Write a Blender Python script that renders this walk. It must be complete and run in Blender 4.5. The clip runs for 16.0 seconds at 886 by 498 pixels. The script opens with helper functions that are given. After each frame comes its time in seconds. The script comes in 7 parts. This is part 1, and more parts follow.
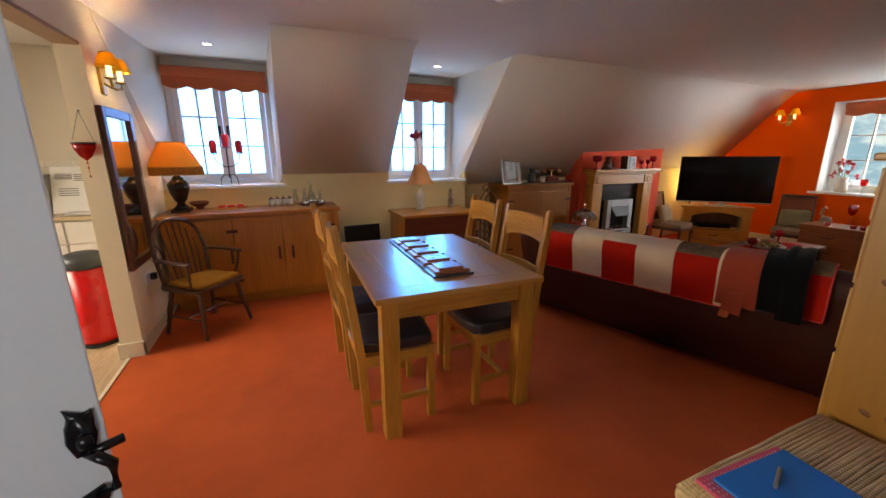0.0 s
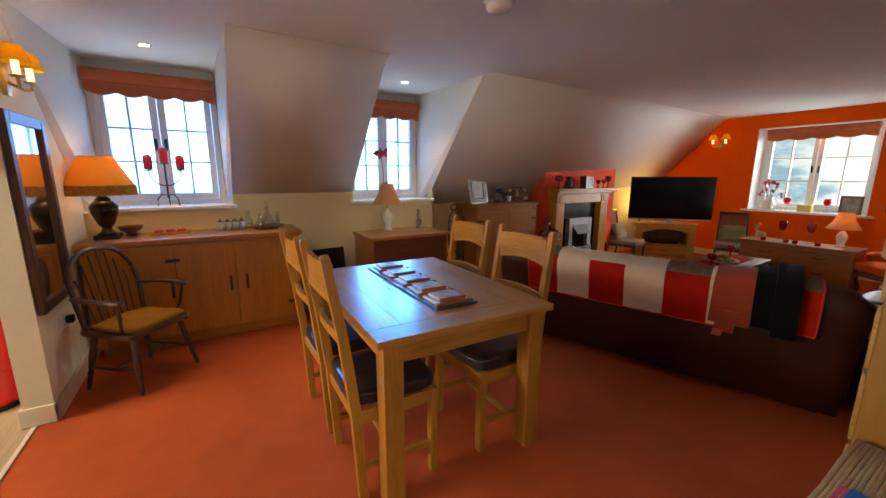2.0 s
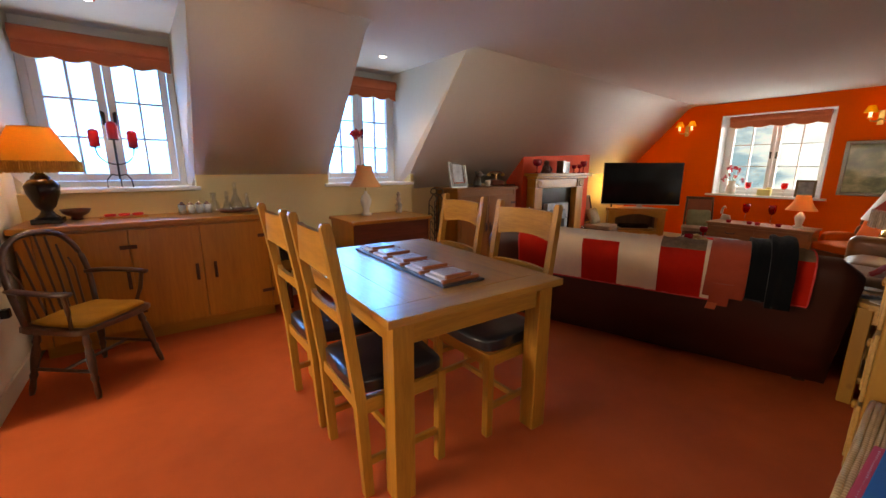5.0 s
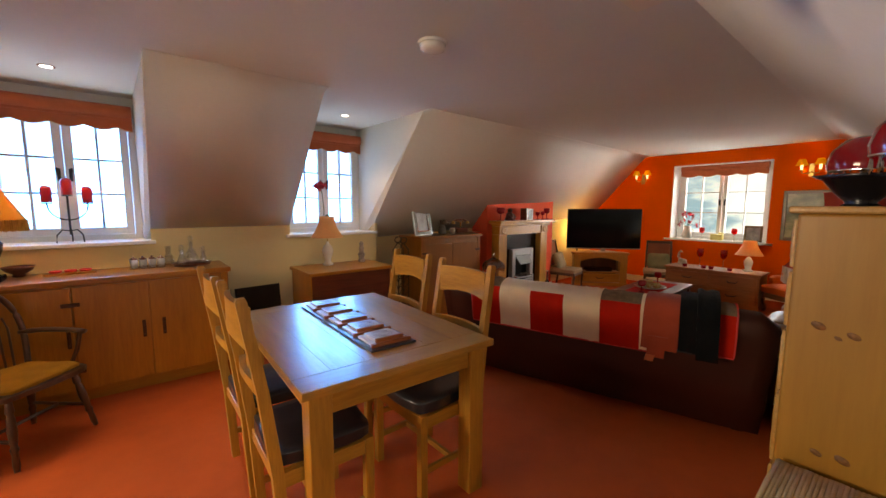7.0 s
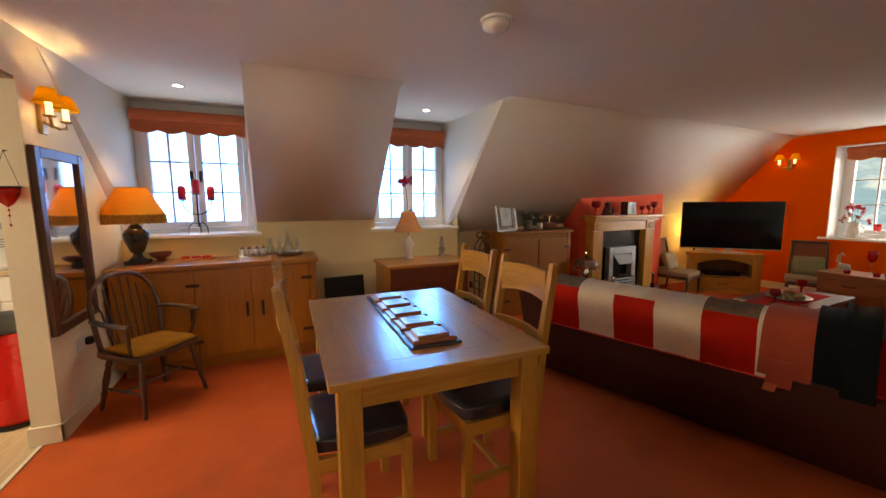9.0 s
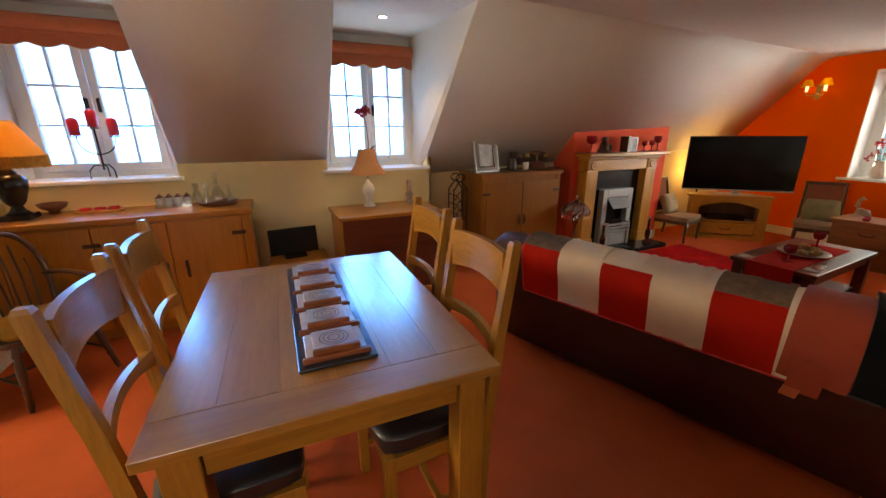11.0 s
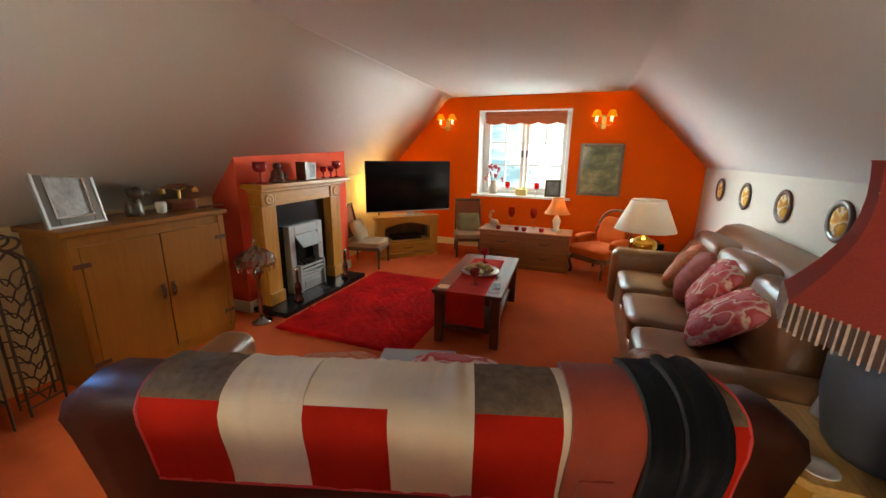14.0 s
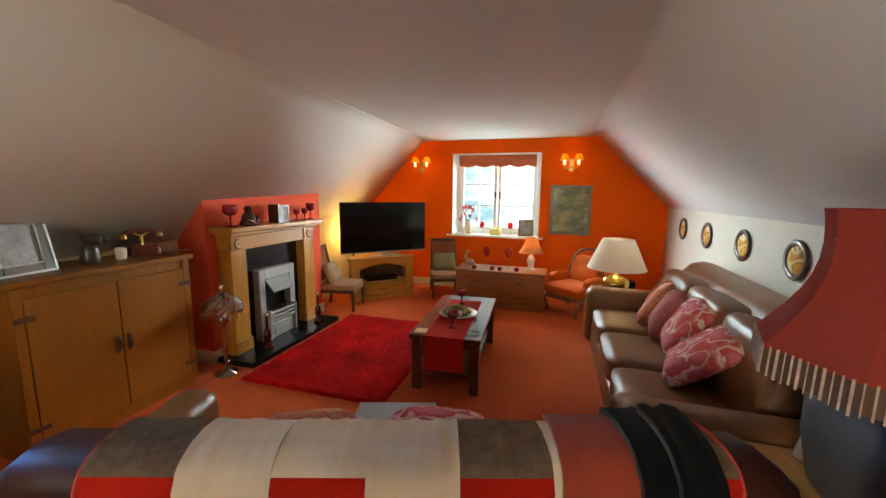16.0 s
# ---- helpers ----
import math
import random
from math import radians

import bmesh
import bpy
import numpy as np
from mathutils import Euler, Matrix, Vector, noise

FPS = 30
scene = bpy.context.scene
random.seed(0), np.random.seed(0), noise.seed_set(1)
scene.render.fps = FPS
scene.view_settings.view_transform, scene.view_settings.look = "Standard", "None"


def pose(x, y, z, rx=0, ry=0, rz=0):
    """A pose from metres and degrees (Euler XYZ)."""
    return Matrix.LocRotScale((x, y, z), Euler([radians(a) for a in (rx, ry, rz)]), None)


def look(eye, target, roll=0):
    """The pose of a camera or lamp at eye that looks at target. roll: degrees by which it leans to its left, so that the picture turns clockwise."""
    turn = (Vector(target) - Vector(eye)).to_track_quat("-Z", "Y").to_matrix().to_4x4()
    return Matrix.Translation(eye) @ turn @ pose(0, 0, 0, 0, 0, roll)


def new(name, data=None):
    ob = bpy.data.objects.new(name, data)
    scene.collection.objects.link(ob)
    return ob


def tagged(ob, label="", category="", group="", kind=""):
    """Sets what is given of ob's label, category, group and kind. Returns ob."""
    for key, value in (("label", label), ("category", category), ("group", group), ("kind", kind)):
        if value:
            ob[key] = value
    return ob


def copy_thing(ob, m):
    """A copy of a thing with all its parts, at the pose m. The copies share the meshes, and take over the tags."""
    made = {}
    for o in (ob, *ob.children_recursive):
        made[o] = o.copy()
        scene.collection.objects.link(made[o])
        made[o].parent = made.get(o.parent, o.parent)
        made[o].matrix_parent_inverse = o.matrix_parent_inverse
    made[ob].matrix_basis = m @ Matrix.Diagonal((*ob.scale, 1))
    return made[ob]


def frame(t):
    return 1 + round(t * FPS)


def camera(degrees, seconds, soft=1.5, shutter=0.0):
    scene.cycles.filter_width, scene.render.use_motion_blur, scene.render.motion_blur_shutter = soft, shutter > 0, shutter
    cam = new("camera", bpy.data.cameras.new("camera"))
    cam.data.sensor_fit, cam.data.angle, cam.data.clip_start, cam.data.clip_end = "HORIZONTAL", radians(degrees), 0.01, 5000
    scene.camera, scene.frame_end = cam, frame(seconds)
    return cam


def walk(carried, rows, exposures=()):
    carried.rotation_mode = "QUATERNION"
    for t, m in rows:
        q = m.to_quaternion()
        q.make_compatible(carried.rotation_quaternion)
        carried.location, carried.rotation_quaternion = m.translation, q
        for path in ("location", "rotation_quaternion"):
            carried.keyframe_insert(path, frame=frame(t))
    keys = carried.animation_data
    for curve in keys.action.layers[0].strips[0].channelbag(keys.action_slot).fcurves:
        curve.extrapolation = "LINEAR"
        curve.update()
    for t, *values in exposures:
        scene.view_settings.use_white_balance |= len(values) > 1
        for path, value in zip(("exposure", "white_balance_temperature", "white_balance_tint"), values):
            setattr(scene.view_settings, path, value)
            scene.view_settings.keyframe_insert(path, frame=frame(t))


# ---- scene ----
cam = camera(98.7, 16.0)
PATH = [
    (0, (0.735, 0.56, 1.395), (1.506, 2.341, 0.915), -0.1),
    (0.5, (0.738, 0.631, 1.396), (1.516, 2.41, 0.917), -0.1),
    (1, (0.71, 0.714, 1.412), (1.547, 2.466, 0.93), 0.0),
    (1.5, (0.662, 0.813, 1.402), (1.602, 2.516, 0.933), 0.2),
    (2, (0.603, 0.885, 1.382), (1.63, 2.557, 1.0), 0.2),
    (2.5, (0.581, 0.946, 1.347), (1.635, 2.613, 1.014), 0.1),
    (3, (0.58, 1.009, 1.311), (1.642, 2.671, 0.983), 0.1),
    (5.5, (0.523, 1.083, 1.267), (1.723, 2.623, 0.83), 0.2),
    (6, (0.546, 1.057, 1.309), (1.767, 2.58, 0.871), 0.1),
    (6.5, (0.622, 0.987, 1.376), (1.854, 2.512, 0.98), 0.1),
    (7, (0.688, 0.899, 1.394), (1.944, 2.44, 1.173), 0.2),
    (7.5, (0.763, 0.785, 1.392), (1.981, 2.359, 1.19), 0.1),
    (8, (0.843, 0.717, 1.397), (1.932, 2.383, 1.196), -0.1),
    (8.5, (0.912, 0.784, 1.369), (1.838, 2.545, 1.17), -0.2),
    (8.7, (0.921, 0.821, 1.37), (1.788, 2.611, 1.162), -0.1),
    (10.8, (1.395, 1.249, 1.393), (2.04, 3.057, 0.829), -0.7),
    (11, (1.428, 1.292, 1.422), (2.223, 3.032, 0.839), -0.3),
    (11.5, (1.527, 1.423, 1.437), (2.63, 2.986, 0.851), -0.1),
    (12, (1.649, 1.601, 1.473), (3.047, 2.902, 0.878), 0.3),
    (12.5, (1.771, 1.686, 1.462), (3.39, 2.7, 0.871), 0.5),
    (13, (1.962, 1.793, 1.478), (3.701, 2.586, 0.89), 0.8),
    (13.5, (2.102, 1.863, 1.471), (3.889, 2.595, 0.95), 0.8),
    (14, (2.211, 1.942, 1.48), (4.026, 2.625, 0.991), 0.8),
    (14.5, (2.247, 1.944, 1.492), (4.085, 2.571, 1.015), 0.8),
    (15, (2.225, 1.95, 1.538), (4.093, 2.534, 1.126), 0.7),
    (15.5, (2.222, 1.955, 1.528), (4.108, 2.532, 1.195), 0.8),
    (16, (2.236, 1.968, 1.51), (4.13, 2.541, 1.217), 0.7),
]
walk(cam, [(t, look(eye, target, roll)) for t, eye, target, roll in PATH], [(0, -0.12, 7400, 11), (3.2, -0.12, 7600, 11), (5.5, -0.08, 8500, 15), (8.7, -0.07, 8800, 13), (12.5, 0.12, 8800, 14), (13.1, 0.3, 8100, 9), (14, 0.46, 7500, 2), (16, 0.46, 7250, 0)])

# ---------- world and light ----------
world = bpy.data.worlds.new("sky")
scene.world = world
world.use_nodes = True
wn = world.node_tree
sky = wn.nodes.new("ShaderNodeTexSky")
sky.sky_type, sky.sun_disc = "NISHITA", False
sky.sun_elevation, sky.sun_rotation = radians(42), radians(200)
wn.links.new(sky.outputs["Color"], wn.nodes["Background"].inputs["Color"])
wn.nodes["Background"].inputs["Strength"].default_value = 0.12


def lamp(name, kind, m, energy, color, **more):
    data = bpy.data.lights.new(name, kind)
    data.energy, data.color = energy, color
    if kind == "AREA":
        data.shape = "RECTANGLE"
        data.size, data.size_y = more["size"]
        data.spread = radians(more.get("spread", 104))
    elif kind == "SUN":
        data.angle = radians(more["angle"])
    else:
        data.shadow_soft_size = more.get("soft", 0.03)
        if kind == "SPOT":
            data.spot_size, data.spot_blend = radians(more["cone"]), 0.6
    ob = new(name, data)
    ob.matrix_world = m
    return ob


# diffuse sun from behind the dormers' side, as under a hazy sky
lamp("sun", "SUN", look((0, 0, 10), (3.2, -9.0, 0)), 1.0, (1.0, 0.95, 0.88), angle=12)
SKY_BLUE = (0.03, 0.31, 1.0)
# skylight through the two dormers, towards the table and up to their ceilings
lamp("window_light", "AREA", look((0.28, 5.34, 1.66), (1.35, 2.75, 0.77)), 11, SKY_BLUE, size=(0.85, 0.9), spread=70)
lamp("window_light", "AREA", look((2.42, 5.34, 1.66), (1.65, 2.75, 0.77)), 9, SKY_BLUE, size=(0.8, 0.9), spread=70)
lamp("window_light", "AREA", look((0.28, 5.34, 1.66), (0.4, 4.6, 2.7)), 5, (0.55, 0.80, 1.0), size=(0.85, 0.9))
lamp("window_light", "AREA", look((2.42, 5.34, 1.66), (2.5, 4.6, 2.7)), 4, (0.55, 0.80, 1.0), size=(0.8, 0.9))
# daylight through the gable window, to both sides and up to the ceiling
lamp("window_light", "AREA", look((8.56, 2.9, 1.5), (5.0, 4.9, 0.9)), 31, (0.80, 0.90, 1.0), size=(1.15, 1.15), spread=76)
lamp("window_light", "AREA", look((8.56, 2.9, 1.5), (6.8, 0.8, 0.6)), 42, (0.62, 0.82, 1.0), size=(1.15, 1.15), spread=66)
lamp("window_light", "AREA", look((8.56, 2.9, 1.5), (7.7, 2.85, 2.55)), 14, (0.66, 0.86, 1.0), size=(1.15, 1.15))
# fill lamps added out of view, as daylight from the kitchen and the hall
lamp("kitchen_fill_light", "AREA", look((-3.1, 3.6, 1.5), (0.6, 3.2, 0.3)), 40, (1.0, 0.93, 0.84), size=(1.2, 1.0))
lamp("kitchen_fill_light", "AREA", look((-3.1, 2.6, 1.5), (4.2, 3.2, 0.75)), 21, (1.0, 0.92, 0.80), size=(1.2, 1.0), spread=90)
lamp("hall_fill_light", "AREA", look((0.4, -0.9, 1.6), (0.7, 1.0, 1.0)), 10.5, (0.86, 0.93, 1.0), size=(0.7, 1.0))
WARM = (1.0, 0.62, 0.28)

# ---------- materials ----------


def nodes_of(name):
    m = bpy.data.materials.new(name)
    m.use_nodes = True
    return m, m.node_tree.nodes, m.node_tree.links, m.node_tree.nodes["Principled BSDF"]


def coords(n, l, scale=(1, 1, 1), kind="Object"):
    tc, mp = n.new("ShaderNodeTexCoord"), n.new("ShaderNodeMapping")
    mp.inputs["Scale"].default_value = scale
    l.new(tc.outputs[kind], mp.inputs["Vector"])
    return mp.outputs["Vector"]


def noise_tex(n, l, vec, scale, detail=4.0, rough=0.6):
    t = n.new("ShaderNodeTexNoise")
    t.inputs["Scale"].default_value, t.inputs["Detail"].default_value, t.inputs["Roughness"].default_value = scale, detail, rough
    l.new(vec, t.inputs["Vector"])
    return t.outputs["Fac"]


def ramp(n, l, fac, stops):
    r = n.new("ShaderNodeValToRGB")
    while len(r.color_ramp.elements) < len(stops):
        r.color_ramp.elements.new(0.5)
    for e, (p, c) in zip(r.color_ramp.elements, stops):
        e.position, e.color = p, (*c, 1)
    l.new(fac, r.inputs["Fac"])
    return r.outputs["Color"]


def bump(n, l, b, height, strength, dist=0.01):
    k = n.new("ShaderNodeBump")
    k.inputs["Strength"].default_value, k.inputs["Distance"].default_value = strength, dist
    l.new(height, k.inputs["Height"])
    l.new(k.outputs["Normal"], b.inputs["Normal"])


def tint(c, k):
    return tuple(min(1, v * k) for v in c)


def mix_fac(n, l, a, b, how="MULTIPLY", fac=1.0):
    m = n.new("ShaderNodeMix")
    m.data_type, m.blend_type = "RGBA", how
    m.inputs["Factor"].default_value = fac
    l.new(a, m.inputs["A"]), l.new(b, m.inputs["B"])
    return m.outputs["Result"]


def surface(name, c, rough=0.6, metal=0.0, vary=0.15, big=1.5, fine=60, relief=0.15, dist=0.004, sheen=0.0, coat=0.0, spec=0.5):
    """A plain surface with broad mottling, fine grain and relief."""
    m, n, l, b = nodes_of(name)
    v = coords(n, l)
    f1, f2 = noise_tex(n, l, v, big), noise_tex(n, l, v, fine, 3)
    c1 = ramp(n, l, f1, [(0.3, tint(c, 1 - vary)), (0.7, tint(c, 1 + vary * 0.6))])
    c2 = ramp(n, l, f2, [(0.3, (1 - vary * 0.6,) * 3), (0.7, (1, 1, 1))])
    l.new(mix_fac(n, l, c1, c2), b.inputs["Base Color"])
    r = n.new("ShaderNodeMapRange")
    r.inputs["To Min"].default_value, r.inputs["To Max"].default_value = max(0.02, rough - 0.08), min(1, rough + 0.08)
    l.new(f1, r.inputs["Value"])
    l.new(r.outputs["Result"], b.inputs["Roughness"])
    b.inputs["Metallic"].default_value = metal
    b.inputs["Sheen Weight"].default_value = sheen
    b.inputs["Coat Weight"].default_value = coat
    b.inputs["Specular IOR Level"].default_value = 0.08 if rough > 0.79 else spec
    if relief:
        bump(n, l, b, f2, relief, dist)
    return m


def wood(name, dark, light, rough=0.38, along="x", grain=1.0, coat=0.15, knots=0.0, knot_color=(0.12, 0.05, 0.02), coat_rough=0.16, streak=0.70):
    m, n, l, b = nodes_of(name)
    s = {"x": (1.2, 14, 14), "y": (14, 1.2, 14), "z": (14, 14, 1.2)}[along]
    v = coords(n, l, tuple(k * grain for k in s))
    f1 = noise_tex(n, l, v, 1.0, 6, 0.62)
    f2 = noise_tex(n, l, v, 6.0, 4, 0.7)
    broad = noise_tex(n, l, coords(n, l), 1.3, 2)
    c1 = ramp(n, l, f1, [(0.25, dark), (0.75, light)])
    c2 = ramp(n, l, f2, [(0.25, (streak, streak * 0.95, streak * 0.88)), (0.6, (1, 1, 1))])
    c3 = ramp(n, l, broad, [(0.3, (0.84, 0.82, 0.8)), (0.7, (1, 1, 1))])
    col = mix_fac(n, l, mix_fac(n, l, c1, c2), c3)
    if knots:
        vo = n.new("ShaderNodeTexVoronoi")
        vo.inputs["Scale"].default_value = 1.0
        l.new(coords(n, l, tuple(knots * k for k in {"x": (0.7, 1, 1), "y": (1, 0.7, 1), "z": (1, 1, 0.7)}[along])), vo.inputs["Vector"])
        k = ramp(n, l, vo.outputs["Distance"], [(0.035, knot_color), (0.075, (1, 1, 1))])
        col = mix_fac(n, l, col, k)
    l.new(col, b.inputs["Base Color"])
    b.inputs["Roughness"].default_value = rough
    b.inputs["Coat Weight"].default_value = coat
    b.inputs["Coat Roughness"].default_value = coat_rough
    b.inputs["Coat IOR"].default_value = 1.75 if coat > 0.6 else 1.5
    bump(n, l, b, f2, 0.12, 0.002)
    return m


def clear_glass(name, color=(1, 1, 1), rough=0.0):
    m, n, l, b = nodes_of(name)
    b.inputs["Base Color"].default_value = (*color, 1)
    b.inputs["Transmission Weight"].default_value = 1
    b.inputs["Roughness"].default_value, b.inputs["IOR"].default_value = rough, 1.45
    return m


def thin_glass(name, color=(1, 1, 1), gloss=0.14, rough=0.03):
    """Blown glass too thin to bend the view: tinted see-through with a polished gloss."""
    m, n, l, b = nodes_of(name)
    tr, gl, mx = n.new("ShaderNodeBsdfTransparent"), n.new("ShaderNodeBsdfGlossy"), n.new("ShaderNodeMixShader")
    tr.inputs["Color"].default_value = (*color, 1)
    gl.inputs["Roughness"].default_value = rough
    mx.inputs["Fac"].default_value = gloss
    l.new(tr.outputs["BSDF"], mx.inputs[1]), l.new(gl.outputs["BSDF"], mx.inputs[2])
    l.new(mx.outputs["Shader"], n["Material Output"].inputs["Surface"])
    return m


def glow(name, c, strength, base=(0.8, 0.8, 0.8)):
    m, n, l, b = nodes_of(name)
    b.inputs["Base Color"].default_value = (*base, 1)
    b.inputs["Emission Color"].default_value = (*c, 1)
    b.inputs["Emission Strength"].default_value = strength
    return m


def shade_cloth(name, c, trans=0.5):
    """Lamp-shade fabric that lets light through."""
    m, n, l, b = nodes_of(name)
    v = coords(n, l, (1, 1, 1))
    f = noise_tex(n, l, v, 220, 2)
    col = ramp(n, l, f, [(0.3, tint(c, 0.85)), (0.7, tint(c, 1.05))])
    l.new(col, b.inputs["Base Color"])
    b.inputs["Roughness"].default_value = 0.85
    tr, mx = n.new("ShaderNodeBsdfTranslucent"), n.new("ShaderNodeMixShader")
    l.new(col, tr.inputs["Color"])
    mx.inputs["Fac"].default_value = trans
    l.new(b.outputs["BSDF"], mx.inputs[1]), l.new(tr.outputs["BSDF"], mx.inputs[2])
    l.new(mx.outputs["Shader"], n["Material Output"].inputs["Surface"])
    return m


PLASTER = surface("cream_plaster", (0.74, 0.68, 0.58), 0.85, vary=0.05, big=0.8, fine=35, relief=0.12, dist=0.004)
CEILING = surface("ceiling_paint", (0.70, 0.67, 0.63), 0.9, vary=0.04, big=0.7, fine=40, relief=0.12, dist=0.004)
WEST_CREAM = surface("pale_cream_paint", (0.80, 0.72, 0.53), 0.85, vary=0.05, relief=0.12)
YELLOW = surface("warm_cream_paint", (0.80, 0.66, 0.36), 0.85, vary=0.05, relief=0.12)
ORANGE = surface("burnt_orange_paint", (0.82, 0.105, 0.008), 0.84, vary=0.07, big=1.2, fine=45, relief=0.14, dist=0.004)
CORAL = surface("coral_red_paint", (0.74, 0.105, 0.055), 0.8, vary=0.06, relief=0.14)
CARPET = surface("terracotta_carpet", (0.61, 0.116, 0.035), 0.95, vary=0.16, big=2.2, fine=320, relief=0.7, dist=0.006)
VINYL = wood("pale_vinyl_planks", (0.50, 0.38, 0.22), (0.66, 0.53, 0.34), 0.45, "y", 0.6)
WHITE = surface("white_gloss_paint", (0.80, 0.80, 0.78), 0.35, vary=0.04, big=3, fine=80, relief=0.05)
CREAM_GLOSS = surface("cream_gloss_paint", (0.78, 0.70, 0.52), 0.4, vary=0.04, relief=0.05)
DOOR_PAINT = surface("pale_grey_door_paint", (0.66, 0.70, 0.74), 0.45, vary=0.05, big=2, fine=70, relief=0.1)
OAK = wood("honey_oak", (0.40, 0.160, 0.020), (0.58, 0.272, 0.042), 0.36, "y", 1.0, 0.3)
OAK_X = wood("honey_oak_cross", (0.40, 0.160, 0.020), (0.58, 0.272, 0.042), 0.34, "x", 1.0, 0.2)
OAK_Z = wood("honey_oak_upright", (0.40, 0.160, 0.020), (0.58, 0.272, 0.042), 0.36, "z", 1.0, 0.2)
PINE_X = wood("antique_pine", (0.38, 0.135, 0.010), (0.52, 0.205, 0.020), 0.36, "x", 0.7, 0.25, 2.2, streak=0.8)
PINE_Z = wood("antique_pine_upright", (0.38, 0.135, 0.010), (0.52, 0.205, 0.020), 0.36, "z", 0.7, 0.25, 2.2, streak=0.8)
AGED_PINE = wood("aged_pine", (0.25, 0.085, 0.006), (0.36, 0.130, 0.012), 0.36, "z", 0.7, 0.25, 2.2, streak=0.85)
AGED_PINE_X = wood("aged_pine_cross", (0.25, 0.085, 0.006), (0.36, 0.130, 0.012), 0.36, "x", 0.7, 0.25, 2.2, streak=0.85)
PALE_PINE = wood("pale_pine", (0.40, 0.185, 0.022), (0.46, 0.222, 0.030), 0.42, "z", 0.45, 0.2, 3.0, (0.30, 0.13, 0.04), streak=0.90)
PALE_PINE_X = wood("pale_pine_cross", (0.55, 0.29, 0.075), (0.70, 0.41, 0.13), 0.42, "x", 0.7, 0.2, 3.0, (0.30, 0.13, 0.04))
DARK_WOOD = wood("dark_elm", (0.050, 0.018, 0.007), (0.13, 0.05, 0.018), 0.35, "z", 1.0, 0.3)
MAHOGANY = wood("red_mahogany", (0.10, 0.022, 0.010), (0.20, 0.05, 0.022), 0.3, "x", 0.8, 0.3)
WALNUT = wood("walnut", (0.17, 0.062, 0.02), (0.28, 0.11, 0.036), 0.55, "x", 0.9, 0.0)
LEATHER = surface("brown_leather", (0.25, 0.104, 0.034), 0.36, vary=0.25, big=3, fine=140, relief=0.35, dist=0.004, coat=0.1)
# dark red copy for the sofa's outer back, its shade put into the colour
SHADED_LEATHER = surface("shaded_red_leather", (0.046, 0.009, 0.005), 0.44, vary=0.2, big=3, fine=140, relief=0.35, dist=0.004)
BLACK_LEATHER = surface("black_leather", (0.012, 0.012, 0.014), 0.36, vary=0.2, big=4, fine=160, relief=0.3, dist=0.003, coat=0.5)
BLACK = surface("black_enamel", (0.008, 0.008, 0.010), 0.25, vary=0.1, relief=0.05, spec=0.4)
IRON = surface("dark_iron", (0.035, 0.033, 0.032), 0.5, 0.7, vary=0.2, relief=0.2)
RUST_IRON = surface("rusty_iron", (0.10, 0.032, 0.012), 0.6, 0.3, vary=0.25, relief=0.2)
BRASS = surface("aged_brass", (0.55, 0.36, 0.12), 0.32, 1.0, vary=0.15, relief=0.05)
GOLD = surface("gilt_metal", (0.60, 0.38, 0.08), 0.22, 1.0, vary=0.1, relief=0.0)
STEEL = surface("brushed_steel", (0.46, 0.47, 0.46), 0.42, 0.7, vary=0.1, relief=0.05)
SCREEN = surface("black_screen", (0.003, 0.003, 0.004), 0.12, vary=0.05, relief=0.0, spec=0.25)
MIRROR = surface("mirror_silver", (0.86, 0.88, 0.88), 0.02, 1.0, vary=0.0, relief=0.0)
GLASS = thin_glass("clear_glass", (0.95, 0.96, 0.96), 0.16)
PANE = clear_glass("window_glass")
RED_GLASS = thin_glass("ruby_glass", (0.80, 0.045, 0.05), 0.10)
SMOKED_CHROME = surface("smoked_chrome", (0.36, 0.34, 0.33), 0.16, 1.0, vary=0.1, relief=0.0)
CHROME = surface("polished_chrome", (0.75, 0.75, 0.75), 0.1, 1.0, vary=0.05, relief=0.0)
TERRACOTTA_CLOTH = surface("terracotta_cloth", (0.52, 0.13, 0.055), 0.9, vary=0.12, big=6, fine=300, relief=0.4, dist=0.002, sheen=0.2)
RED_CLOTH = surface("red_cloth", (0.50, 0.018, 0.010), 0.9, vary=0.14, big=5, fine=260, relief=0.4, dist=0.003)
CREAM_CLOTH = surface("cream_cloth", (0.80, 0.64, 0.44), 0.9, vary=0.08, big=5, fine=260, relief=0.4, dist=0.003)
TAUPE_CLOTH = surface("taupe_cloth", (0.20, 0.135, 0.085), 0.92, vary=0.3, big=30, fine=260, relief=0.5, dist=0.003)
BLACK_CLOTH = surface("black_knit", (0.005, 0.006, 0.007), 0.95, vary=0.2, big=6, fine=240, relief=0.6, dist=0.004, sheen=0.1)
RUST_CLOTH = surface("rust_cloth", (0.36, 0.060, 0.030), 0.92, vary=0.15, big=6, fine=240, relief=0.5, dist=0.003, sheen=0.2)
GREEN_CLOTH = surface("sage_cloth", (0.24, 0.22, 0.12), 0.9, vary=0.15, big=8, fine=250, relief=0.4, dist=0.003)
ORANGE_CLOTH = surface("orange_velvet", (0.56, 0.10, 0.012), 0.8, vary=0.12, big=4, fine=200, relief=0.3, dist=0.003, sheen=0.05)
RUG = surface("crimson_shag", (0.62, 0.005, 0.007), 0.92, vary=0.55, big=3.2, fine=120, relief=0.9, dist=0.02)
FROSTED, n_, l_, b_ = nodes_of("frosted_glass")
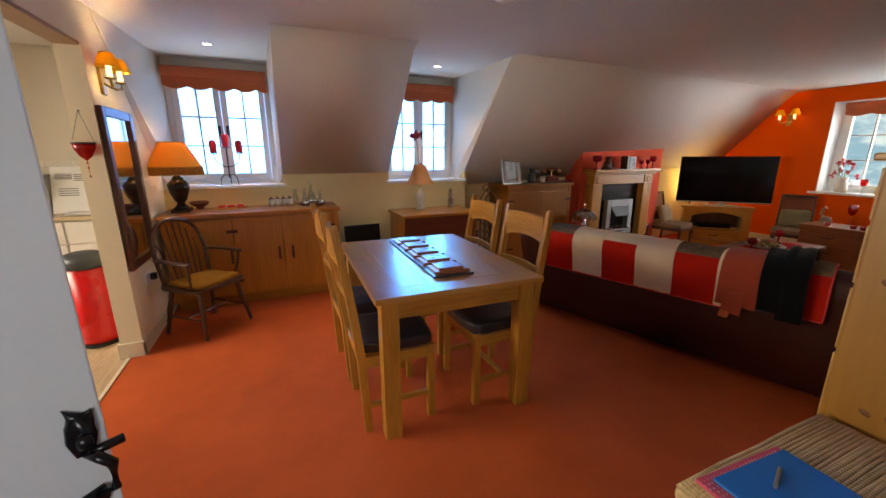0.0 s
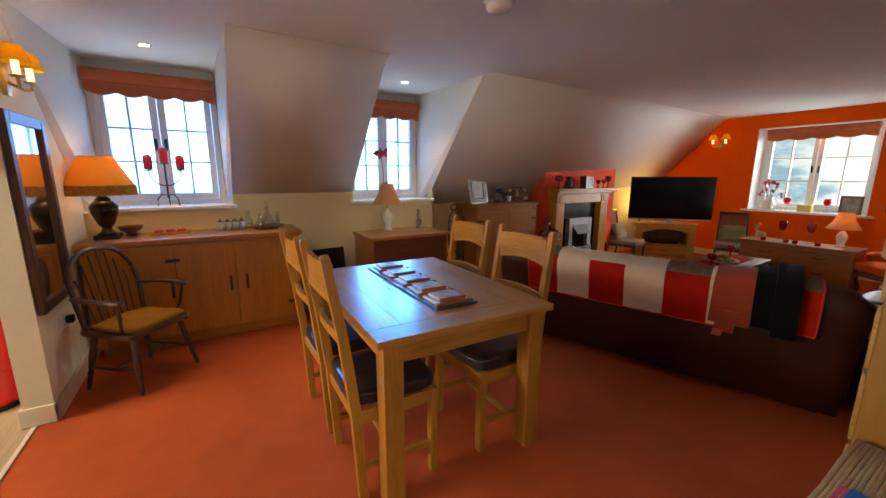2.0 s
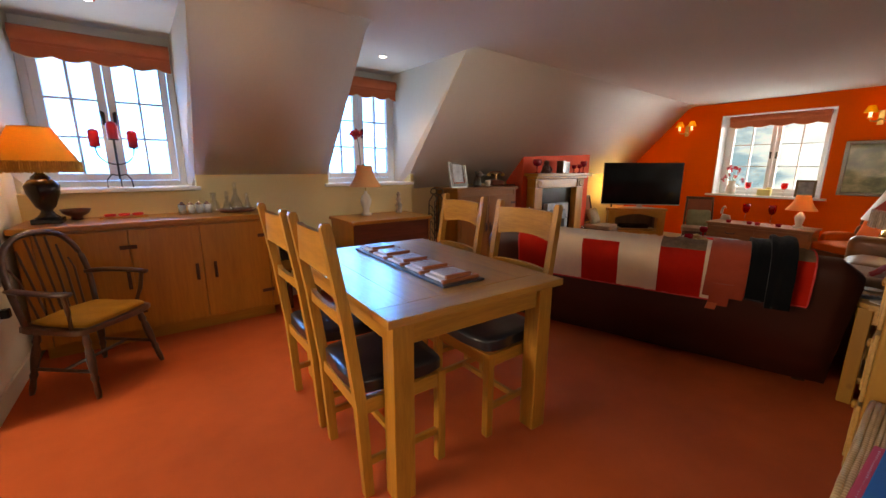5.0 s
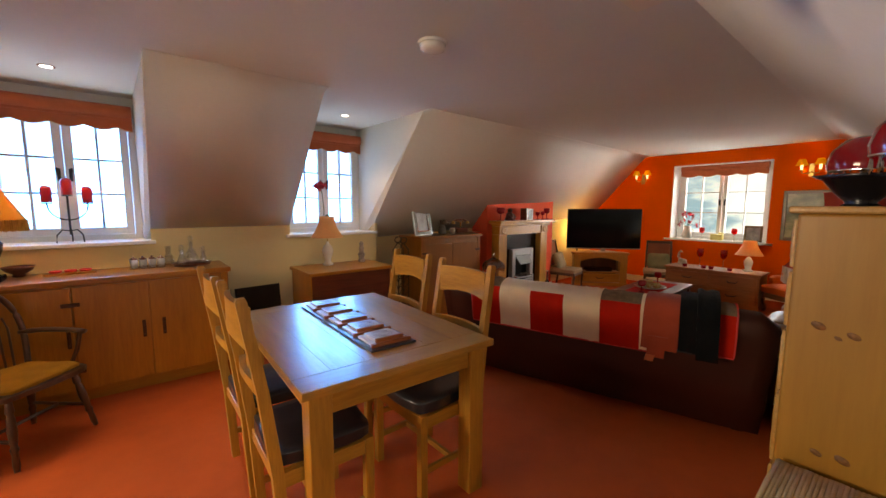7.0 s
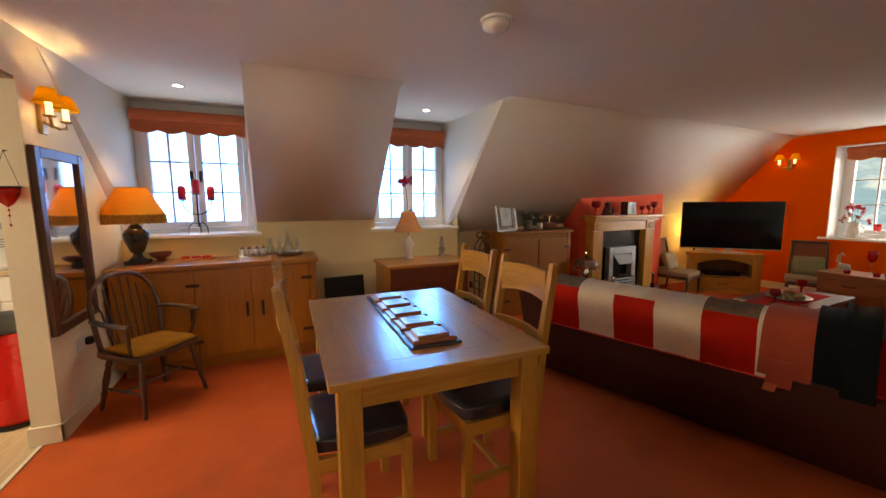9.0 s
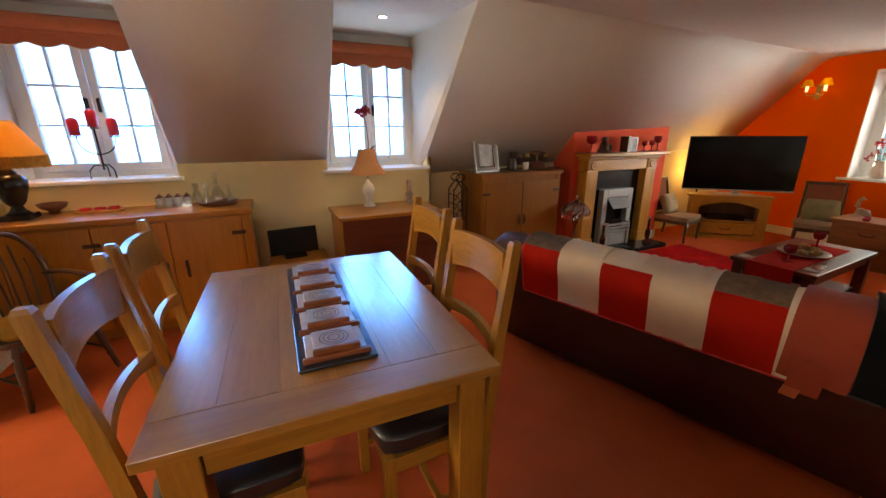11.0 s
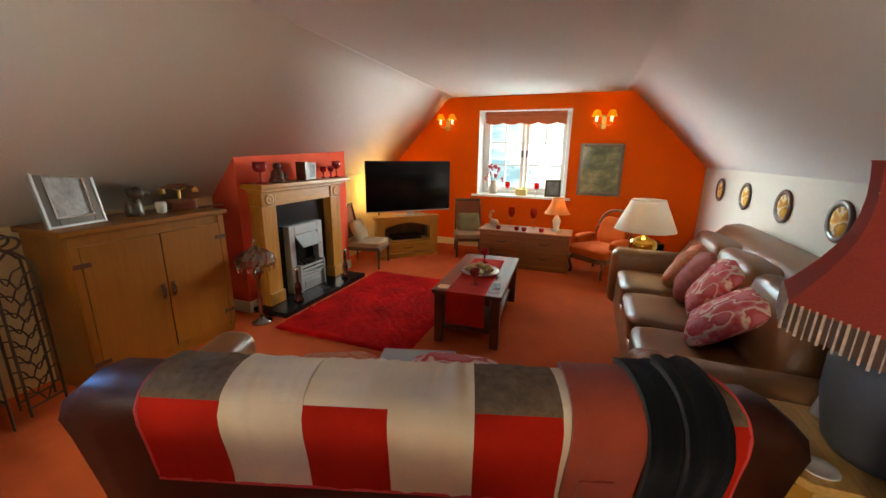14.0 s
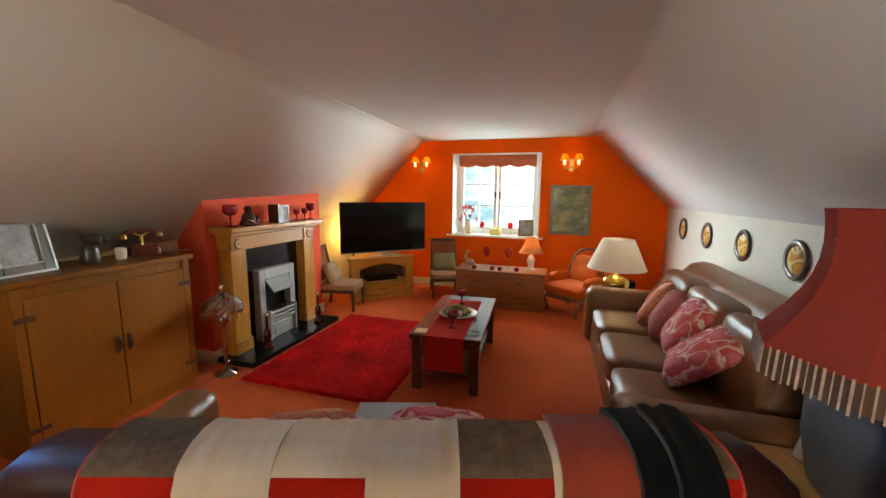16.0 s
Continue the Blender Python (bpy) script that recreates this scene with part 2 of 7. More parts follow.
b_.inputs["Base Color"].default_value, b_.inputs["Roughness"].default_value = (0.82, 0.85, 0.88, 1), 0.2
tr_, mx_ = n_.new("ShaderNodeBsdfTransparent"), n_.new("ShaderNodeMixShader")
mx_.inputs["Fac"].default_value = 0.5
l_.new(tr_.outputs["BSDF"], mx_.inputs[1]), l_.new(b_.outputs["BSDF"], mx_.inputs[2])
l_.new(mx_.outputs["Shader"], n_["Material Output"].inputs["Surface"])
PORCELAIN = surface("white_porcelain", (0.80, 0.76, 0.68), 0.2, vary=0.06, big=12, fine=50, relief=0.0)

# ---------- mesh helpers ----------


def mesh_of(name, bm, material, smooth=False):
    bmesh.ops.recalc_face_normals(bm, faces=bm.faces[:])
    if smooth:
        for f in bm.faces:
            f.smooth = True
    me = bpy.data.meshes.new(name)
    bm.to_mesh(me)
    bm.free()
    for mt in material if isinstance(material, (list, tuple)) else [material]:
        me.materials.append(mt)
    return me


def part(name, bm, material, parent, label="", smooth=False):
    """One mesh object under a thing or a part; coordinates are the parent's."""
    ob = new(name, mesh_of(name, bm, material, smooth))
    ob.parent = parent
    return tagged(ob, label)


def thing(name, x, y, z, rz, label, category, group=""):
    ob = new(name)
    ob.matrix_world = pose(x, y, z, 0, 0, rz)
    return tagged(ob, label, category, group)


def single(name, bm, material, label, category, group="", at=(0, 0, 0, 0), smooth=False):
    ob = new(name, mesh_of(name, bm, material, smooth))
    ob.matrix_world = pose(*at[:3], 0, 0, at[3])
    return tagged(ob, label, category, group)


def structure(name, bm, material, label="", parent=None):
    ob = new(name, mesh_of(name, bm, material))
    if parent:
        ob.parent = parent
    return tagged(ob, label, kind="structure")


def box(x0, x1, y0, y1, z0, z1, bevel=0.0, seg=2, bm=None):
    bm = bm or bmesh.new()
    vs = bmesh.ops.create_cube(bm, size=1)["verts"]
    for v in vs:
        v.co = Vector(((x0 + x1) / 2 + v.co.x * (x1 - x0), (y0 + y1) / 2 + v.co.y * (y1 - y0), (z0 + z1) / 2 + v.co.z * (z1 - z0)))
    if bevel:
        es = list({e for v in vs for e in v.link_edges})
        bmesh.ops.bevel(bm, geom=es, offset=bevel, segments=seg, affect="EDGES", profile=0.5)
    return bm


def moved(bm, m):
    bmesh.ops.transform(bm, matrix=m, verts=bm.verts[:])
    return bm


def joined(*bms):
    """Several closed pieces as one mesh."""
    out = bmesh.new()
    for b in bms:
        me = bpy.data.meshes.new("tmp")
        b.to_mesh(me)
        b.free()
        out.from_mesh(me)
        bpy.data.meshes.remove(me)
    return out


def lathe(profile, seg=28, bm=None):
    """Turned shape from (radius, height) pairs, bottom to top."""
    bm = bm or bmesh.new()
    rings = []
    for r, z in profile:
        if r < 1e-5:
            rings.append([bm.verts.new((0, 0, z))])
        else:
            rings.append([bm.verts.new((r * math.cos(2 * math.pi * i / seg), r * math.sin(2 * math.pi * i / seg), z)) for i in range(seg)])
    for a, b in zip(rings, rings[1:]):
        for i in range(seg):
            j = (i + 1) % seg
            if len(a) == 1 and len(b) > 1:
                bm.faces.new((a[0], b[i], b[j]))
            elif len(b) == 1 and len(a) > 1:
                bm.faces.new((a[i], a[j], b[0]))
            elif len(a) > 1:
                bm.faces.new((a[i], a[j], b[j], b[i]))
    return bm


def shell(profile, t=0.003, seg=28):
    """A thin turned wall: out along the profile and back inside it."""
    inner = [(max(r - t, 1e-4), z) for r, z in reversed(profile)]
    return lathe(profile + inner + [profile[0]], seg)


def tube(points, r, seg=8, taper=None, bm=None):
    """A round bar along points."""
    bm = bm or bmesh.new()
    pts = [Vector(p) for p in points]
    rings = []
    up = Vector((0, 0, 1))
    for i, p in enumerate(pts):
        d = (pts[min(i + 1, len(pts) - 1)] - pts[max(i - 1, 0)]).normalized()
        ref = up if abs(d.dot(up)) < 0.95 else Vector((1, 0, 0))
        a = d.cross(ref).normalized()
        b = d.cross(a).normalized()
        rr = taper[i] if taper else r
        rings.append([bm.verts.new(p + rr * (math.cos(2 * math.pi * k / seg) * a + math.sin(2 * math.pi * k / seg) * b)) for k in range(seg)])
    for a, b in zip(rings, rings[1:]):
        for k in range(seg):
            bm.faces.new((a[k], a[(k + 1) % seg], b[(k + 1) % seg], b[k]))
    bm.faces.new(rings[0][::-1]), bm.faces.new(rings[-1])
    return bm


def flowing(points, n=5):
    """More points along a smooth curve through the given ones."""
    p = [Vector(q) for q in points]
    p = [p[0] * 2 - p[1]] + p + [p[-1] * 2 - p[-2]]
    out = []
    for a, b, c, d in zip(p, p[1:], p[2:], p[3:]):
        for k in range(n):
            t = k / n
            out.append(0.5 * (2 * b + (c - a) * t + (2 * a - 5 * b + 4 * c - d) * t * t + (3 * b - a - 3 * c + d) * t ** 3))
    return out + [p[-2]]


def prism(outline, z0, z1, bevel=0.0):
    """A flat outline in x and y raised from z0 to z1."""
    bm = bmesh.new()
    lo = [bm.verts.new((x, y, z0)) for x, y in outline]
    hi = [bm.verts.new((x, y, z1)) for x, y in outline]
    n = len(outline)
    bm.faces.new(lo[::-1]), bm.faces.new(hi)
    for i in range(n):
        bm.faces.new((lo[i], lo[(i + 1) % n], hi[(i + 1) % n], hi[i]))
    if bevel:
        bmesh.ops.bevel(bm, geom=bm.edges[:], offset=bevel, segments=2, affect="EDGES", profile=0.5)
    return bm


def upright(outline, y0, y1, bevel=0.0):
    """A flat outline in x and z with thickness from y0 to y1."""
    return moved(prism(outline, -y1, -y0, bevel), Matrix.Rotation(radians(90), 4, "X"))


def cushion(sx, sy, sz, puff=0.35, cuts=8):
    """A soft block: full in the middle, thin at the rims."""
    bm = bmesh.new()
    bmesh.ops.create_cube(bm, size=1)
    bmesh.ops.subdivide_edges(bm, edges=bm.edges[:], cuts=cuts, use_grid_fill=True)
    for v in bm.verts:
        x, y, z = v.co * 2
        edge = max(abs(x), abs(y))
        k = 1 - puff * edge ** 4
        round_ = 1 - 0.10 * (abs(x * y)) ** 3
        v.co = Vector((x * round_ * sx / 2, y * round_ * sy / 2, z * k * sz / 2))
        v.co += 0.012 * noise.noise_vector(v.co * 7 + Vector((sx * 9, sy * 5, sz * 3)))
    return bm



# ---------- the shell of the room ----------
H = 2.31
GX, LX = 8.09, -0.25          # gable wall and mirror wall
WY, RY = 4.933, 5.10          # knee wall under the dormers, and in the recess
KY, KZ = 0.55, 1.35           # knee wall behind the leather sofa
TOP0, TOP1 = 3.925, 4.09      # line where the slope meets the ceiling


def top_y(x):
    return TOP0 + (TOP1 - TOP0) * max(0.0, x - 2.92) / (GX - 2.92)


structure("floor", box(-0.33, GX + 0.3, -1.0, 5.3, -0.12, 0.0), CARPET, "terracotta wall-to-wall carpet")
structure("kitchen_floor", box(-3.2, -0.352, 1.0, 5.3, -0.12, -0.002), VINYL, "pale wood-look vinyl floor of the kitchen")
structure("threshold_trim", box(-0.352, -0.33, 1.0, 3.69, -0.02, 0.006, 0.003), CREAM_GLOSS, "pale threshold strip")



def slope_piece(x0, x1, yb, zb0, zb1, n=6):
    """Sloped ceiling between two verticals, with a softly rounded bend at the top."""
    bm = bmesh.new()
    rows = []
    for x, zb in ((x0, zb0), (x1, zb1)):
        ty = top_y(x)
        a, b = Vector((x, ty, H)), Vector((x, yb, zb))
        d = (b - a).normalized()
        p0, p2 = a + Vector((0, -0.10, 0)), a + d * 0.10
        pts = [p0]
        for k in range(1, n + 1):
            u = k / n
            pts.append((1 - u) ** 2 * p0 + 2 * u * (1 - u) * a + u * u * p2)
        pts.append(b)
        rows.append(pts)
    front = [[bm.verts.new(p) for p in r] for r in rows]
    back = [[bm.verts.new(p + Vector((0, 0.10, 0.12))) for p in r] for r in rows]
    m = len(rows[0])
    for i in range(m - 1):
        f = bm.faces.new((front[0][i], front[1][i], front[1][i + 1], front[0][i + 1]))
        bm.faces.new((back[0][i + 1], back[1][i + 1], back[1][i], back[0][i]))
        bm.faces.new((front[0][i + 1], back[0][i + 1], back[0][i], front[0][i]))
        bm.faces.new((front[1][i], back[1][i], back[1][i + 1], front[1][i + 1]))
    bm.faces.new((front[0][0], back[0][0], back[1][0], front[1][0]))
    bm.faces.new((front[0][-1], front[1][-1], back[1][-1], back[0][-1]))
    for f in bm.faces:
        f.smooth = True
    return bm


D1, D2 = (-0.25, 0.80), (1.94, 2.92)
W1, W2 = (-0.17, 0.755), (1.985, 2.875)
WZ = 5.26
ceil = joined(box(-3.2, GX + 0.3, -1.0, 3.825, H, H + 0.12),
              box(D1[0] - 0.12, D1[1], 3.825, WZ + 0.3, H + 0.0, H + 0.12),
              box(D2[0], D2[1], 3.825, WZ + 0.3, H + 0.0, H + 0.12),
              prism([(D2[1], 3.825), (GX, 3.825), (GX, TOP1 - 0.095), (D2[1], 3.83)], H, H + 0.12),
              box(-3.2, D1[0] - 0.12, 3.825, WZ + 0.3, H, H + 0.12))
structure("ceiling", ceil, CEILING, "matt off-white plaster ceiling")
structure("ceiling_slope_1", slope_piece(D1[1] + 0.004, D2[0] - 0.004, WY, 1.20, 1.20), CEILING, "sloping plaster between the dormers")
structure("ceiling_slope_2", slope_piece(D2[1] + 0.004, GX, RY, 1.01, 1.21), CEILING, "sloping plaster above the fireplace")


def cheek(xf, xb, side):
    """Splayed side of a dormer, from the slope line back to the window."""
    bm = bmesh.new()
    t = 0.12 * side
    pts = [(xf, TOP0 + 0.012, H), (xf, WY, 1.208), (xb, WZ, 1.0), (xb, WZ, H)]
    a = [bm.verts.new(p) for p in pts]
    b = [bm.verts.new((p[0] + t, p[1], p[2])) for p in pts]
    bm.faces.new(a), bm.faces.new(b[::-1])
    for i in range(4):
        bm.faces.new((a[i], a[(i + 1) % 4], b[(i + 1) % 4], b[i]))
    return bm


for k, (f, w) in enumerate(((D1, W1), (D2, W2)), 1):
    structure("dormer_cheek_%d" % (2 * k - 1), cheek(f[0] + (0.001 if k == 1 else 0), w[0], -1), PLASTER, "splayed plaster cheek of the dormer")
    structure("dormer_cheek_%d" % (2 * k), cheek(f[1], w[1], 1), PLASTER, "splayed plaster cheek of the dormer")
    # window wall of the dormer: strip above and below the opening
    structure("dormer_wall_%d" % k, joined(box(w[0] - 0.1, w[1] + 0.1, WZ, WZ + 0.2, 2.16, H), box(w[0] - 0.1, w[1] + 0.1, WZ, WZ + 0.2, 0.9, 1.1)), PLASTER)

structure("wall_north_1", box(LX - 0.13, 2.96, WY, WY + 0.4, 0, 1.07), YELLOW, "cream knee wall below the dormer windows")
structure("wall_north_2", joined(box(D1[1], D2[0], WY, WY + 0.2, 1.07, 1.23), box(D2[1], 2.96, WY, WY + 0.25, 1.07, 1.25)), YELLOW)
structure("wall_north_3", box(2.96, GX, RY, RY + 0.15, 0, 1.25), YELLOW, "cream knee wall in the recess")
structure("wall_north_return", box(2.94, 2.961, WY, RY + 0.1, 0, 1.25), YELLOW)

# mirror wall, open to the kitchen
mw = bmesh.new()
o = [(3.69, 0.0), (WY + 0.02, 0.0), (WY + 0.02, 1.19), (TOP0, H), (3.69, H)]
lo = [mw.verts.new((LX, y, z)) for y, z in o]
hi = [mw.verts.new((LX - 0.13, y, z)) for y, z in o]
mw.faces.new(lo), mw.faces.new(hi[::-1])
for i in range(5):
    mw.faces.new((lo[i], lo[(i + 1) % 5], hi[(i + 1) % 5], hi[i]))
structure("wall_west", mw, WEST_CREAM, "cream wall with the hanging mirror")
structure("wall_west_lintel", box(LX - 0.13, LX, 0.3, 3.69, 2.05, H), WEST_CREAM, "plaster above the kitchen opening")
structure("lintel_trim", box(LX - 0.132, LX - 0.004, 1.0, 3.69, 2.03, 2.052, 0.004), wood("lintel_wood", (0.30, 0.17, 0.08), (0.42, 0.26, 0.13), 0.5, "y"), "wooden lining under the lintel")
structure("wall_west_2", box(LX - 0.13, LX, -1.0, 1.0, 0, H), WEST_CREAM)
structure("baseboard_west", joined(box(LX, LX + 0.016, 3.674, WY, 0, 0.11, 0.004), box(LX - 0.146, LX + 0.016, 3.674, 3.69, 0, 0.11, 0.004), box(LX - 0.146, LX - 0.13, 3.69, WY, 0, 0.11, 0.004)), CREAM_GLOSS, "cream gloss skirting board")
structure("baseboard_north", box(LX + 0.016, 2.94, WY - 0.016, WY, 0, 0.11, 0.004), CREAM_GLOSS, "cream gloss skirting board")
structure("kitchen_wall", joined(box(-3.2, LX - 0.13, 5.2, 5.3, 0, H), box(-3.3, -3.2, 0.9, 5.3, 0, H), box(-3.2, LX - 0.13, 0.9, 1.0, 0, H)), PLASTER, "plain off-white kitchen wall")

# gable wall with its window opening
OY0, OY1, OZ0, OZ1 = 2.25, 3.595, 0.86, 2.11
structure("wall_east", joined(
    box(GX, GX + 0.42, -0.2, OY0, 0, H + 0.05), box(GX, GX + 0.42, OY1, 5.3, 0, H + 0.05),
    box(GX, GX + 0.42, OY0, OY1, 0, OZ0 - 0.03), box(GX, GX + 0.42, OY0, OY1, OZ1, H + 0.05)), ORANGE, "burnt orange gable wall")
structure("window_reveal", joined(
    box(GX + 0.003, GX + 0.30, OY0, OY0 + 0.012, OZ0, OZ1 - 0.012), box(GX + 0.003, GX + 0.30, OY1 - 0.012, OY1, OZ0, OZ1 - 0.012),
    box(GX + 0.003, GX + 0.30, OY0, OY1, OZ1 - 0.012, OZ1)), WHITE, "white painted window reveal")
structure("window_sill_east", box(GX - 0.04, GX + 0.30, OY0 - 0.07, OY1 + 0.08, OZ0 - 0.03, OZ0, 0.006), WHITE, "white painted window sill")
structure("baseboard_east", box(GX - 0.016, GX, 0.57, 5.1, 0, 0.11, 0.004), CREAM_GLOSS)

# knee wall and slope on the sofa side
structure("wall_south_1", box(1.75, GX, KY - 0.12, KY, 0, KZ + 0.02), PLASTER, "cream knee wall with hanging plates")
sl = bmesh.new()
ya, za = 1.49, H
pts = [(ya + 0.10, H), (ya + 0.05, H - 0.004), (ya, H - 0.022), (ya - 0.05, H - 0.06), (ya - 0.09, H - 0.10), (KY, KZ)]
fr = [[sl.verts.new((x, y, z)) for y, z in pts] for x in (1.75, GX)]
bk = [[sl.verts.new((x, y - 0.1, z + 0.12)) for y, z in pts] for x in (1.75, GX)]
for i in range(len(pts) - 1):
    sl.faces.new((fr[0][i], fr[0][i + 1], fr[1][i + 1], fr[1][i])).smooth = True
    sl.faces.new((bk[0][i], bk[1][i], bk[1][i + 1], bk[0][i + 1]))
    sl.faces.new((fr[0][i], bk[0][i], bk[0][i + 1], fr[0][i + 1]))
    sl.faces.new((fr[1][i], fr[1][i + 1], bk[1][i + 1], bk[1][i]))
structure("ceiling_slope_3", sl, CEILING, "sloping plaster above the leather sofa")
structure("wall_south_2", joined(box(-0.25, -0.1, -0.12, 0.0, 0, H), box(-0.1, 1.9, -0.12, 0.0, 2.05, H), box(0.95, 1.9, -0.12, 0.0, 0, 2.05)), PLASTER)
structure("wall_south_3", joined(box(1.63, 1.75, 0.0, 0.44, 0, H), box(1.63, 1.745, 0.43, 1.4, 1.9, H)), PLASTER)
structure("hall_wall", joined(box(-0.25, 1.9, -1.1, -1.0, 0, H), box(1.75, 1.87, -1.0, -0.12, 0, H)), PLASTER)

# chimney breast
BX0, BX1, BY = 4.684, 6.283, 4.788


def breast(x0, x1):
    bm = bmesh.new()
    o = [(BY, 0), (RY + 0.02, 0), (RY + 0.02, 1.3), (BY, 1.62)]
    a = [bm.verts.new((x0, y, z)) for y, z in o]
    b = [bm.verts.new((x1, y, z)) for y, z in o]
    bm.faces.new(a), bm.faces.new(b[::-1])
    for i in range(4):
        bm.faces.new((a[i], a[(i + 1) % 4], b[(i + 1) % 4], b[i]))
    return bm


structure("chimney_breast", breast(BX0, BX1), CORAL, "coral red chimney breast")
structure("baseboard_breast", joined(box(BX0 - 0.016, BX0, BY - 0.016, RY, 0, 0.11, 0.004), box(BX0, 4.76, BY - 0.016, BY, 0, 0.11, 0.004), box(5.99, BX1 + 0.016, BY - 0.016, BY, 0, 0.11, 0.004)), CREAM_GLOSS)


# ---------- windows ----------
def window_unit(name, width, height, cols, rows, label):
    """Two painted casements in a frame; x across, y outwards, z up from the opening's foot."""
    root = thing(name, 0, 0, 0, 0, label, "window")
    root["kind"] = "structure"
    f = 0.05
    w2 = width / 2
    part("window_frame", joined(box(-w2, -w2 + f, 0, 0.07, 0, height, 0.004), box(w2 - f, w2, 0, 0.07, 0, height, 0.004),
                                box(-w2 + f, w2 - f, 0, 0.07, 0, f, 0.004), box(-w2 + f, w2 - f, 0, 0.07, height - f, height, 0.004)), WHITE, root)
    for s in (-1, 1):
        x0, x1 = (-w2 + f + 0.003, -0.003) if s < 0 else (0.003, w2 - f - 0.003)
        z0, z1, st = f + 0.003, height - f - 0.003, 0.055
        cas = part("casement", joined(box(x0, x0 + st, -0.012, 0.045, z0, z1, 0.004), box(x1 - st, x1, -0.012, 0.045, z0, z1, 0.004),
                                      box(x0 + st, x1 - st, -0.012, 0.045, z0, z0 + st, 0.004), box(x0 + st, x1 - st, -0.012, 0.045, z1 - st, z1, 0.004)), WHITE, root)
        gx0, gx1, gz0, gz1 = x0 + st, x1 - st, z0 + st, z1 - st
        for i in range(1, cols):
            x = gx0 + (gx1 - gx0) * i / cols
            part("glazing_bar", box(x - 0.009, x + 0.009, 0.0, 0.04, gz0, gz1, 0.003), WHITE, cas)
        for i in range(1, rows):
            z = gz0 + (gz1 - gz0) * i / rows
            part("glazing_bar", box(gx0, gx1, 0.001, 0.039, z - 0.009, z + 0.009, 0.003), WHITE, cas)
        for i in range(cols):
            for j in range(rows):
                xa, xb = gx0 + (gx1 - gx0) * i / cols, gx0 + (gx1 - gx0) * (i + 1) / cols
                za_, zb_ = gz0 + (gz1 - gz0) * j / rows, gz0 + (gz1 - gz0) * (j + 1) / rows
                p = part("pane", box(xa, xb, 0.018, 0.022, za_, zb_), PANE, cas)
                p.visible_shadow = False
        hx = -0.035 * -s
        part("latch", joined(box(hx - 0.011, hx + 0.011, -0.022, -0.012, height * 0.46, height * 0.46 + 0.10, 0.004),
                             moved(box(-0.008, 0.008, -0.04, -0.022, -0.01, 0.085, 0.006), Matrix.Translation((hx, 0, height * 0.46 + 0.02)) @ Matrix.Rotation(radians(6 * s), 4, "Y"))), IRON, cas, "black iron casement latch")
    return root


win = window_unit("window_1", W1[1] - W1[0], 1.06, 2, 3, "white painted casement window with small panes")
win.matrix_world = pose((W1[0] + W1[1]) / 2, WZ - 0.02, 1.10)
win2 = copy_thing(win, pose((W2[0] + W2[1]) / 2, WZ - 0.02, 1.10))
win2.name = "window_2"
win3 = window_unit("window_3", OY1 - OY0 - 0.024, OZ1 - OZ0 - 0.012, 2, 3, "white painted casement window in a deep reveal")
win3.matrix_world = pose(GX + 0.29, (OY0 + OY1) / 2, OZ0, 0, 0, -90)

structure("window_sill_1", box(-0.22, 0.83, WY - 0.035, WZ - 0.02, 1.075, 1.105, 0.006), WHITE, "white painted window sill")
structure("window_sill_2", box(1.90, 2.95, WY - 0.035, WZ - 0.02, 1.075, 1.105, 0.006), WHITE, "white painted window sill")


def blind(name, width, drop, at, rz):
    """A drawn-up blind with a scalloped, braided hem."""
    root = thing(name, *at, rz, "drawn-up terracotta fabric blind with a scalloped hem", "blind")
    n = 48
    bm = bmesh.new()
    rows = []
    for t in (0.0, 0.004):
        up = [bm.verts.new((-width / 2 + width * i / n, t, drop * 0.45 + 0.0)) for i in range(n + 1)]
        dn = [bm.verts.new((-width / 2 + width * i / n, t, 0.012 - 0.028 * abs(math.sin(math.pi * i / n * 4.5)))) for i in range(n + 1)]
        rows.append((up, dn))
    (u0, d0), (u1, d1) = rows
    for i in range(n):
        bm.faces.new((u0[i], u0[i + 1], d0[i + 1], d0[i]))
        bm.faces.new((u1[i + 1], u1[i], d1[i], d1[i + 1]))
        bm.faces.new((d0[i], d0[i + 1], d1[i + 1], d1[i]))
    part("hem", bm, TERRACOTTA_CLOTH, root)
    part("roll", moved(lathe([(0.0, 0), (drop * 0.27, 0), (drop * 0.27, width), (0.0, width)], 20), Matrix.Translation((-width / 2, 0.02, drop * 0.70)) @ Matrix.Rotation(radians(90), 4, "Y")), TERRACOTTA_CLOTH, root, smooth=False)
    part("fold", box(-width / 2, width / 2, -0.006, 0.008, drop * 0.36, drop * 0.56, 0.005), TERRACOTTA_CLOTH, root)
    part("braid", tube([(-width / 2 + width * i / n, -0.003, 0.010 - 0.028 * abs(math.sin(math.pi * i / n * 4.5))) for i in range(n + 1)], 0.004, 6), CREAM_CLOTH, root, "cream braid edging")
    return root


blind("blind", 0.90, 0.20, (0.29, 5.14, 2.03), 0)
blind("blind", 0.86, 0.20, (2.43, 5.14, 2.03), 0)
blind("blind", 1.20, 0.19, (GX + 0.17, 2.93, 1.93), -90)

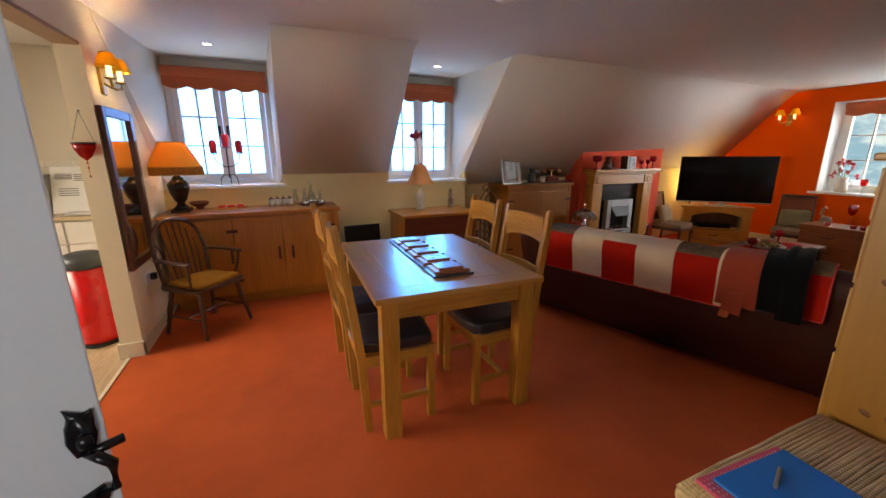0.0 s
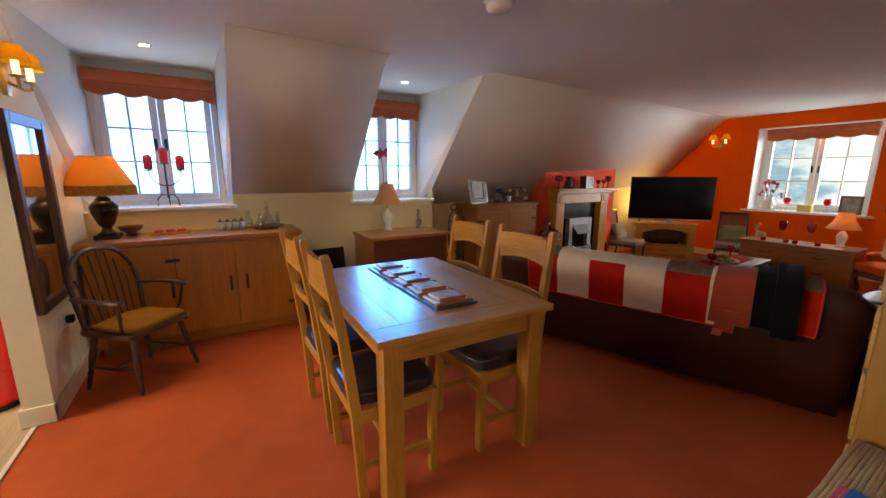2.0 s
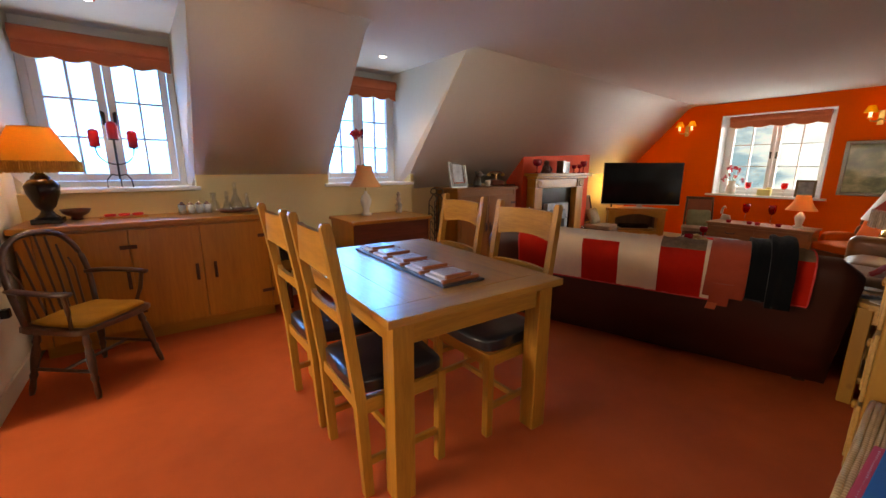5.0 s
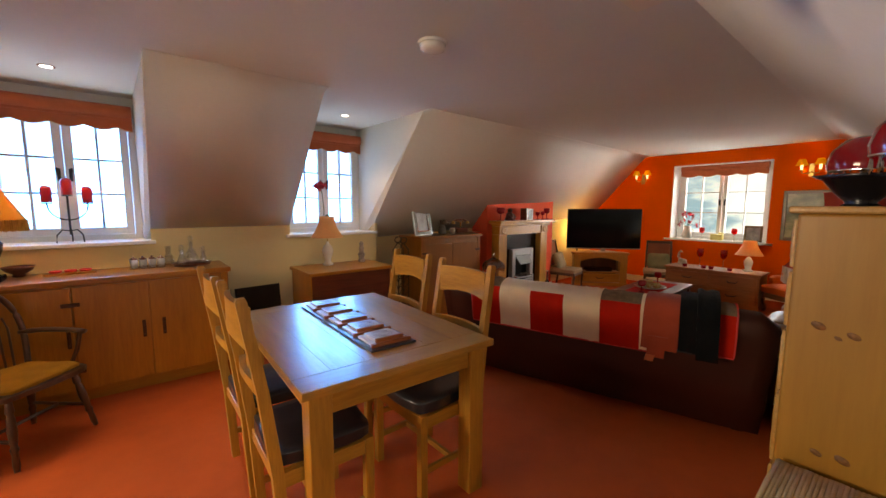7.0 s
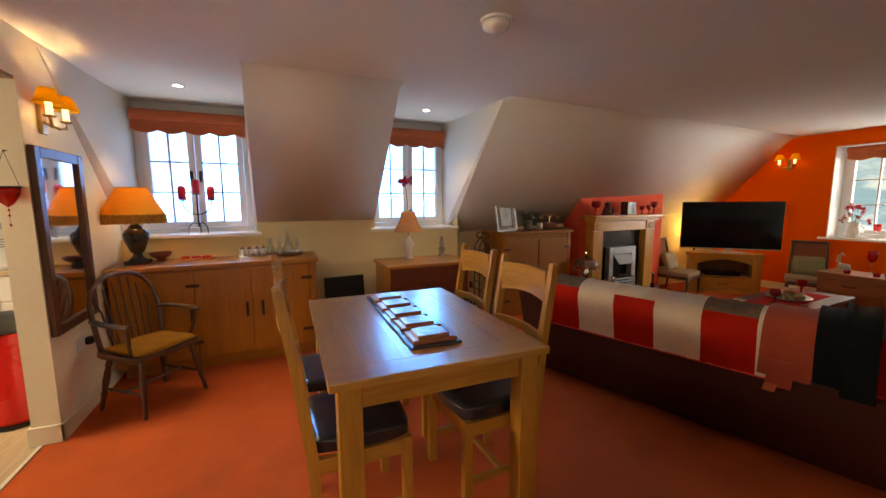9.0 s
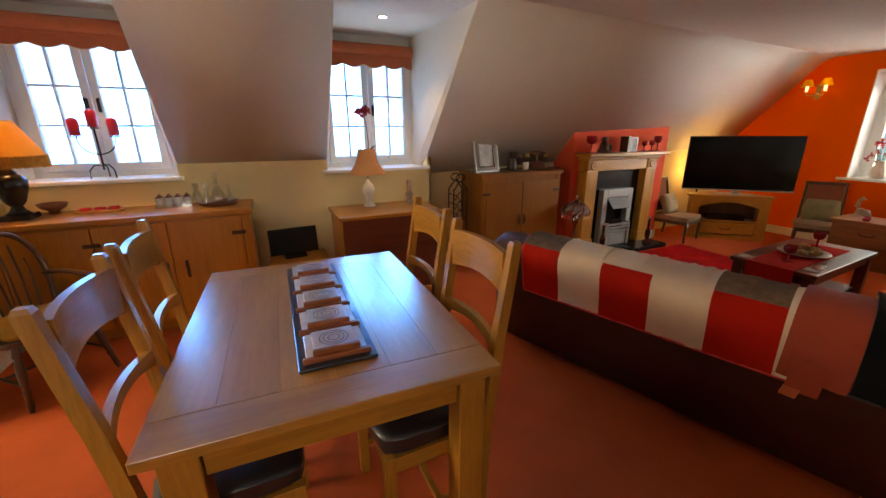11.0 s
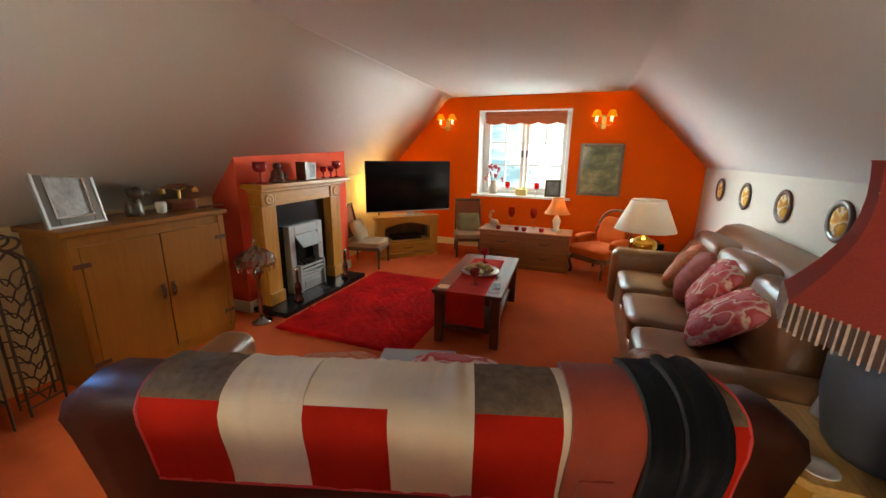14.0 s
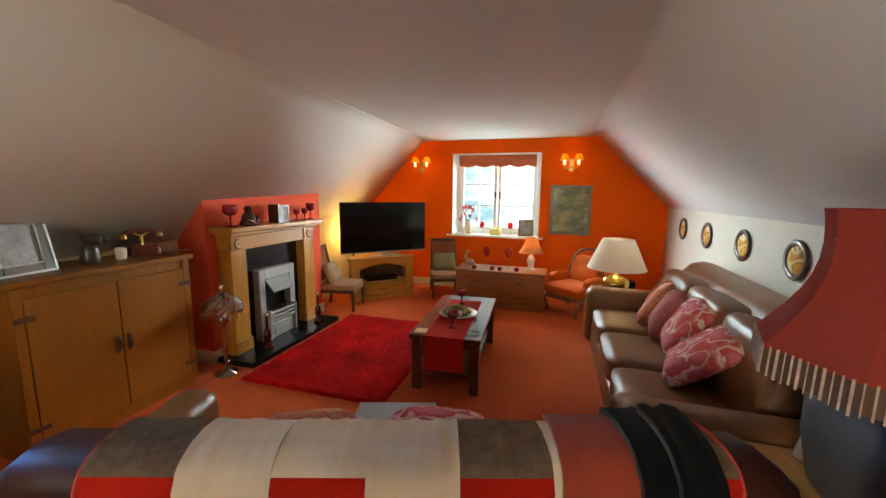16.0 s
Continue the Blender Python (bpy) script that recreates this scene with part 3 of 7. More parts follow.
# sky and distance seen through the windows
m_out, n_, l_, b_ = nodes_of("hazy_distance")
v_ = coords(n_, l_, (0.35, 0.35, 0.9))
f_ = noise_tex(n_, l_, v_, 1.2, 5)
em = n_.new("ShaderNodeEmission")
l_.new(ramp(n_, l_, f_, [(0.40, (0.20, 0.36, 0.46)), (0.47, (0.50, 0.62, 0.66)), (0.58, (0.80, 0.92, 1.0))]), em.inputs["Color"])
em.inputs["Strength"].default_value = 1.7
l_.new(em.outputs["Emission"], n_["Material Output"].inputs["Surface"])
tagged(structure("backdrop_1", box(9.9, 9.95, -1.0, 7.0, -1.0, 4.5), m_out, "bright hazy garden and sky"), kind="structure")
m_sky, n_, l_, b_ = nodes_of("white_sky")
em = n_.new("ShaderNodeEmission")
f_ = noise_tex(n_, l_, coords(n_, l_), 1.5, 3)
l_.new(ramp(n_, l_, f_, [(0.3, (0.130, 0.34, 1.0)), (0.7, (0.160, 0.40, 1.0))]), em.inputs["Color"])
em.inputs["Strength"].default_value = 7.5
l_.new(em.outputs["Emission"], n_["Material Output"].inputs["Surface"])
structure("backdrop_2", box(-3.0, 6.0, 7.4, 7.45, -1.0, 4.5), m_sky, "bright overcast sky")

# ---------- dining table and chairs ----------
PLANKS = [wood("polished_oak_%s" % n, tint((0.40, 0.160, 0.020), k), tint((0.58, 0.272, 0.042), k), 0.40, "y", g, 1.0, coat_rough=0.24, streak=0.8) for n, k, g in (("mid", 1.0, 1.0), ("dark", 0.92, 0.9), ("light", 1.06, 1.1))]
END_OAK = wood("polished_oak_end", (0.40, 0.160, 0.020), (0.58, 0.272, 0.042), 0.40, "x", 1.0, 1.0, coat_rough=0.24, streak=0.8)


def dining_table():
    root = thing("dining_table", 1.554, 2.733, 0, -1.7, "honey oak dining table with thick square legs", "table")
    w, d = 0.45, 0.615
    top = part("tabletop", box(-w + 0.004, w - 0.004, -d + 0.004, d - 0.004, 0.737, 0.764, 0.003), OAK, root)
    for s in (-1, 1):
        y0, y1 = (-d, -d + 0.125) if s < 0 else (d - 0.125, d)
        part("end_board", box(-w, w, y0, y1, 0.738, 0.77, 0.003), END_OAK, top)
    for i in range(6):
        x0 = -w + 2 * w * i / 6
        part("plank", box(x0 + 0.0004, x0 + 2 * w / 6 - 0.0004, -d + 0.1255, d - 0.1255, 0.7385, 0.77, 0.0004, 1), PLANKS[i % 3], top)
    for x in (-1, 1):
        for y in (-1, 1):
            cx, cy = x * (w - 0.075), y * (d - 0.075)
            part("leg", box(cx - 0.043, cx + 0.043, cy - 0.043, cy + 0.043, 0, 0.737, 0.004), OAK_Z, root)
    for y in (-1, 1):
        part("apron", box(-w + 0.12, w - 0.12, y * (d - 0.06) - 0.011, y * (d - 0.06) + 0.011, 0.64, 0.737, 0.003), OAK_X, root)
    for x in (-1, 1):
        part("apron", box(x * (w - 0.06) - 0.011, x * (w - 0.06) + 0.011, -d + 0.12, d - 0.12, 0.64, 0.737, 0.003), OAK, root)
    return root


dining_table()


def rail(width, zc, h, crest, y0, bow, th=0.022):
    """A back rail, bowed in plan and arched on top."""
    bm = bmesh.new()
    n = 12
    rings = []
    for i in range(n + 1):
        u = -1 + 2 * i / n
        x = u * width / 2
        y = y0 + bow * (u * u - 1)
        zt = zc + h / 2 + 0.3 * crest * (1 - u * u)
        zb = zc - h / 2 + (crest * 1.2 * (1 - u * u) if crest else 0)
        rings.append([bm.verts.new(p) for p in ((x, y - th / 2, zb), (x, y + th / 2, zb), (x, y + th / 2, zt), (x, y - th / 2, zt))])
    for a, b in zip(rings, rings[1:]):
        for k in range(4):
            bm.faces.new((a[k], a[(k + 1) % 4], b[(k + 1) % 4], b[k]))
    bm.faces.new(rings[0][::-1]), bm.faces.new(rings[-1])
    return bm


def post(x, y0, y1, z1, w=0.036):
    """A rear leg that leans back above the seat."""
    bm = bmesh.new()
    rings = []
    for z, y, k in ((0, y0 + 0.02, 0.9), (0.42, y0 + 0.0, 1.0), (0.75, y0 + (y1 - y0) * 0.42, 0.95), (z1 - 0.012, y1, 0.85), (z1, y1 + 0.0, 0.6)):
        h = w * k / 2
        rings.append([bm.verts.new((x + a * h, y + b * h * 1.15, z)) for a, b in ((-1, -1), (1, -1), (1, 1), (-1, 1))])
    for a, b in zip(rings, rings[1:]):
        for k in range(4):
            bm.faces.new((a[k], a[(k + 1) % 4], b[(k + 1) % 4], b[k]))
    bm.faces.new(rings[0][::-1]), bm.faces.new(rings[-1])
    return bm


def dining_chair():
    """Faces +y; the origin is between the rear feet."""
    root = thing("dining_chair", 0, 0, 0, 0, "oak dining chair with black leather seat and curved rails", "chair", "chairs round the dining table")
    for s in (-1, 1):
        part("rear_leg", post(s * 0.197, 0.0, -0.09, 1.09), OAK_Z, root)
        part("front_leg", box(s * 0.197 - 0.019, s * 0.197 + 0.019, 0.345, 0.383, 0, 0.43, 0.003), OAK_Z, root)
        part("side_rail", box(s * 0.197 - 0.011, s * 0.197 + 0.011, 0.02, 0.345, 0.36, 0.42, 0.003), OAK, root)
        part("side_stretcher", box(s * 0.197 - 0.010, s * 0.197 + 0.010, 0.03, 0.345, 0.13, 0.16, 0.003), OAK, root)
    part("front_rail", box(-0.178, 0.178, 0.352, 0.374, 0.36, 0.42, 0.003), OAK_X, root)
    part("back_rail", box(-0.178, 0.178, -0.01, 0.01, 0.37, 0.42, 0.003), OAK_X, root)
    part("cross_stretcher", box(-0.187, 0.187, 0.17, 0.192, 0.132, 0.158, 0.003), OAK_X, root)
    part("seat", moved(cushion(0.41, 0.40, 0.07, 0.3), Matrix.Translation((0, 0.19, 0.455))), BLACK_LEATHER, root, "black leather seat pad", smooth=True)
    part("crest_rail", rail(0.36, 0.975, 0.15, 0.018, -0.068, 0.022), OAK_X, root)
    part("lower_rail", rail(0.36, 0.735, 0.055, 0.022, -0.030, 0.022), OAK_X, root)
    return root


ch = dining_chair()
ch.matrix_world = pose(1.04, 2.475, 0, 0, 0, -91)
for x, y, r in ((1.035, 2.985, -89), (2.03, 2.455, 91), (2.075, 3.045, 89)):
    copy_thing(ch, pose(x, y, 0, 0, 0, r))

# ---------- sideboard ----------


def sideboard():
    root = thing("sideboard", 0.53, 4.68, 0, 0, "long antique pine sideboard with plank doors", "sideboard")
    w = 0.765
    part("body", joined(box(-w + 0.02, w - 0.02, -0.22, 0.24, 0.10, 0.855), box(-w + 0.05, w - 0.05, -0.15, 0.2, 0.0, 0.10)), PINE_X, root)
    part("top", box(-w, w, -0.25, 0.248, 0.855, 0.893, 0.008), PINE_X, root)
    for x0, x1 in ((-w + 0.03, -w + 0.10), (0.69, w - 0.03)):
        part("stile", box(x0, x1, -0.238, -0.221, 0.10, 0.853, 0.003), PINE_Z, root)
    for x0, x1, hx, hy in ((-w + 0.105, -0.205, -0.23, 0), (-0.197, 0.212, 0.175, 1), (0.220, 0.685, 0.295, 1)):
        d = part("door", box(x0, x1, -0.236, -0.221, 0.115, 0.84, 0.004), PINE_Z, root)
        part("handle", joined(box(hx - 0.011, hx + 0.011, -0.242, -0.236, 0.42, 0.55, 0.003), tube([(hx, -0.242, 0.44), (hx, -0.262, 0.455), (hx, -0.262, 0.515), (hx, -0.242, 0.53)], 0.006, 6)), RUST_IRON, d, "dark iron drop handle")
    for hx in (-0.20, 0.667):
        for hz in (0.72, 0.25):
            part("hinge", box(hx - 0.055, hx + 0.04, -0.243, -0.236, hz - 0.014, hz + 0.014, 0.003), RUST_IRON, root, "rusty brown butterfly hinge")
    return root


sideboard()


# ---------- low chest under the second dormer ----------
def low_chest():
    root = thing("low_chest", 2.36, 4.61, 0, 0, "low wooden chest with a dark red-brown front", "chest")
    part("body", box(-0.42, 0.42, -0.25, 0.28, 0.03, 0.745, 0.004), MAHOGANY, root)
    part("lid", box(-0.45, 0.45, -0.28, 0.29, 0.745, 0.777, 0.006), PINE_X, root)
    part("side_panel", box(-0.43, -0.421, -0.26, 0.28, 0.03, 0.74, 0.003), PINE_Z, root)
    part("side_panel", box(0.421, 0.43, -0.26, 0.28, 0.03, 0.74, 0.003), PINE_Z, root)
    part("plinth", box(-0.435, 0.435, -0.262, 0.28, 0.0, 0.06, 0.004), PINE_X, root)
    return root


low_chest()


# ---------- pine cupboard ----------
def cupboard():
    root = thing("pine_cupboard", 3.885, 4.85, 0, 0, "antique pine cupboard with two plank doors", "cupboard")
    w = 0.50
    part("body", box(-w, w, -0.215, 0.23, 0.06, 0.995, 0.004), AGED_PINE, root)
    part("plinth", box(-w, w, -0.2, 0.23, 0.0, 0.06), AGED_PINE_X, root)
    part("top", box(-w - 0.025, w + 0.025, -0.245, 0.24, 0.995, 1.03, 0.007), AGED_PINE_X, root)
    for x0, x1 in ((-w + 0.005, -w + 0.05), (w - 0.05, w - 0.005)):
        part("stile", box(x0, x1, -0.228, -0.216, 0.06, 0.99, 0.002), AGED_PINE, root)
    for x0, x1, hx, gx in ((-w + 0.053, -0.003, -0.035, -w + 0.05), (0.003, w - 0.053, 0.035, w - 0.05)):
        d = part("door", box(x0, x1, -0.230, -0.216, 0.10, 0.93, 0.004), AGED_PINE, root)
        part("handle", joined(box(hx - 0.012, hx + 0.012, -0.236, -0.230, 0.47, 0.58, 0.003), tube([(hx, -0.236, 0.49), (hx, -0.254, 0.50), (hx, -0.254, 0.54), (hx, -0.236, 0.56)], 0.006, 6)), RUST_IRON, d, "dark iron drop handle")
        for hz in (0.82, 0.2):
            part("hinge", box(gx - 0.045, gx + 0.045, -0.237, -0.230, hz - 0.014, hz + 0.014, 0.003), RUST_IRON, root, "rusty brown butterfly hinge")
    return root


cupboard()


# ---------- fireplace ----------
FIRE_STEEL = surface("satin_steel", (0.34, 0.35, 0.35), 0.58, 0.35, vary=0.1, relief=0.05)


def fireplace():
    root = thing("fireplace", 5.36, BY, 0, 0, "oak fire surround with black inset and steel electric fire", "fireplace")
    for s in (-1, 1):
        x = s * 0.49
        part("pilaster", joined(box(x - 0.085, x + 0.085, -0.15, -0.001, 0.05, 0.99, 0.006), box(x - 0.097, x + 0.097, -0.165, -0.001, 0.05, 0.17, 0.006)), OAK_Z, root)
        part("corner_block", box(x - 0.085, x + 0.085, -0.158, -0.001, 0.992, 1.11, 0.006), OAK_Z, root)
        part("rosette", moved(lathe([(0, 0), (0.05, 0), (0.05, 0.008), (0.035, 0.012), (0.03, 0.006), (0.015, 0.012), (0, 0.014)], 24), Matrix.Translation((x, -0.158, 1.05)) @ Matrix.Rotation(radians(90), 4, "X")), OAK_Z, root, "carved round rosette", smooth=True)
    part("frieze", box(-0.404, 0.404, -0.145, -0.001, 0.985, 1.11, 0.005), OAK_X, root)
    part("moulding", box(-0.60, 0.60, -0.19, -0.001, 1.112, 1.15, 0.012, 3), OAK_X, root)
    part("mantel_shelf", box(-0.65, 0.65, -0.25, -0.001, 1.152, 1.195, 0.010, 3), OAK_X, root)
    part("back_panel", joined(box(-0.404, -0.235, -0.05, -0.002, 0.05, 0.984), box(0.235, 0.404, -0.05, -0.002, 0.05, 0.984), box(-0.235, 0.235, -0.05, -0.002, 0.72, 0.984), box(-0.235, 0.235, -0.02, -0.002, 0.05, 0.72)), BLACK, root, "black stone inset")
    part("hearth", box(-0.66, 0.66, -0.40, -0.002, 0.0, 0.05, 0.005), BLACK, root, "polished black hearth slab")
    fire = part("fire_frame", joined(box(-0.25, -0.175, -0.13, -0.051, 0.05, 0.75, 0.006), box(0.175, 0.25, -0.13, -0.051, 0.05, 0.75, 0.006), box(-0.175, 0.175, -0.13, -0.051, 0.655, 0.75, 0.006)), FIRE_STEEL, root, "brushed steel fire frame")
    part("hood", moved(upright([(-0.165, 0.0), (0.165, 0.0), (0.14, -0.15), (-0.14, -0.15)], -0.005, 0.005, 0.002), Matrix.Translation((0, -0.115, 0.648)) @ Matrix.Rotation(radians(-34), 4, "X")), surface("dark_steel", (0.15, 0.155, 0.155), 0.6, 0.3, vary=0.1, relief=0.05), fire, "tilted steel canopy")
    # flat near-black panel gives the dark opening behind the frame
    part("firebox", joined(box(-0.174, 0.174, -0.049, -0.022, 0.06, 0.654)), surface("opening_black", (0.01, 0.009, 0.008), 0.9, relief=0.3), fire)
    coals = bmesh.new()
    rnd = random.Random(4)
    for i in range(46):
        c = bmesh.new()
        bmesh.ops.create_icosphere(c, subdivisions=1, radius=rnd.uniform(0.018, 0.034))
        for v in c.verts:
            v.co *= rnd.uniform(0.75, 1.2)
        moved(c, Matrix.Translation((rnd.uniform(-0.14, 0.14), rnd.uniform(-0.13, -0.075), rnd.uniform(0.27, 0.345))))
        me = bpy.data.meshes.new("c")
        c.to_mesh(me)
        c.free()
        coals.from_mesh(me)
        bpy.data.meshes.remove(me)
    part("coals", coals, surface("coal", (0.06, 0.045, 0.04), 0.85, vary=0.4, relief=0.5), fire, "mock coals")
    for z in (0.315, 0.275, 0.235):
        part("grate_bar", box(-0.19, 0.19, -0.185, -0.160, z - 0.011, z + 0.011, 0.003), FIRE_STEEL, fire)
    for x in (-0.183, 0.183):
        part("grate_post", box(x - 0.012, x + 0.012, -0.19, -0.131, 0.055, 0.345, 0.004), FIRE_STEEL, fire)
    part("grate_floor", box(-0.17, 0.17, -0.16, -0.052, 0.20, 0.215, 0.002), FIRE_STEEL, fire)
    part("ash_pan", joined(box(-0.17, 0.17, -0.165, -0.052, 0.052, 0.195, 0.005), box(-0.12, 0.12, -0.174, -0.166, 0.085, 0.155, 0.003)), FIRE_STEEL, fire)
    return root


fireplace()

# rug and coffee table
rug = bmesh.new()
nx, ny = 90, 60
grid = [[rug.verts.new((4.51 + 1.73 * i / nx + 0.012 * noise.noise(Vector((i * 0.4, j * 0.4, 1))), 3.10 + 1.25 * j / ny + 0.012 * noise.noise(Vector((i * 0.4, j * 0.4, 5))),
                         0.022 + 0.012 * noise.noise(Vector((i * 0.55, j * 0.55, 0))) + 0.006 * random.Random(i * 97 + j).random() if 0 < i < nx and 0 < j < ny else 0.001)) for j in range(ny + 1)] for i in range(nx + 1)]
for i in range(nx):
    for j in range(ny):
        rug.faces.new((grid[i][j], grid[i + 1][j], grid[i + 1][j + 1], grid[i][j + 1]))
rug_ob = single("rug", rug, RUG, "crimson shaggy rug in front of the hearth", "rug", smooth=True)


def coffee_table():
    root = thing("coffee_table", 5.40, 2.77, 0, 3.5, "dark wooden coffee table with lower shelf", "coffee table")
    w, d = 0.585, 0.275
    part("tabletop", box(-w, w, -d, d, 0.415, 0.45, 0.006), MAHOGANY, root)
    for x in (-1, 1):
        for y in (-1, 1):
            cx, cy = x * (w - 0.06), y * (d - 0.05)
            part("leg", box(cx - 0.035, cx + 0.035, cy - 0.035, cy + 0.035, 0, 0.415, 0.005), MAHOGANY, root)
    part("shelf", box(-w + 0.05, w - 0.05, -d + 0.06, d - 0.06, 0.11, 0.135, 0.004), MAHOGANY, root)
    for y in (-1, 1):
        part("apron", box(-w + 0.1, w - 0.1, y * (d - 0.04) - 0.01, y * (d - 0.04) + 0.01, 0.35, 0.415, 0.003), MAHOGANY, root)
    for x in (-1, 1):
        part("apron", box(x * (w - 0.05) - 0.01, x * (w - 0.05) + 0.01, -d + 0.09, d - 0.09, 0.35, 0.415, 0.003), MAHOGANY, root)
    return root


coffee_table()


# ---------- sofas ----------
def roll_block(x0, x1, y0, y1, z0, z1, r):
    return box(x0, x1, y0, y1, z0, z1, r, 5)


def sofa(name, label, length, depth, arm_h, back_h, seats, back_mat, at, lean=0.10, sink=0.0):
    """Faces -y in its own frame; the back is at y = 0."""
    root = thing(name, *at, label, "sofa")
    h = length / 2
    part("base", roll_block(-h + 0.06, h - 0.06, -depth + 0.05, -0.08, 0.07, 0.30, 0.03), LEATHER, root, smooth=True)
    for sx in (-1, 1):
        for y in (-depth + 0.12, -0.14):
            part("foot", box(sx * (h - 0.14) - 0.03, sx * (h - 0.14) + 0.03, y - 0.03, y + 0.03, 0, 0.07, 0.004), DARK_WOOD, root)
    bm = bmesh.new()
    prof = [(-0.10, 0.06), (0.0, 0.06), (0.0 + lean * 0.35, 0.35), (0.0 + lean * 0.8, back_h - 0.16), (lean, back_h - 0.07), (lean - 0.03, back_h - 0.015), (lean - 0.10, back_h), (lean - 0.20, back_h - 0.02), (lean - 0.27, back_h - 0.09), (-0.24, 0.40)]
    n = 24
    rings = []
    for i in range(n + 1):
        u = -1 + 2 * i / n
        e = max(0, abs(u) - 0.90) / 0.10
        drop = 0.075 * e * e
        x = u * h * (1.0 - 0.0)
        rings.append([bm.verts.new((x * (0.95 + 0.05 * min(1, z / back_h)), y * (1 - 0.15 * e), z - drop * max(0, (z - 0.3) / (back_h - 0.3)) * 1.0 + 0.006 * noise.noise(Vector((x * 3, y * 3, z * 3))))) for y, z in prof])
    for a, b in zip(rings, rings[1:]):
        for k in range(len(prof)):
            bm.faces.new((a[k], a[(k + 1) % len(prof)], b[(k + 1) % len(prof)], b[k]))
    bm.faces.new(rings[0][::-1]), bm.faces.new(rings[-1])
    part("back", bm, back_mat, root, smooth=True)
    for sx in (-1, 1):
        x0, x1 = (-h, -h + 0.20) if sx < 0 else (h - 0.20, h)
        part("arm", roll_block(x0, x1, -depth - 0.01, -0.10, 0.08, arm_h, 0.075), LEATHER, root, smooth=True)
    w = (length - 0.42) / seats
    for i in range(seats):
        x = -h + 0.21 + w * (i + 0.5)
        part("seat_cushion", moved(cushion(w - 0.008, depth - 0.28, 0.19, 0.28), Matrix.Translation((x, -depth / 2 - 0.10, 0.375))), LEATHER, root, smooth=True)
        part("back_cushion", moved(cushion(w - 0.008, 0.22, back_h - 0.44, 0.25), Matrix.Translation((x, -0.29, back_h * 0.5 + 0.175 - sink)) @ Matrix.Rotation(radians(-12), 4, "X")), LEATHER, root, smooth=True)
    return root


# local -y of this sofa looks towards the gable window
sofa("sofa", "brown leather sofa standing with its dark back to the dining table", 2.22, 0.71, 0.60, 0.80, 2, SHADED_LEATHER, (3.148, 2.369, 0, 107.5), 0.10, 0.19)
sofa("long_sofa", "long brown leather sofa against the cream knee wall", 2.35, 0.98, 0.62, 0.93, 3, LEATHER, (5.05, 0.68, 0, 180), 0.08)


# ---------- television and its stand ----------
def tv_stand():
    root = thing("tv_stand", 7.17, 4.42, 0, -45, "light oak corner television stand with arched opening", "tv stand")
    o = [(-0.46, -0.17), (0.46, -0.17), (0.46, -0.05), (0.22, 0.24), (-0.22, 0.24), (-0.46, -0.05)]
    part("top", prism([(x * 1.05, y * 1.05) for x, y in o], 0.565, 0.60, 0.004), OAK_X, root)
    part("base", prism(o, 0.0, 0.06), OAK_X, root)
    part("side", box(-0.46, -0.34, -0.17, -0.05, 0.06, 0.565, 0.004), OAK_Z, root)
    part("side", box(0.34, 0.46, -0.17, -0.05, 0.06, 0.565, 0.004), OAK_Z, root)
    part("back_panel", box(-0.34, 0.34, 0.05, 0.07, 0.06, 0.565), DARK_WOOD, root)
    d = part("drawer", box(-0.335, 0.335, -0.172, -0.15, 0.075, 0.225, 0.004), OAK_X, root)
    part("handle", tube([(-0.06, -0.175, 0.16), (-0.05, -0.195, 0.145), (0.05, -0.195, 0.145), (0.06, -0.175, 0.16)], 0.006, 6), IRON, d, "dark metal drawer handle")
    part("shelf", box(-0.34, 0.34, -0.16, 0.05, 0.235, 0.255), OAK_X, root)
    # inner sides added to keep the uplighter's glow out of the opening
    for x in (-0.36, 0.34):
        part("inner_side", box(x, x + 0.02, -0.055, 0.07, 0.06, 0.565), DARK_WOOD, root)
    part("media_box", box(-0.22, 0.22, -0.12, 0.04, 0.256, 0.32, 0.004), BLACK, root, "black media box on the shelf")
    arch = [(-0.34, 0.565), (-0.34, 0.44)] + [(-0.34 + 0.68 * i / 12, 0.44 + 0.07 * math.sin(math.pi * i / 12)) for i in range(1, 12)] + [(0.34, 0.44), (0.34, 0.565)]
    part("arch", upright(arch, -0.168, -0.15), OAK_X, root)
    return root


tv_stand()


def television():
    root = thing("television", 7.19, 4.34, 0.60, -45.2, "large flat black television switched off", "television")
    part("bezel", box(-0.635, 0.635, -0.0, 0.035, 0.055, 0.765, 0.006), BLACK, root)
    part("screen", box(-0.625, 0.625, -0.003, 0.0, 0.07, 0.757), SCREEN, root)
    part("lower_edge", box(-0.635, 0.635, -0.006, 0.0, 0.053, 0.068, 0.002), STEEL, root, "silver lower edge strip")
    part("foot", joined(box(-0.22, 0.22, -0.08, 0.09, 0.0, 0.012, 0.004), box(-0.04, 0.04, 0.0, 0.03, 0.01, 0.08)), STEEL, root, "silver foot")
    return root


television()


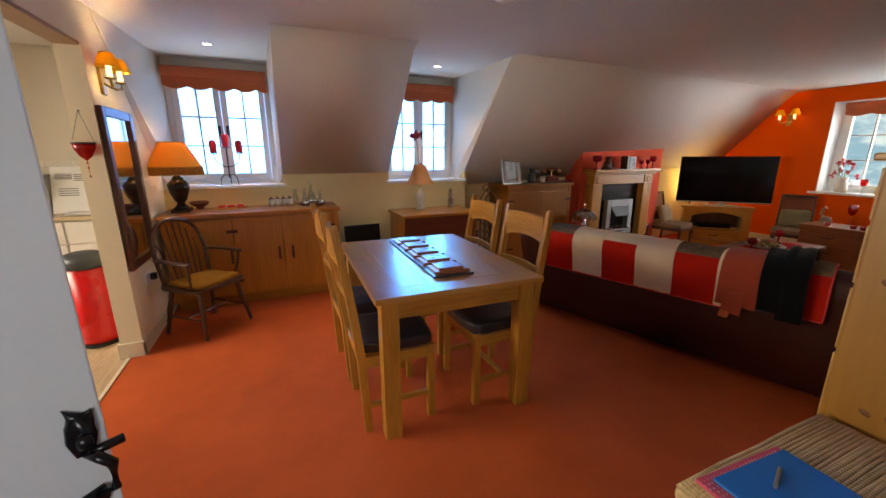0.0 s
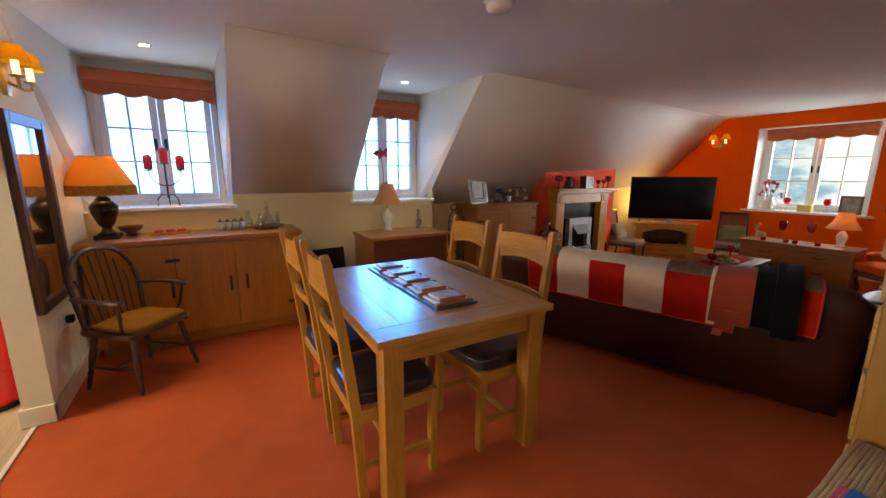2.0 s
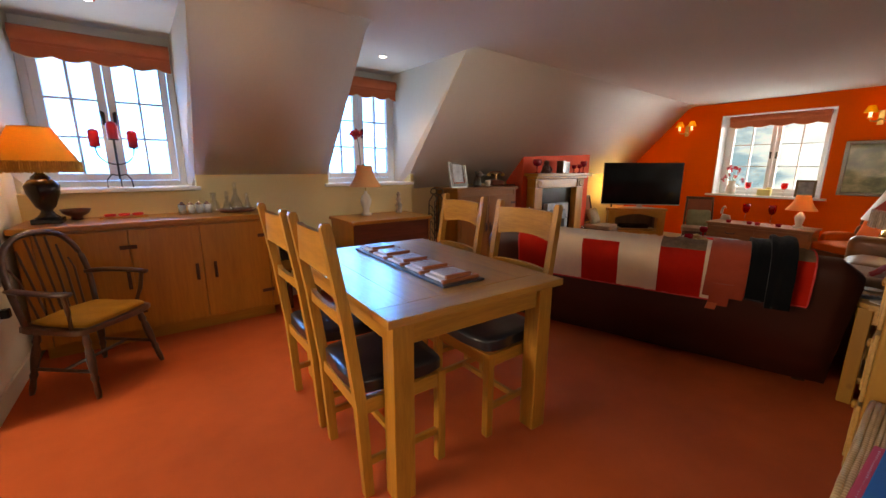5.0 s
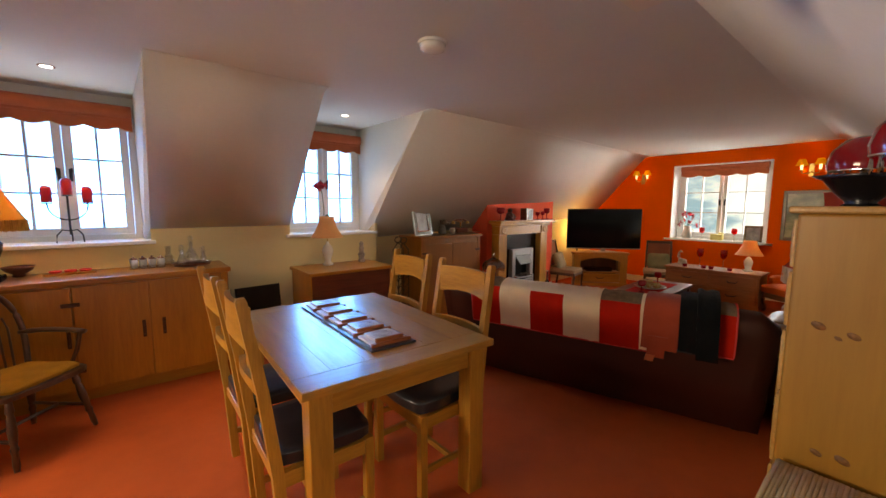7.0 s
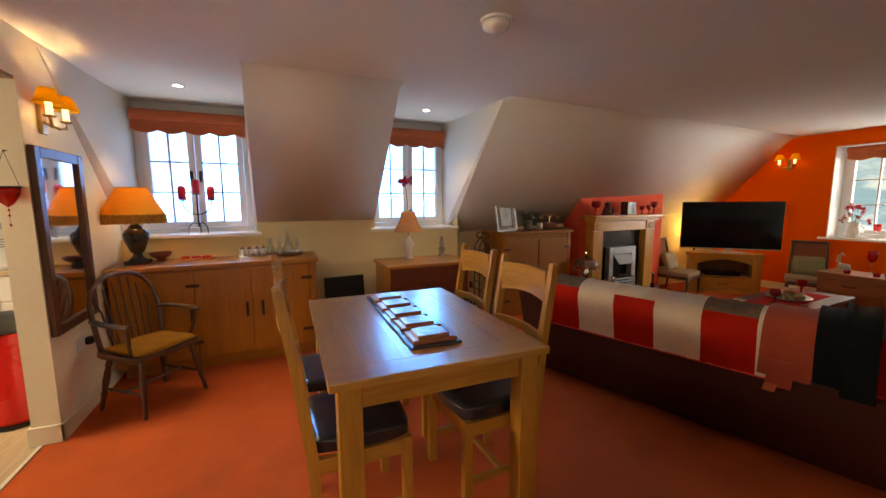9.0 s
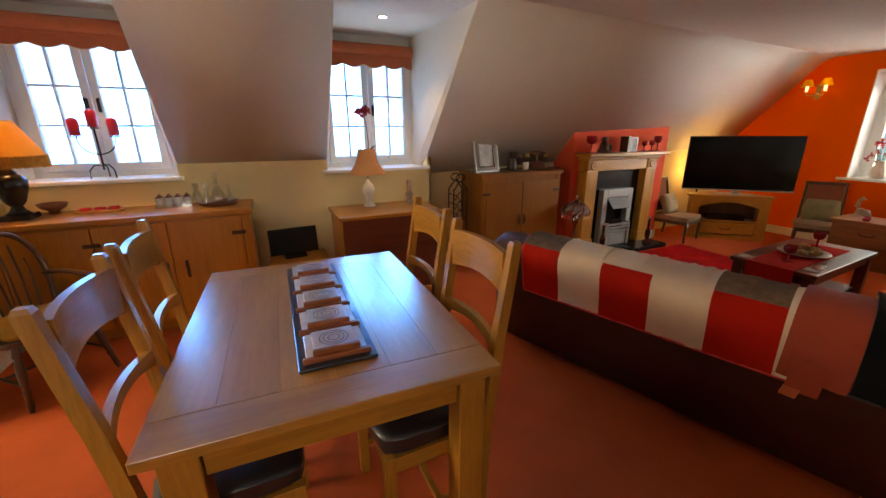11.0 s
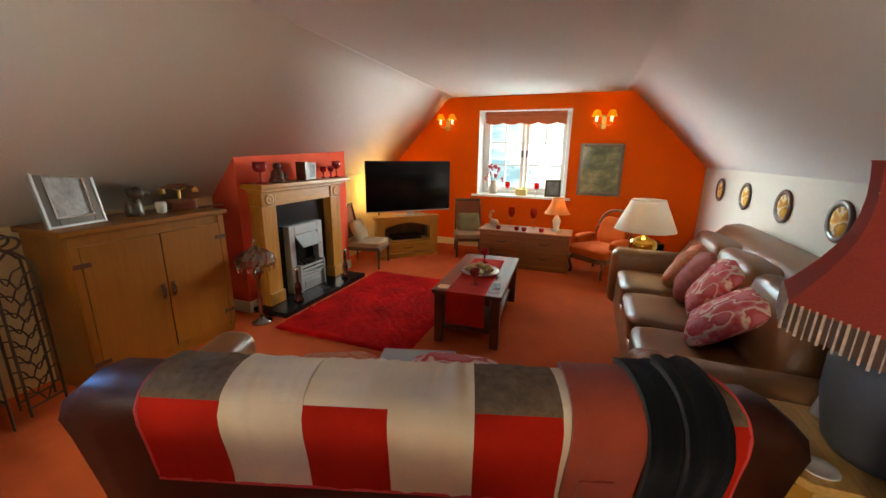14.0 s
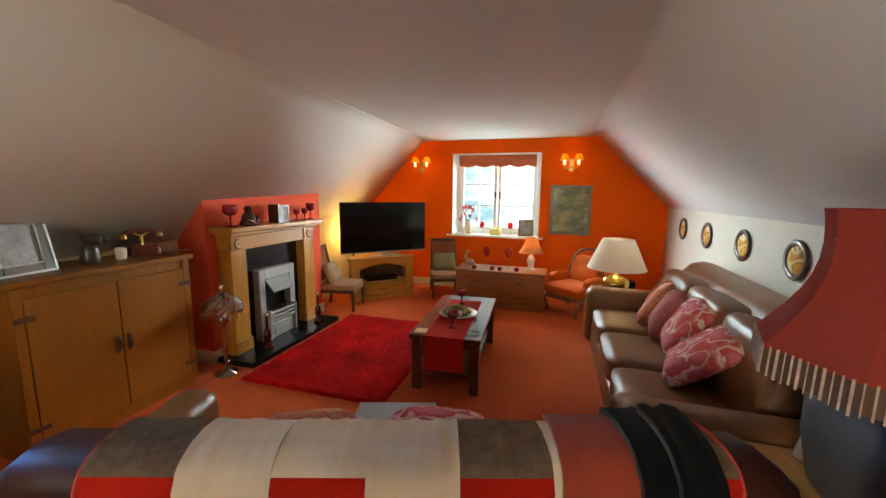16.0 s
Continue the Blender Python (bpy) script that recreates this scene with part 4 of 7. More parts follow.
# ---------- chest of drawers below the gable window ----------
def drawer_chest():
    root = thing("drawer_chest", 7.33, 2.68, 0, -90, "low reddish pine chest of four drawers", "chest of drawers")
    w = 0.58
    wd = wood("reddish_pine", (0.26, 0.085, 0.018), (0.40, 0.145, 0.034), 0.45, "x", 0.9, 0.1)
    part("body", box(-w, w, -0.21, 0.21, 0.05, 0.47, 0.004), wd, root)
    part("top", box(-w - 0.02, w + 0.02, -0.235, 0.22, 0.47, 0.50, 0.006), wd, root)
    part("plinth", box(-w - 0.01, w + 0.01, -0.22, 0.21, 0.0, 0.06, 0.004), wd, root)
    for i in (0, 1):
        for j in (0, 1):
            x0 = -w + 0.03 + i * (w - 0.02)
            d = part("drawer", box(x0, x0 + w - 0.04, -0.222, -0.209, 0.085 + j * 0.19, 0.255 + j * 0.19, 0.005), wd, root)
            cx = x0 + (w - 0.04) / 2
            part("handle", tube([(cx - 0.06, -0.224, 0.185 + j * 0.19), (cx - 0.045, -0.242, 0.165 + j * 0.19), (cx + 0.045, -0.242, 0.165 + j * 0.19), (cx + 0.06, -0.224, 0.185 + j * 0.19)], 0.006, 6), IRON, d, "dark swan-neck handle")
    return root


drawer_chest()


# ---------- tall pine cabinet and woven stool ----------
def tall_cabinet():
    root = thing("pine_tallboy", 2.97, 0.865, 0, 0, "knotty pale pine tallboy with panelled drawers", "cabinet")
    part("body", box(-0.37, 0.37, -0.30, 0.30, 0.05, 1.375, 0.012, 3), PALE_PINE, root)
    part("top", box(-0.395, 0.395, -0.305, 0.325, 1.375, 1.40, 0.008, 3), PALE_PINE_X, root)
    part("plinth", box(-0.375, 0.375, -0.30, 0.305, 0.0, 0.05, 0.006), PALE_PINE_X, root)
    for z0, z1 in ((0.08, 0.36), (0.38, 0.66), (0.68, 0.92), (0.94, 1.15), (1.17, 1.35)):
        d = part("drawer", box(-0.34, 0.34, 0.301, 0.314, z0, z1, 0.004), PALE_PINE_X, root)
        part("moulding", joined(box(-0.30, 0.30, 0.314, 0.322, z0 + 0.03, z0 + 0.045, 0.003), box(-0.30, 0.30, 0.314, 0.322, z1 - 0.045, z1 - 0.03, 0.003), box(-0.30, -0.285, 0.314, 0.322, z0 + 0.045, z1 - 0.045, 0.003), box(0.285, 0.30, 0.314, 0.322, z0 + 0.045, z1 - 0.045, 0.003)), PALE_PINE_X, d)
        part("knob", moved(lathe([(0, 0), (0.010, 0), (0.010, 0.012), (0.020, 0.02), (0.020, 0.03), (0, 0.036)], 16), Matrix.Translation((0, 0.314, (z0 + z1) / 2)) @ Matrix.Rotation(radians(-90), 4, "X")), PALE_PINE, d, smooth=True)
    for y, z, r in ((1.078, 0.968, 0.019), (1.025, 0.933, 0.010), (0.988, 0.950, 0.017), (1.047, 0.490, 0.016), (0.979, 0.494, 0.020), (0.80, 0.72, 0.016), (0.88, 1.20, 0.014)):
        part("knot", moved(lathe([(0, 0), (r, 0), (r * 0.9, 0.0012), (0, 0.0016)], 14), Matrix.Translation((-0.3698, y - 0.865, z)) @ Matrix.Rotation(radians(25), 4, "X") @ Matrix.Rotation(radians(-90), 4, "Y") @ Matrix.Diagonal((0.7, 1.15, 1, 1))), surface("dark_knot", (0.24, 0.10, 0.03), 0.5, vary=0.4, big=60, relief=0.1), root, "dark pine knot", smooth=True)
    return root


tall_cabinet()

# ---------- the open door and its latch ----------
def plank_door():
    hx, hy, ex, ey = -0.25, 0.74, 0.435, 1.290
    ang = math.degrees(math.atan2(ey - hy, ex - hx))
    L = math.hypot(ex - hx, ey - hy)
    root = thing("door", hx, hy, 0, ang, "pale grey painted plank door standing open", "door")
    root["kind"] = "structure"
    n = 6
    for i in range(n):
        part("plank", box(L * i / n + 0.002, L * (i + 1) / n - 0.002, 0.0, 0.03, 0.008, 2.0, 0.004), DOOR_PAINT, root)
    for z in (0.25, 1.0, 1.72):
        part("ledge", box(0.03, L - 0.03, 0.03, 0.05, z, z + 0.13, 0.004), DOOR_PAINT, root)
    lx, lz = L - 0.055, 0.945
    part("latch", moved(joined(
        upright([(lx - 0.024, lz + 0.085), (lx - 0.014, lz + 0.055), (lx - 0.026, lz + 0.035), (lx - 0.030, lz - 0.005), (lx - 0.018, lz - 0.05), (lx + 0.018, lz - 0.05), (lx + 0.030, lz - 0.005), (lx + 0.024, lz + 0.03), (lx + 0.030, lz + 0.06), (lx + 0.012, lz + 0.05), (lx - 0.002, lz + 0.066)], -0.014, 0.0, 0.003),
        moved(lathe([(0.0, -0.02), (0.016, -0.014), (0.018, 0.0), (0.016, 0.014), (0.0, 0.02)], 14), Matrix.Translation((lx, -0.016, lz - 0.012))),
        tube([(lx, -0.012, lz - 0.045), (lx + 0.01, -0.05, lz - 0.05), (lx + 0.03, -0.055, lz - 0.08), (lx + 0.028, -0.05, lz - 0.15), (lx + 0.005, -0.012, lz - 0.17)], 0.012, 8, [0.012, 0.013, 0.013, 0.011, 0.009]),
        tube([(lx, -0.02, lz - 0.045), (lx + 0.07, -0.03, lz - 0.045)], 0.012, 8),
        upright([(lx - 0.03, lz - 0.16), (lx + 0.02, lz - 0.155), (lx + 0.026, lz - 0.19), (lx, lz - 0.24), (lx - 0.028, lz - 0.19)], -0.012, 0.0, 0.003)), Matrix.Translation((lx, 0, lz)) @ Matrix.Translation((0.02, 0, 0.015)) @ Matrix.Scale(0.66, 4) @ Matrix.Translation((-lx, 0, -lz))), BLACK, root, "black cast iron thumb latch", smooth=True)
    return root


plank_door()

# ---------- woven stool by the tallboy ----------
WEAVE, n_, l_, b_ = nodes_of("seagrass")
wv = n_.new("ShaderNodeTexWave")
wv.wave_type, wv.bands_direction = "BANDS", "X"
wv.inputs["Scale"].default_value, wv.inputs["Distortion"].default_value, wv.inputs["Detail"].default_value = 22, 3.5, 3
l_.new(coords(n_, l_, (1, 1, 1)), wv.inputs["Vector"])
f_ = noise_tex(n_, l_, coords(n_, l_, (3, 9, 9)), 5, 4)
l_.new(mix_fac(n_, l_, ramp(n_, l_, wv.outputs["Fac"], [(0.1, (0.62, 0.44, 0.21)), (0.7, (0.76, 0.57, 0.30))]), ramp(n_, l_, f_, [(0.3, (0.84, 0.79, 0.70)), (0.6, (1, 1, 1))])), b_.inputs["Base Color"])
b_.inputs["Roughness"].default_value = 0.8
bump(n_, l_, b_, wv.outputs["Fac"], 0.45, 0.005)


def woven_stool():
    root = thing("woven_stool", 2.155, 0.86, 0, 0, "low bench stool with a worn woven seagrass seat", "stool")
    w, d = 0.41, 0.29
    for x in (-1, 1):
        for y in (-1, 1):
            part("leg", box(x * (w - 0.03) - 0.022, x * (w - 0.03) + 0.022, y * (d - 0.03) - 0.022, y * (d - 0.03) + 0.022, 0, 0.40, 0.004), PALE_PINE, root)
    for y in (-1, 1):
        part("stretcher", tube([(-w + 0.05, y * (d - 0.03), 0.15), (w - 0.05, y * (d - 0.03), 0.15)], 0.011, 8), PALE_PINE_X, root)
    bm = box(-w, w, -d, d, 0.37, 0.43, 0.022, 4)
    for v in bm.verts:
        v.co += 0.004 * noise.noise_vector(v.co * 22)
    part("seat", bm, WEAVE, root, "worn woven seagrass seat")
    for i in range(44):
        y = -d + 0.012 + (2 * d - 0.024) * i / 43
        part("cord", tube([(-w + 0.01, y, 0.427), (-w * 0.5, y + 0.002 * math.sin(i * 2.1), 0.4315), (0, y + 0.003 * math.sin(i * 1.3), 0.430), (w * 0.5, y + 0.002 * math.sin(i * 3.7), 0.4315), (w - 0.01, y, 0.427)], 0.0082 + 0.0012 * math.sin(i * 5.3), 6), WEAVE, root, smooth=True)
    return root


woven_stool()
mat_pink, n_, l_, b_ = nodes_of("pink_dotted_cloth")
vo = n_.new("ShaderNodeTexVoronoi")
vo.inputs["Scale"].default_value, vo.inputs["Randomness"].default_value = 70, 0.1
l_.new(coords(n_, l_), vo.inputs["Vector"])
l_.new(ramp(n_, l_, vo.outputs["Distance"], [(0.22, (0.85, 0.72, 0.72)), (0.28, (0.72, 0.10, 0.16))]), b_.inputs["Base Color"])
b_.inputs["Roughness"].default_value = 0.8
single("dotted_folder", box(-0.19, 0.19, -0.13, 0.13, 0.0, 0.012, 0.004), mat_pink, "pink dotted folder lying on the woven stool", "folder", at=(1.985, 0.985, 0.4395, -3))
BLUE_CARD = surface("blue_card", (0.002, 0.20, 0.60), 0.6, vary=0.08, relief=0.1)
single("blue_folder", box(-0.165, 0.165, -0.105, 0.105, 0.0, 0.010, 0.003), BLUE_CARD, "bright blue folder lying on the dotted folder", "folder", at=(2.00, 0.985, 0.4525, -3))
single("pen", moved(tube([(-0.05, 0, 0.005), (0.05, 0, 0.005)], 0.005, 8), Matrix.Identity(4)), STEEL, "silver pen lying on the blue folder", "pen", at=(2.01, 1.02, 0.463, 20))

# ---------- on the dining table ----------


def table_runner():
    root = thing("coaster_board", 1.565, 2.765, 0.7705, -1.2, "dark slate board with a row of placemat sets", "board")
    part("board", box(-0.115, 0.115, -0.465, 0.465, 0.0, 0.010, 0.003), surface("dark_slate", (0.022, 0.024, 0.032), 0.34, relief=0.1, coat=0.5), root)
    tile = surface("pale_tile", (0.62, 0.58, 0.55), 0.25, vary=0.12, big=25, fine=80, relief=0.0)
    ink = surface("grey_roundel", (0.26, 0.25, 0.27), 0.3, vary=0.3, big=40, relief=0.0)
    bar = wood("red_bar", (0.30, 0.085, 0.028), (0.44, 0.14, 0.045), 0.35)
    for i in range(5):
        y = -0.365 + 0.182 * i
        st = part("placemat", box(-0.09, 0.09, y - 0.058, y + 0.085, 0.010, 0.022, 0.003), tile, root)
        gt = part("glass_tile", box(-0.066, 0.066, y - 0.044, y + 0.075, 0.0222, 0.034, 0.003), tile, st, "pale glossy picture tile")
        for r in (0.046, 0.034, 0.020):
            part("roundel", moved(lathe([(r - 0.004, 0), (r, 0), (r, 0.0012), (r - 0.004, 0.0012), (r - 0.004, 0)], 28), Matrix.Translation((0, y + 0.014, 0.0338))), ink, gt, "grey printed ring")
        part("edge_bar", box(-0.10, 0.10, y - 0.078, y - 0.060, 0.010, 0.026, 0.003), bar, st, "red-brown wooden bar")
        part("edge_bar", box(-0.070, 0.070, y - 0.060, y - 0.045, 0.022, 0.040, 0.003), bar, st, "red-brown wooden bar")
    return root


table_runner()
bag = moved(cushion(0.30, 0.14, 0.26, 0.25), Matrix.Translation((0, 0, 0.13)))
single("handbag", bag, BLACK_LEATHER, "black leather handbag on the seat of a dining chair", "bag", at=(1.90, 3.05, 0.475, 88), smooth=True)


# ---------- Windsor armchair ----------
def windsor():
    """Faces +y; the origin is on the floor under the seat's middle."""
    root = thing("windsor_armchair", 0.12, 4.05, 0, -131, "dark stained Windsor armchair with a mustard seat pad", "armchair")
    part("seat", moved(cushion(0.47, 0.43, 0.035, 0.2), Matrix.Translation((0, 0, 0.390))), DARK_WOOD, root, smooth=True)
    part("seat_pad", moved(cushion(0.41, 0.37, 0.035, 0.5), Matrix.Translation((0, 0.01, 0.418))), surface("mustard_cloth", (0.42, 0.20, 0.03), 0.9, vary=0.2, big=8, fine=200, relief=0.4), root, "mustard yellow seat pad", smooth=True)
    for x, y in ((-1, 1), (1, 1), (-1, -1), (1, -1)):
        part("leg", tube([(x * (0.17 + 0.05 * u), y * (0.14 + 0.065 * u), 0.385 * (1 - u)) for u in (0, 0.12, 0.2, 0.24, 0.3, 0.45, 0.6, 0.66, 0.7, 0.76, 0.9, 1)], 0.015, 10, [0.013, 0.016, 0.021, 0.014, 0.019, 0.022, 0.018, 0.014, 0.020, 0.014, 0.016, 0.012]), DARK_WOOD, root, smooth=True)
    for x in (-1, 1):
        part("stretcher", tube([(x * 0.20, 0.18, 0.15), (x * 0.20, -0.18, 0.15)], 0.010, 8), DARK_WOOD, root)
    part("stretcher", tube([(-0.20, 0, 0.15), (0.20, 0, 0.15)], 0.010, 8), DARK_WOOD, root)
    hoop = [(-0.20, -0.17, 0.40), (-0.215, -0.20, 0.62), (-0.195, -0.235, 0.77), (-0.12, -0.25, 0.865), (0, -0.257, 0.895), (0.12, -0.25, 0.865), (0.195, -0.235, 0.77), (0.215, -0.20, 0.62), (0.20, -0.17, 0.40)]
    part("hoop", tube(flowing(hoop), 0.016, 10), DARK_WOOD, root, smooth=True)
    for i in range(-3, 4):
        x = i * 0.050
        part("spindle", tube([(x * 0.85, -0.17, 0.40), (x, -0.215, 0.65), (x * 1.05, -0.255, 0.89 - 0.30 * (x / 0.2) ** 2 - 0.01)], 0.006, 6), DARK_WOOD, root)
    for x in (-1, 1):
        part("arm", moved(tube(flowing([(x * 0.21, -0.21, 0), (x * 0.245, -0.08, 0.01), (x * 0.25, 0.08, 0.004), (x * 0.235, 0.17, 0)]), 0.024, 10), Matrix.Translation((0, 0, 0.61)) @ Matrix.Diagonal((1, 1, 0.6, 1))), DARK_WOOD, root, smooth=True)
        part("arm_post", tube([(x * 0.20, 0.10, 0.40), (x * 0.225, 0.13, 0.50), (x * 0.24, 0.14, 0.60)], 0.012, 8), DARK_WOOD, root)
    return root


windsor()

# ---------- lamps ----------
ORANGE_SHADE = shade_cloth("orange_shade", (0.86, 0.42, 0.05), 0.5)
PEACH_SHADE = shade_cloth("peach_shade", (0.80, 0.42, 0.17), 0.45)
WHITE_SHADE = shade_cloth("white_shade", (0.82, 0.76, 0.68), 0.4)
RED_SHADE = shade_cloth("red_shade", (0.56, 0.075, 0.042), 0.4)
YELLOW_SHADE = shade_cloth("yellow_shade", (0.88, 0.56, 0.07), 0.6)
FRINGE = surface("fringe_thread", (0.58, 0.30, 0.07), 0.9, vary=0.3, big=30, fine=90, relief=0.3)
AMBER_GAUZE = shade_cloth("amber_gauze", (0.50, 0.22, 0.045), 0.4)
BROWN_GAUZE = shade_cloth("brown_gauze", (0.20, 0.11, 0.07), 0.35)
PALE_FRINGE = surface("pale_fringe_thread", (0.60, 0.42, 0.30), 0.9, vary=0.3, big=30, fine=90, relief=0.3)
BULB = glow("bulb_glass", (1.0, 0.72, 0.40), 14)


def shade_mesh(r0, r1, h, seg=32, bell=0.0):
    """An empire shade, r0 below and r1 above; bell pulls its waist in."""
    prof = [(r0 + (r1 - r0) * t - bell * math.sin(math.pi * t) * (r0 - r1), h * t) for t in [i / 8 for i in range(9)]]
    return shell(prof, 0.003, seg)


def fringe_mesh(r0, h, n, sides=0):
    """Hanging threads round a circle, or round a rim of flat panels."""
    bm = bmesh.new()
    for i in range(n):
        a = 2 * math.pi * i / n
        c, s = math.cos(a), math.sin(a)
        half = math.pi / sides if sides else 0
        r = r0 * math.cos(half) / math.cos(a % (2 * half) - half) if sides else r0
        b = 0.0022 + 0.0012 * ((i * 7) % 3)
        tube([(r * c, r * s, 0.002), (r * c * 1.005, r * s * 1.005, -h * 0.5), (r * c * 1.01, r * s * 1.01, -h * (0.93 + 0.07 * ((i * 5) % 4) / 3))], b, 4, None, bm)
    return bm


def table_lamp(name, at, label, base_prof, base_mat, r0, r1, h, z_shade, shade_mat, fringe=None, bell=0.0, foot=None, lit=0.0, group="", sides=0, turn=0):
    root = thing(name, *at, turn, label, "lamp", group)
    part("base", lathe(base_prof, 28), base_mat, root, smooth=True)
    if foot:
        part("foot", box(-foot, foot, -foot, foot, 0, 0.035, 0.005), base_mat, root)
    part("stem", tube([(0, 0, base_prof[-1][1] - 0.01), (0, 0, z_shade + h * 0.8)], 0.006, 8), BRASS, root)
    part("shade", moved(shade_mesh(r0, r1, h, sides or 32, bell), Matrix.Translation((0, 0, z_shade))), shade_mat, root, smooth=not sides)
    part("shade_ring", moved(lathe([(r1 * 0.96, 0), (r1 * 1.01, 0), (r1 * 1.01, 0.006), (r1 * 0.96, 0.006), (r1 * 0.96, 0)], sides or 28), Matrix.Translation((0, 0, z_shade + h - 0.004))), shade_mat, root)
    part("spider", joined(tube([(-r1 * 0.97, 0, z_shade + h * 0.8), (r1 * 0.97, 0, z_shade + h * 0.8)], 0.002, 5), tube([(0, -r1 * 0.97, z_shade + h * 0.8), (0, r1 * 0.97, z_shade + h * 0.8)], 0.002, 5)), BRASS, root)
    if fringe:
        part("fringe_band", moved(shell([(r0 * 0.992, -fringe[0] * 0.88), (r0 * 0.985, 0.0)], 0.002, sides or 40), Matrix.Translation((0, 0, z_shade + 0.003))), fringe[3], root, "gauze band behind the threads", smooth=not sides)
        part("fringe", moved(fringe_mesh(r0, fringe[0], fringe[1], sides), Matrix.Translation((0, 0, z_shade + 0.004))), fringe[2], root, "hanging thread fringe")
    part("bulb", moved(lathe([(0, 0), (0.014, 0.0), (0.03, 0.05), (0.02, 0.08), (0, 0.088)], 14), Matrix.Translation((0, 0, z_shade + h * 0.3))), BULB if lit else PORCELAIN, root, smooth=True)
    if lit:
        lamp("lamp_light", "POINT", Matrix.Translation((at[0], at[1], at[2] + z_shade + h * 0.35)), lit, WARM, soft=0.03)
    return root


table_lamp("urn_lamp", (-0.075, 4.68, 0.893), "black urn table lamp with a fringed amber shade", [(0, 0.035), (0.065, 0.035), (0.04, 0.06), (0.028, 0.085), (0.05, 0.11), (0.082, 0.20), (0.088, 0.25), (0.06, 0.285), (0.045, 0.29), (0.05, 0.30), (0.02, 0.33), (0.015, 0.35)], surface("black_marble", (0.010, 0.011, 0.013), 0.22, vary=0.3, relief=0), 0.21, 0.10, 0.215, 0.40, ORANGE_SHADE, (0.075, 110, FRINGE, AMBER_GAUZE), foot=0.075, lit=2.2)
table_lamp("porcelain_lamp", (2.265, 4.76, 0.777), "white porcelain table lamp with a peach bell shade", [(0, 0), (0.055, 0), (0.055, 0.015), (0.035, 0.03), (0.03, 0.06), (0.055, 0.13), (0.058, 0.16), (0.04, 0.205), (0.018, 0.225), (0.014, 0.25)], PORCELAIN, 0.165, 0.078, 0.215, 0.295, PEACH_SHADE, None, 0.25)
table_lamp("small_lamp", (7.36, 2.29, 0.50), "cream ceramic lamp with an orange pleated shade", [(0, 0), (0.06, 0), (0.06, 0.02), (0.035, 0.04), (0.05, 0.11), (0.055, 0.14), (0.03, 0.19), (0.015, 0.21)], PORCELAIN, 0.165, 0.075, 0.20, 0.235, PEACH_SHADE, None, 0.2, lit=1.6)
table_lamp("brass_lamp", (6.45, 1.37, 0.52), "squat gilt lamp with a wide white shade", [(0, 0), (0.09, 0), (0.12, 0.03), (0.135, 0.08), (0.12, 0.13), (0.07, 0.16), (0.03, 0.175), (0.02, 0.20)], GOLD, 0.285, 0.155, 0.30, 0.24, WHITE_SHADE, lit=3.0)
table_lamp("red_lamp", (3.62, 1.02, 0.58), "large grey jar lamp with a panelled, fringed red shade", [(0, 0), (0.115, 0), (0.135, 0.03), (0.165, 0.18), (0.165, 0.29), (0.13, 0.35), (0.06, 0.38), (0.025, 0.40)], surface("grey_glaze", (0.085, 0.088, 0.095), 0.5, vary=0.25, relief=0.05), 0.325, 0.19, 0.42, 0.475, RED_SHADE, (0.095, 96, PALE_FRINGE, BROWN_GAUZE), 0.45, sides=8, turn=5)


def sconce(name, at, rz, energy):
    """Twin wall light; -y points into the room."""
    root = thing(name, *at, rz, "twin brass wall light with small yellow shades, lit", "wall light", "wall lights")
    part("back_plate", box(-0.03, 0.03, -0.022, -0.001, -0.11, 0.07, 0.006), BRASS, root)
    m = root.matrix_world
    for s in (-1, 1):
        part("arm", tube([(0, -0.02, -0.04), (s * 0.04, -0.07, -0.07), (s * 0.085, -0.085, -0.06), (s * 0.095, -0.085, -0.02)], 0.008, 8), BRASS, root)
        part("drip_pan", moved(lathe([(0, 0), (0.025, 0.0), (0.032, 0.008), (0.015, 0.012), (0, 0.012)], 16), Matrix.Translation((s * 0.095, -0.085, -0.025))), BRASS, root, smooth=True)
        part("candle_tube", moved(lathe([(0, 0), (0.015, 0), (0.015, 0.075), (0, 0.075)], 14), Matrix.Translation((s * 0.095, -0.085, -0.013))), glow("candle_sleeve", (1.0, 0.78, 0.42), 2.2, (0.8, 0.7, 0.5)), root)
        part("bulb", moved(lathe([(0, 0), (0.010, 0.002), (0.014, 0.02), (0.006, 0.045), (0, 0.05)], 12), Matrix.Translation((s * 0.095, -0.085, 0.063))), BULB, root, smooth=True)
        part("shade", moved(shade_mesh(0.068, 0.035, 0.085, 20), Matrix.Translation((s * 0.095, -0.085, 0.045))), YELLOW_SHADE, root, smooth=True)
        p = m @ Vector((s * 0.095, -0.085, 0.085))
        lamp("sconce_light", "POINT", Matrix.Translation(p), energy, WARM, soft=0.015)
    return root


sconce("wall_light", (GX, 4.095, 1.93), -90, 3.6)
sconce("wall_light", (GX, 1.835, 1.94), -90, 3.6)
sconce("wall_light", (LX, 3.88, 1.89), 90, 24.0)

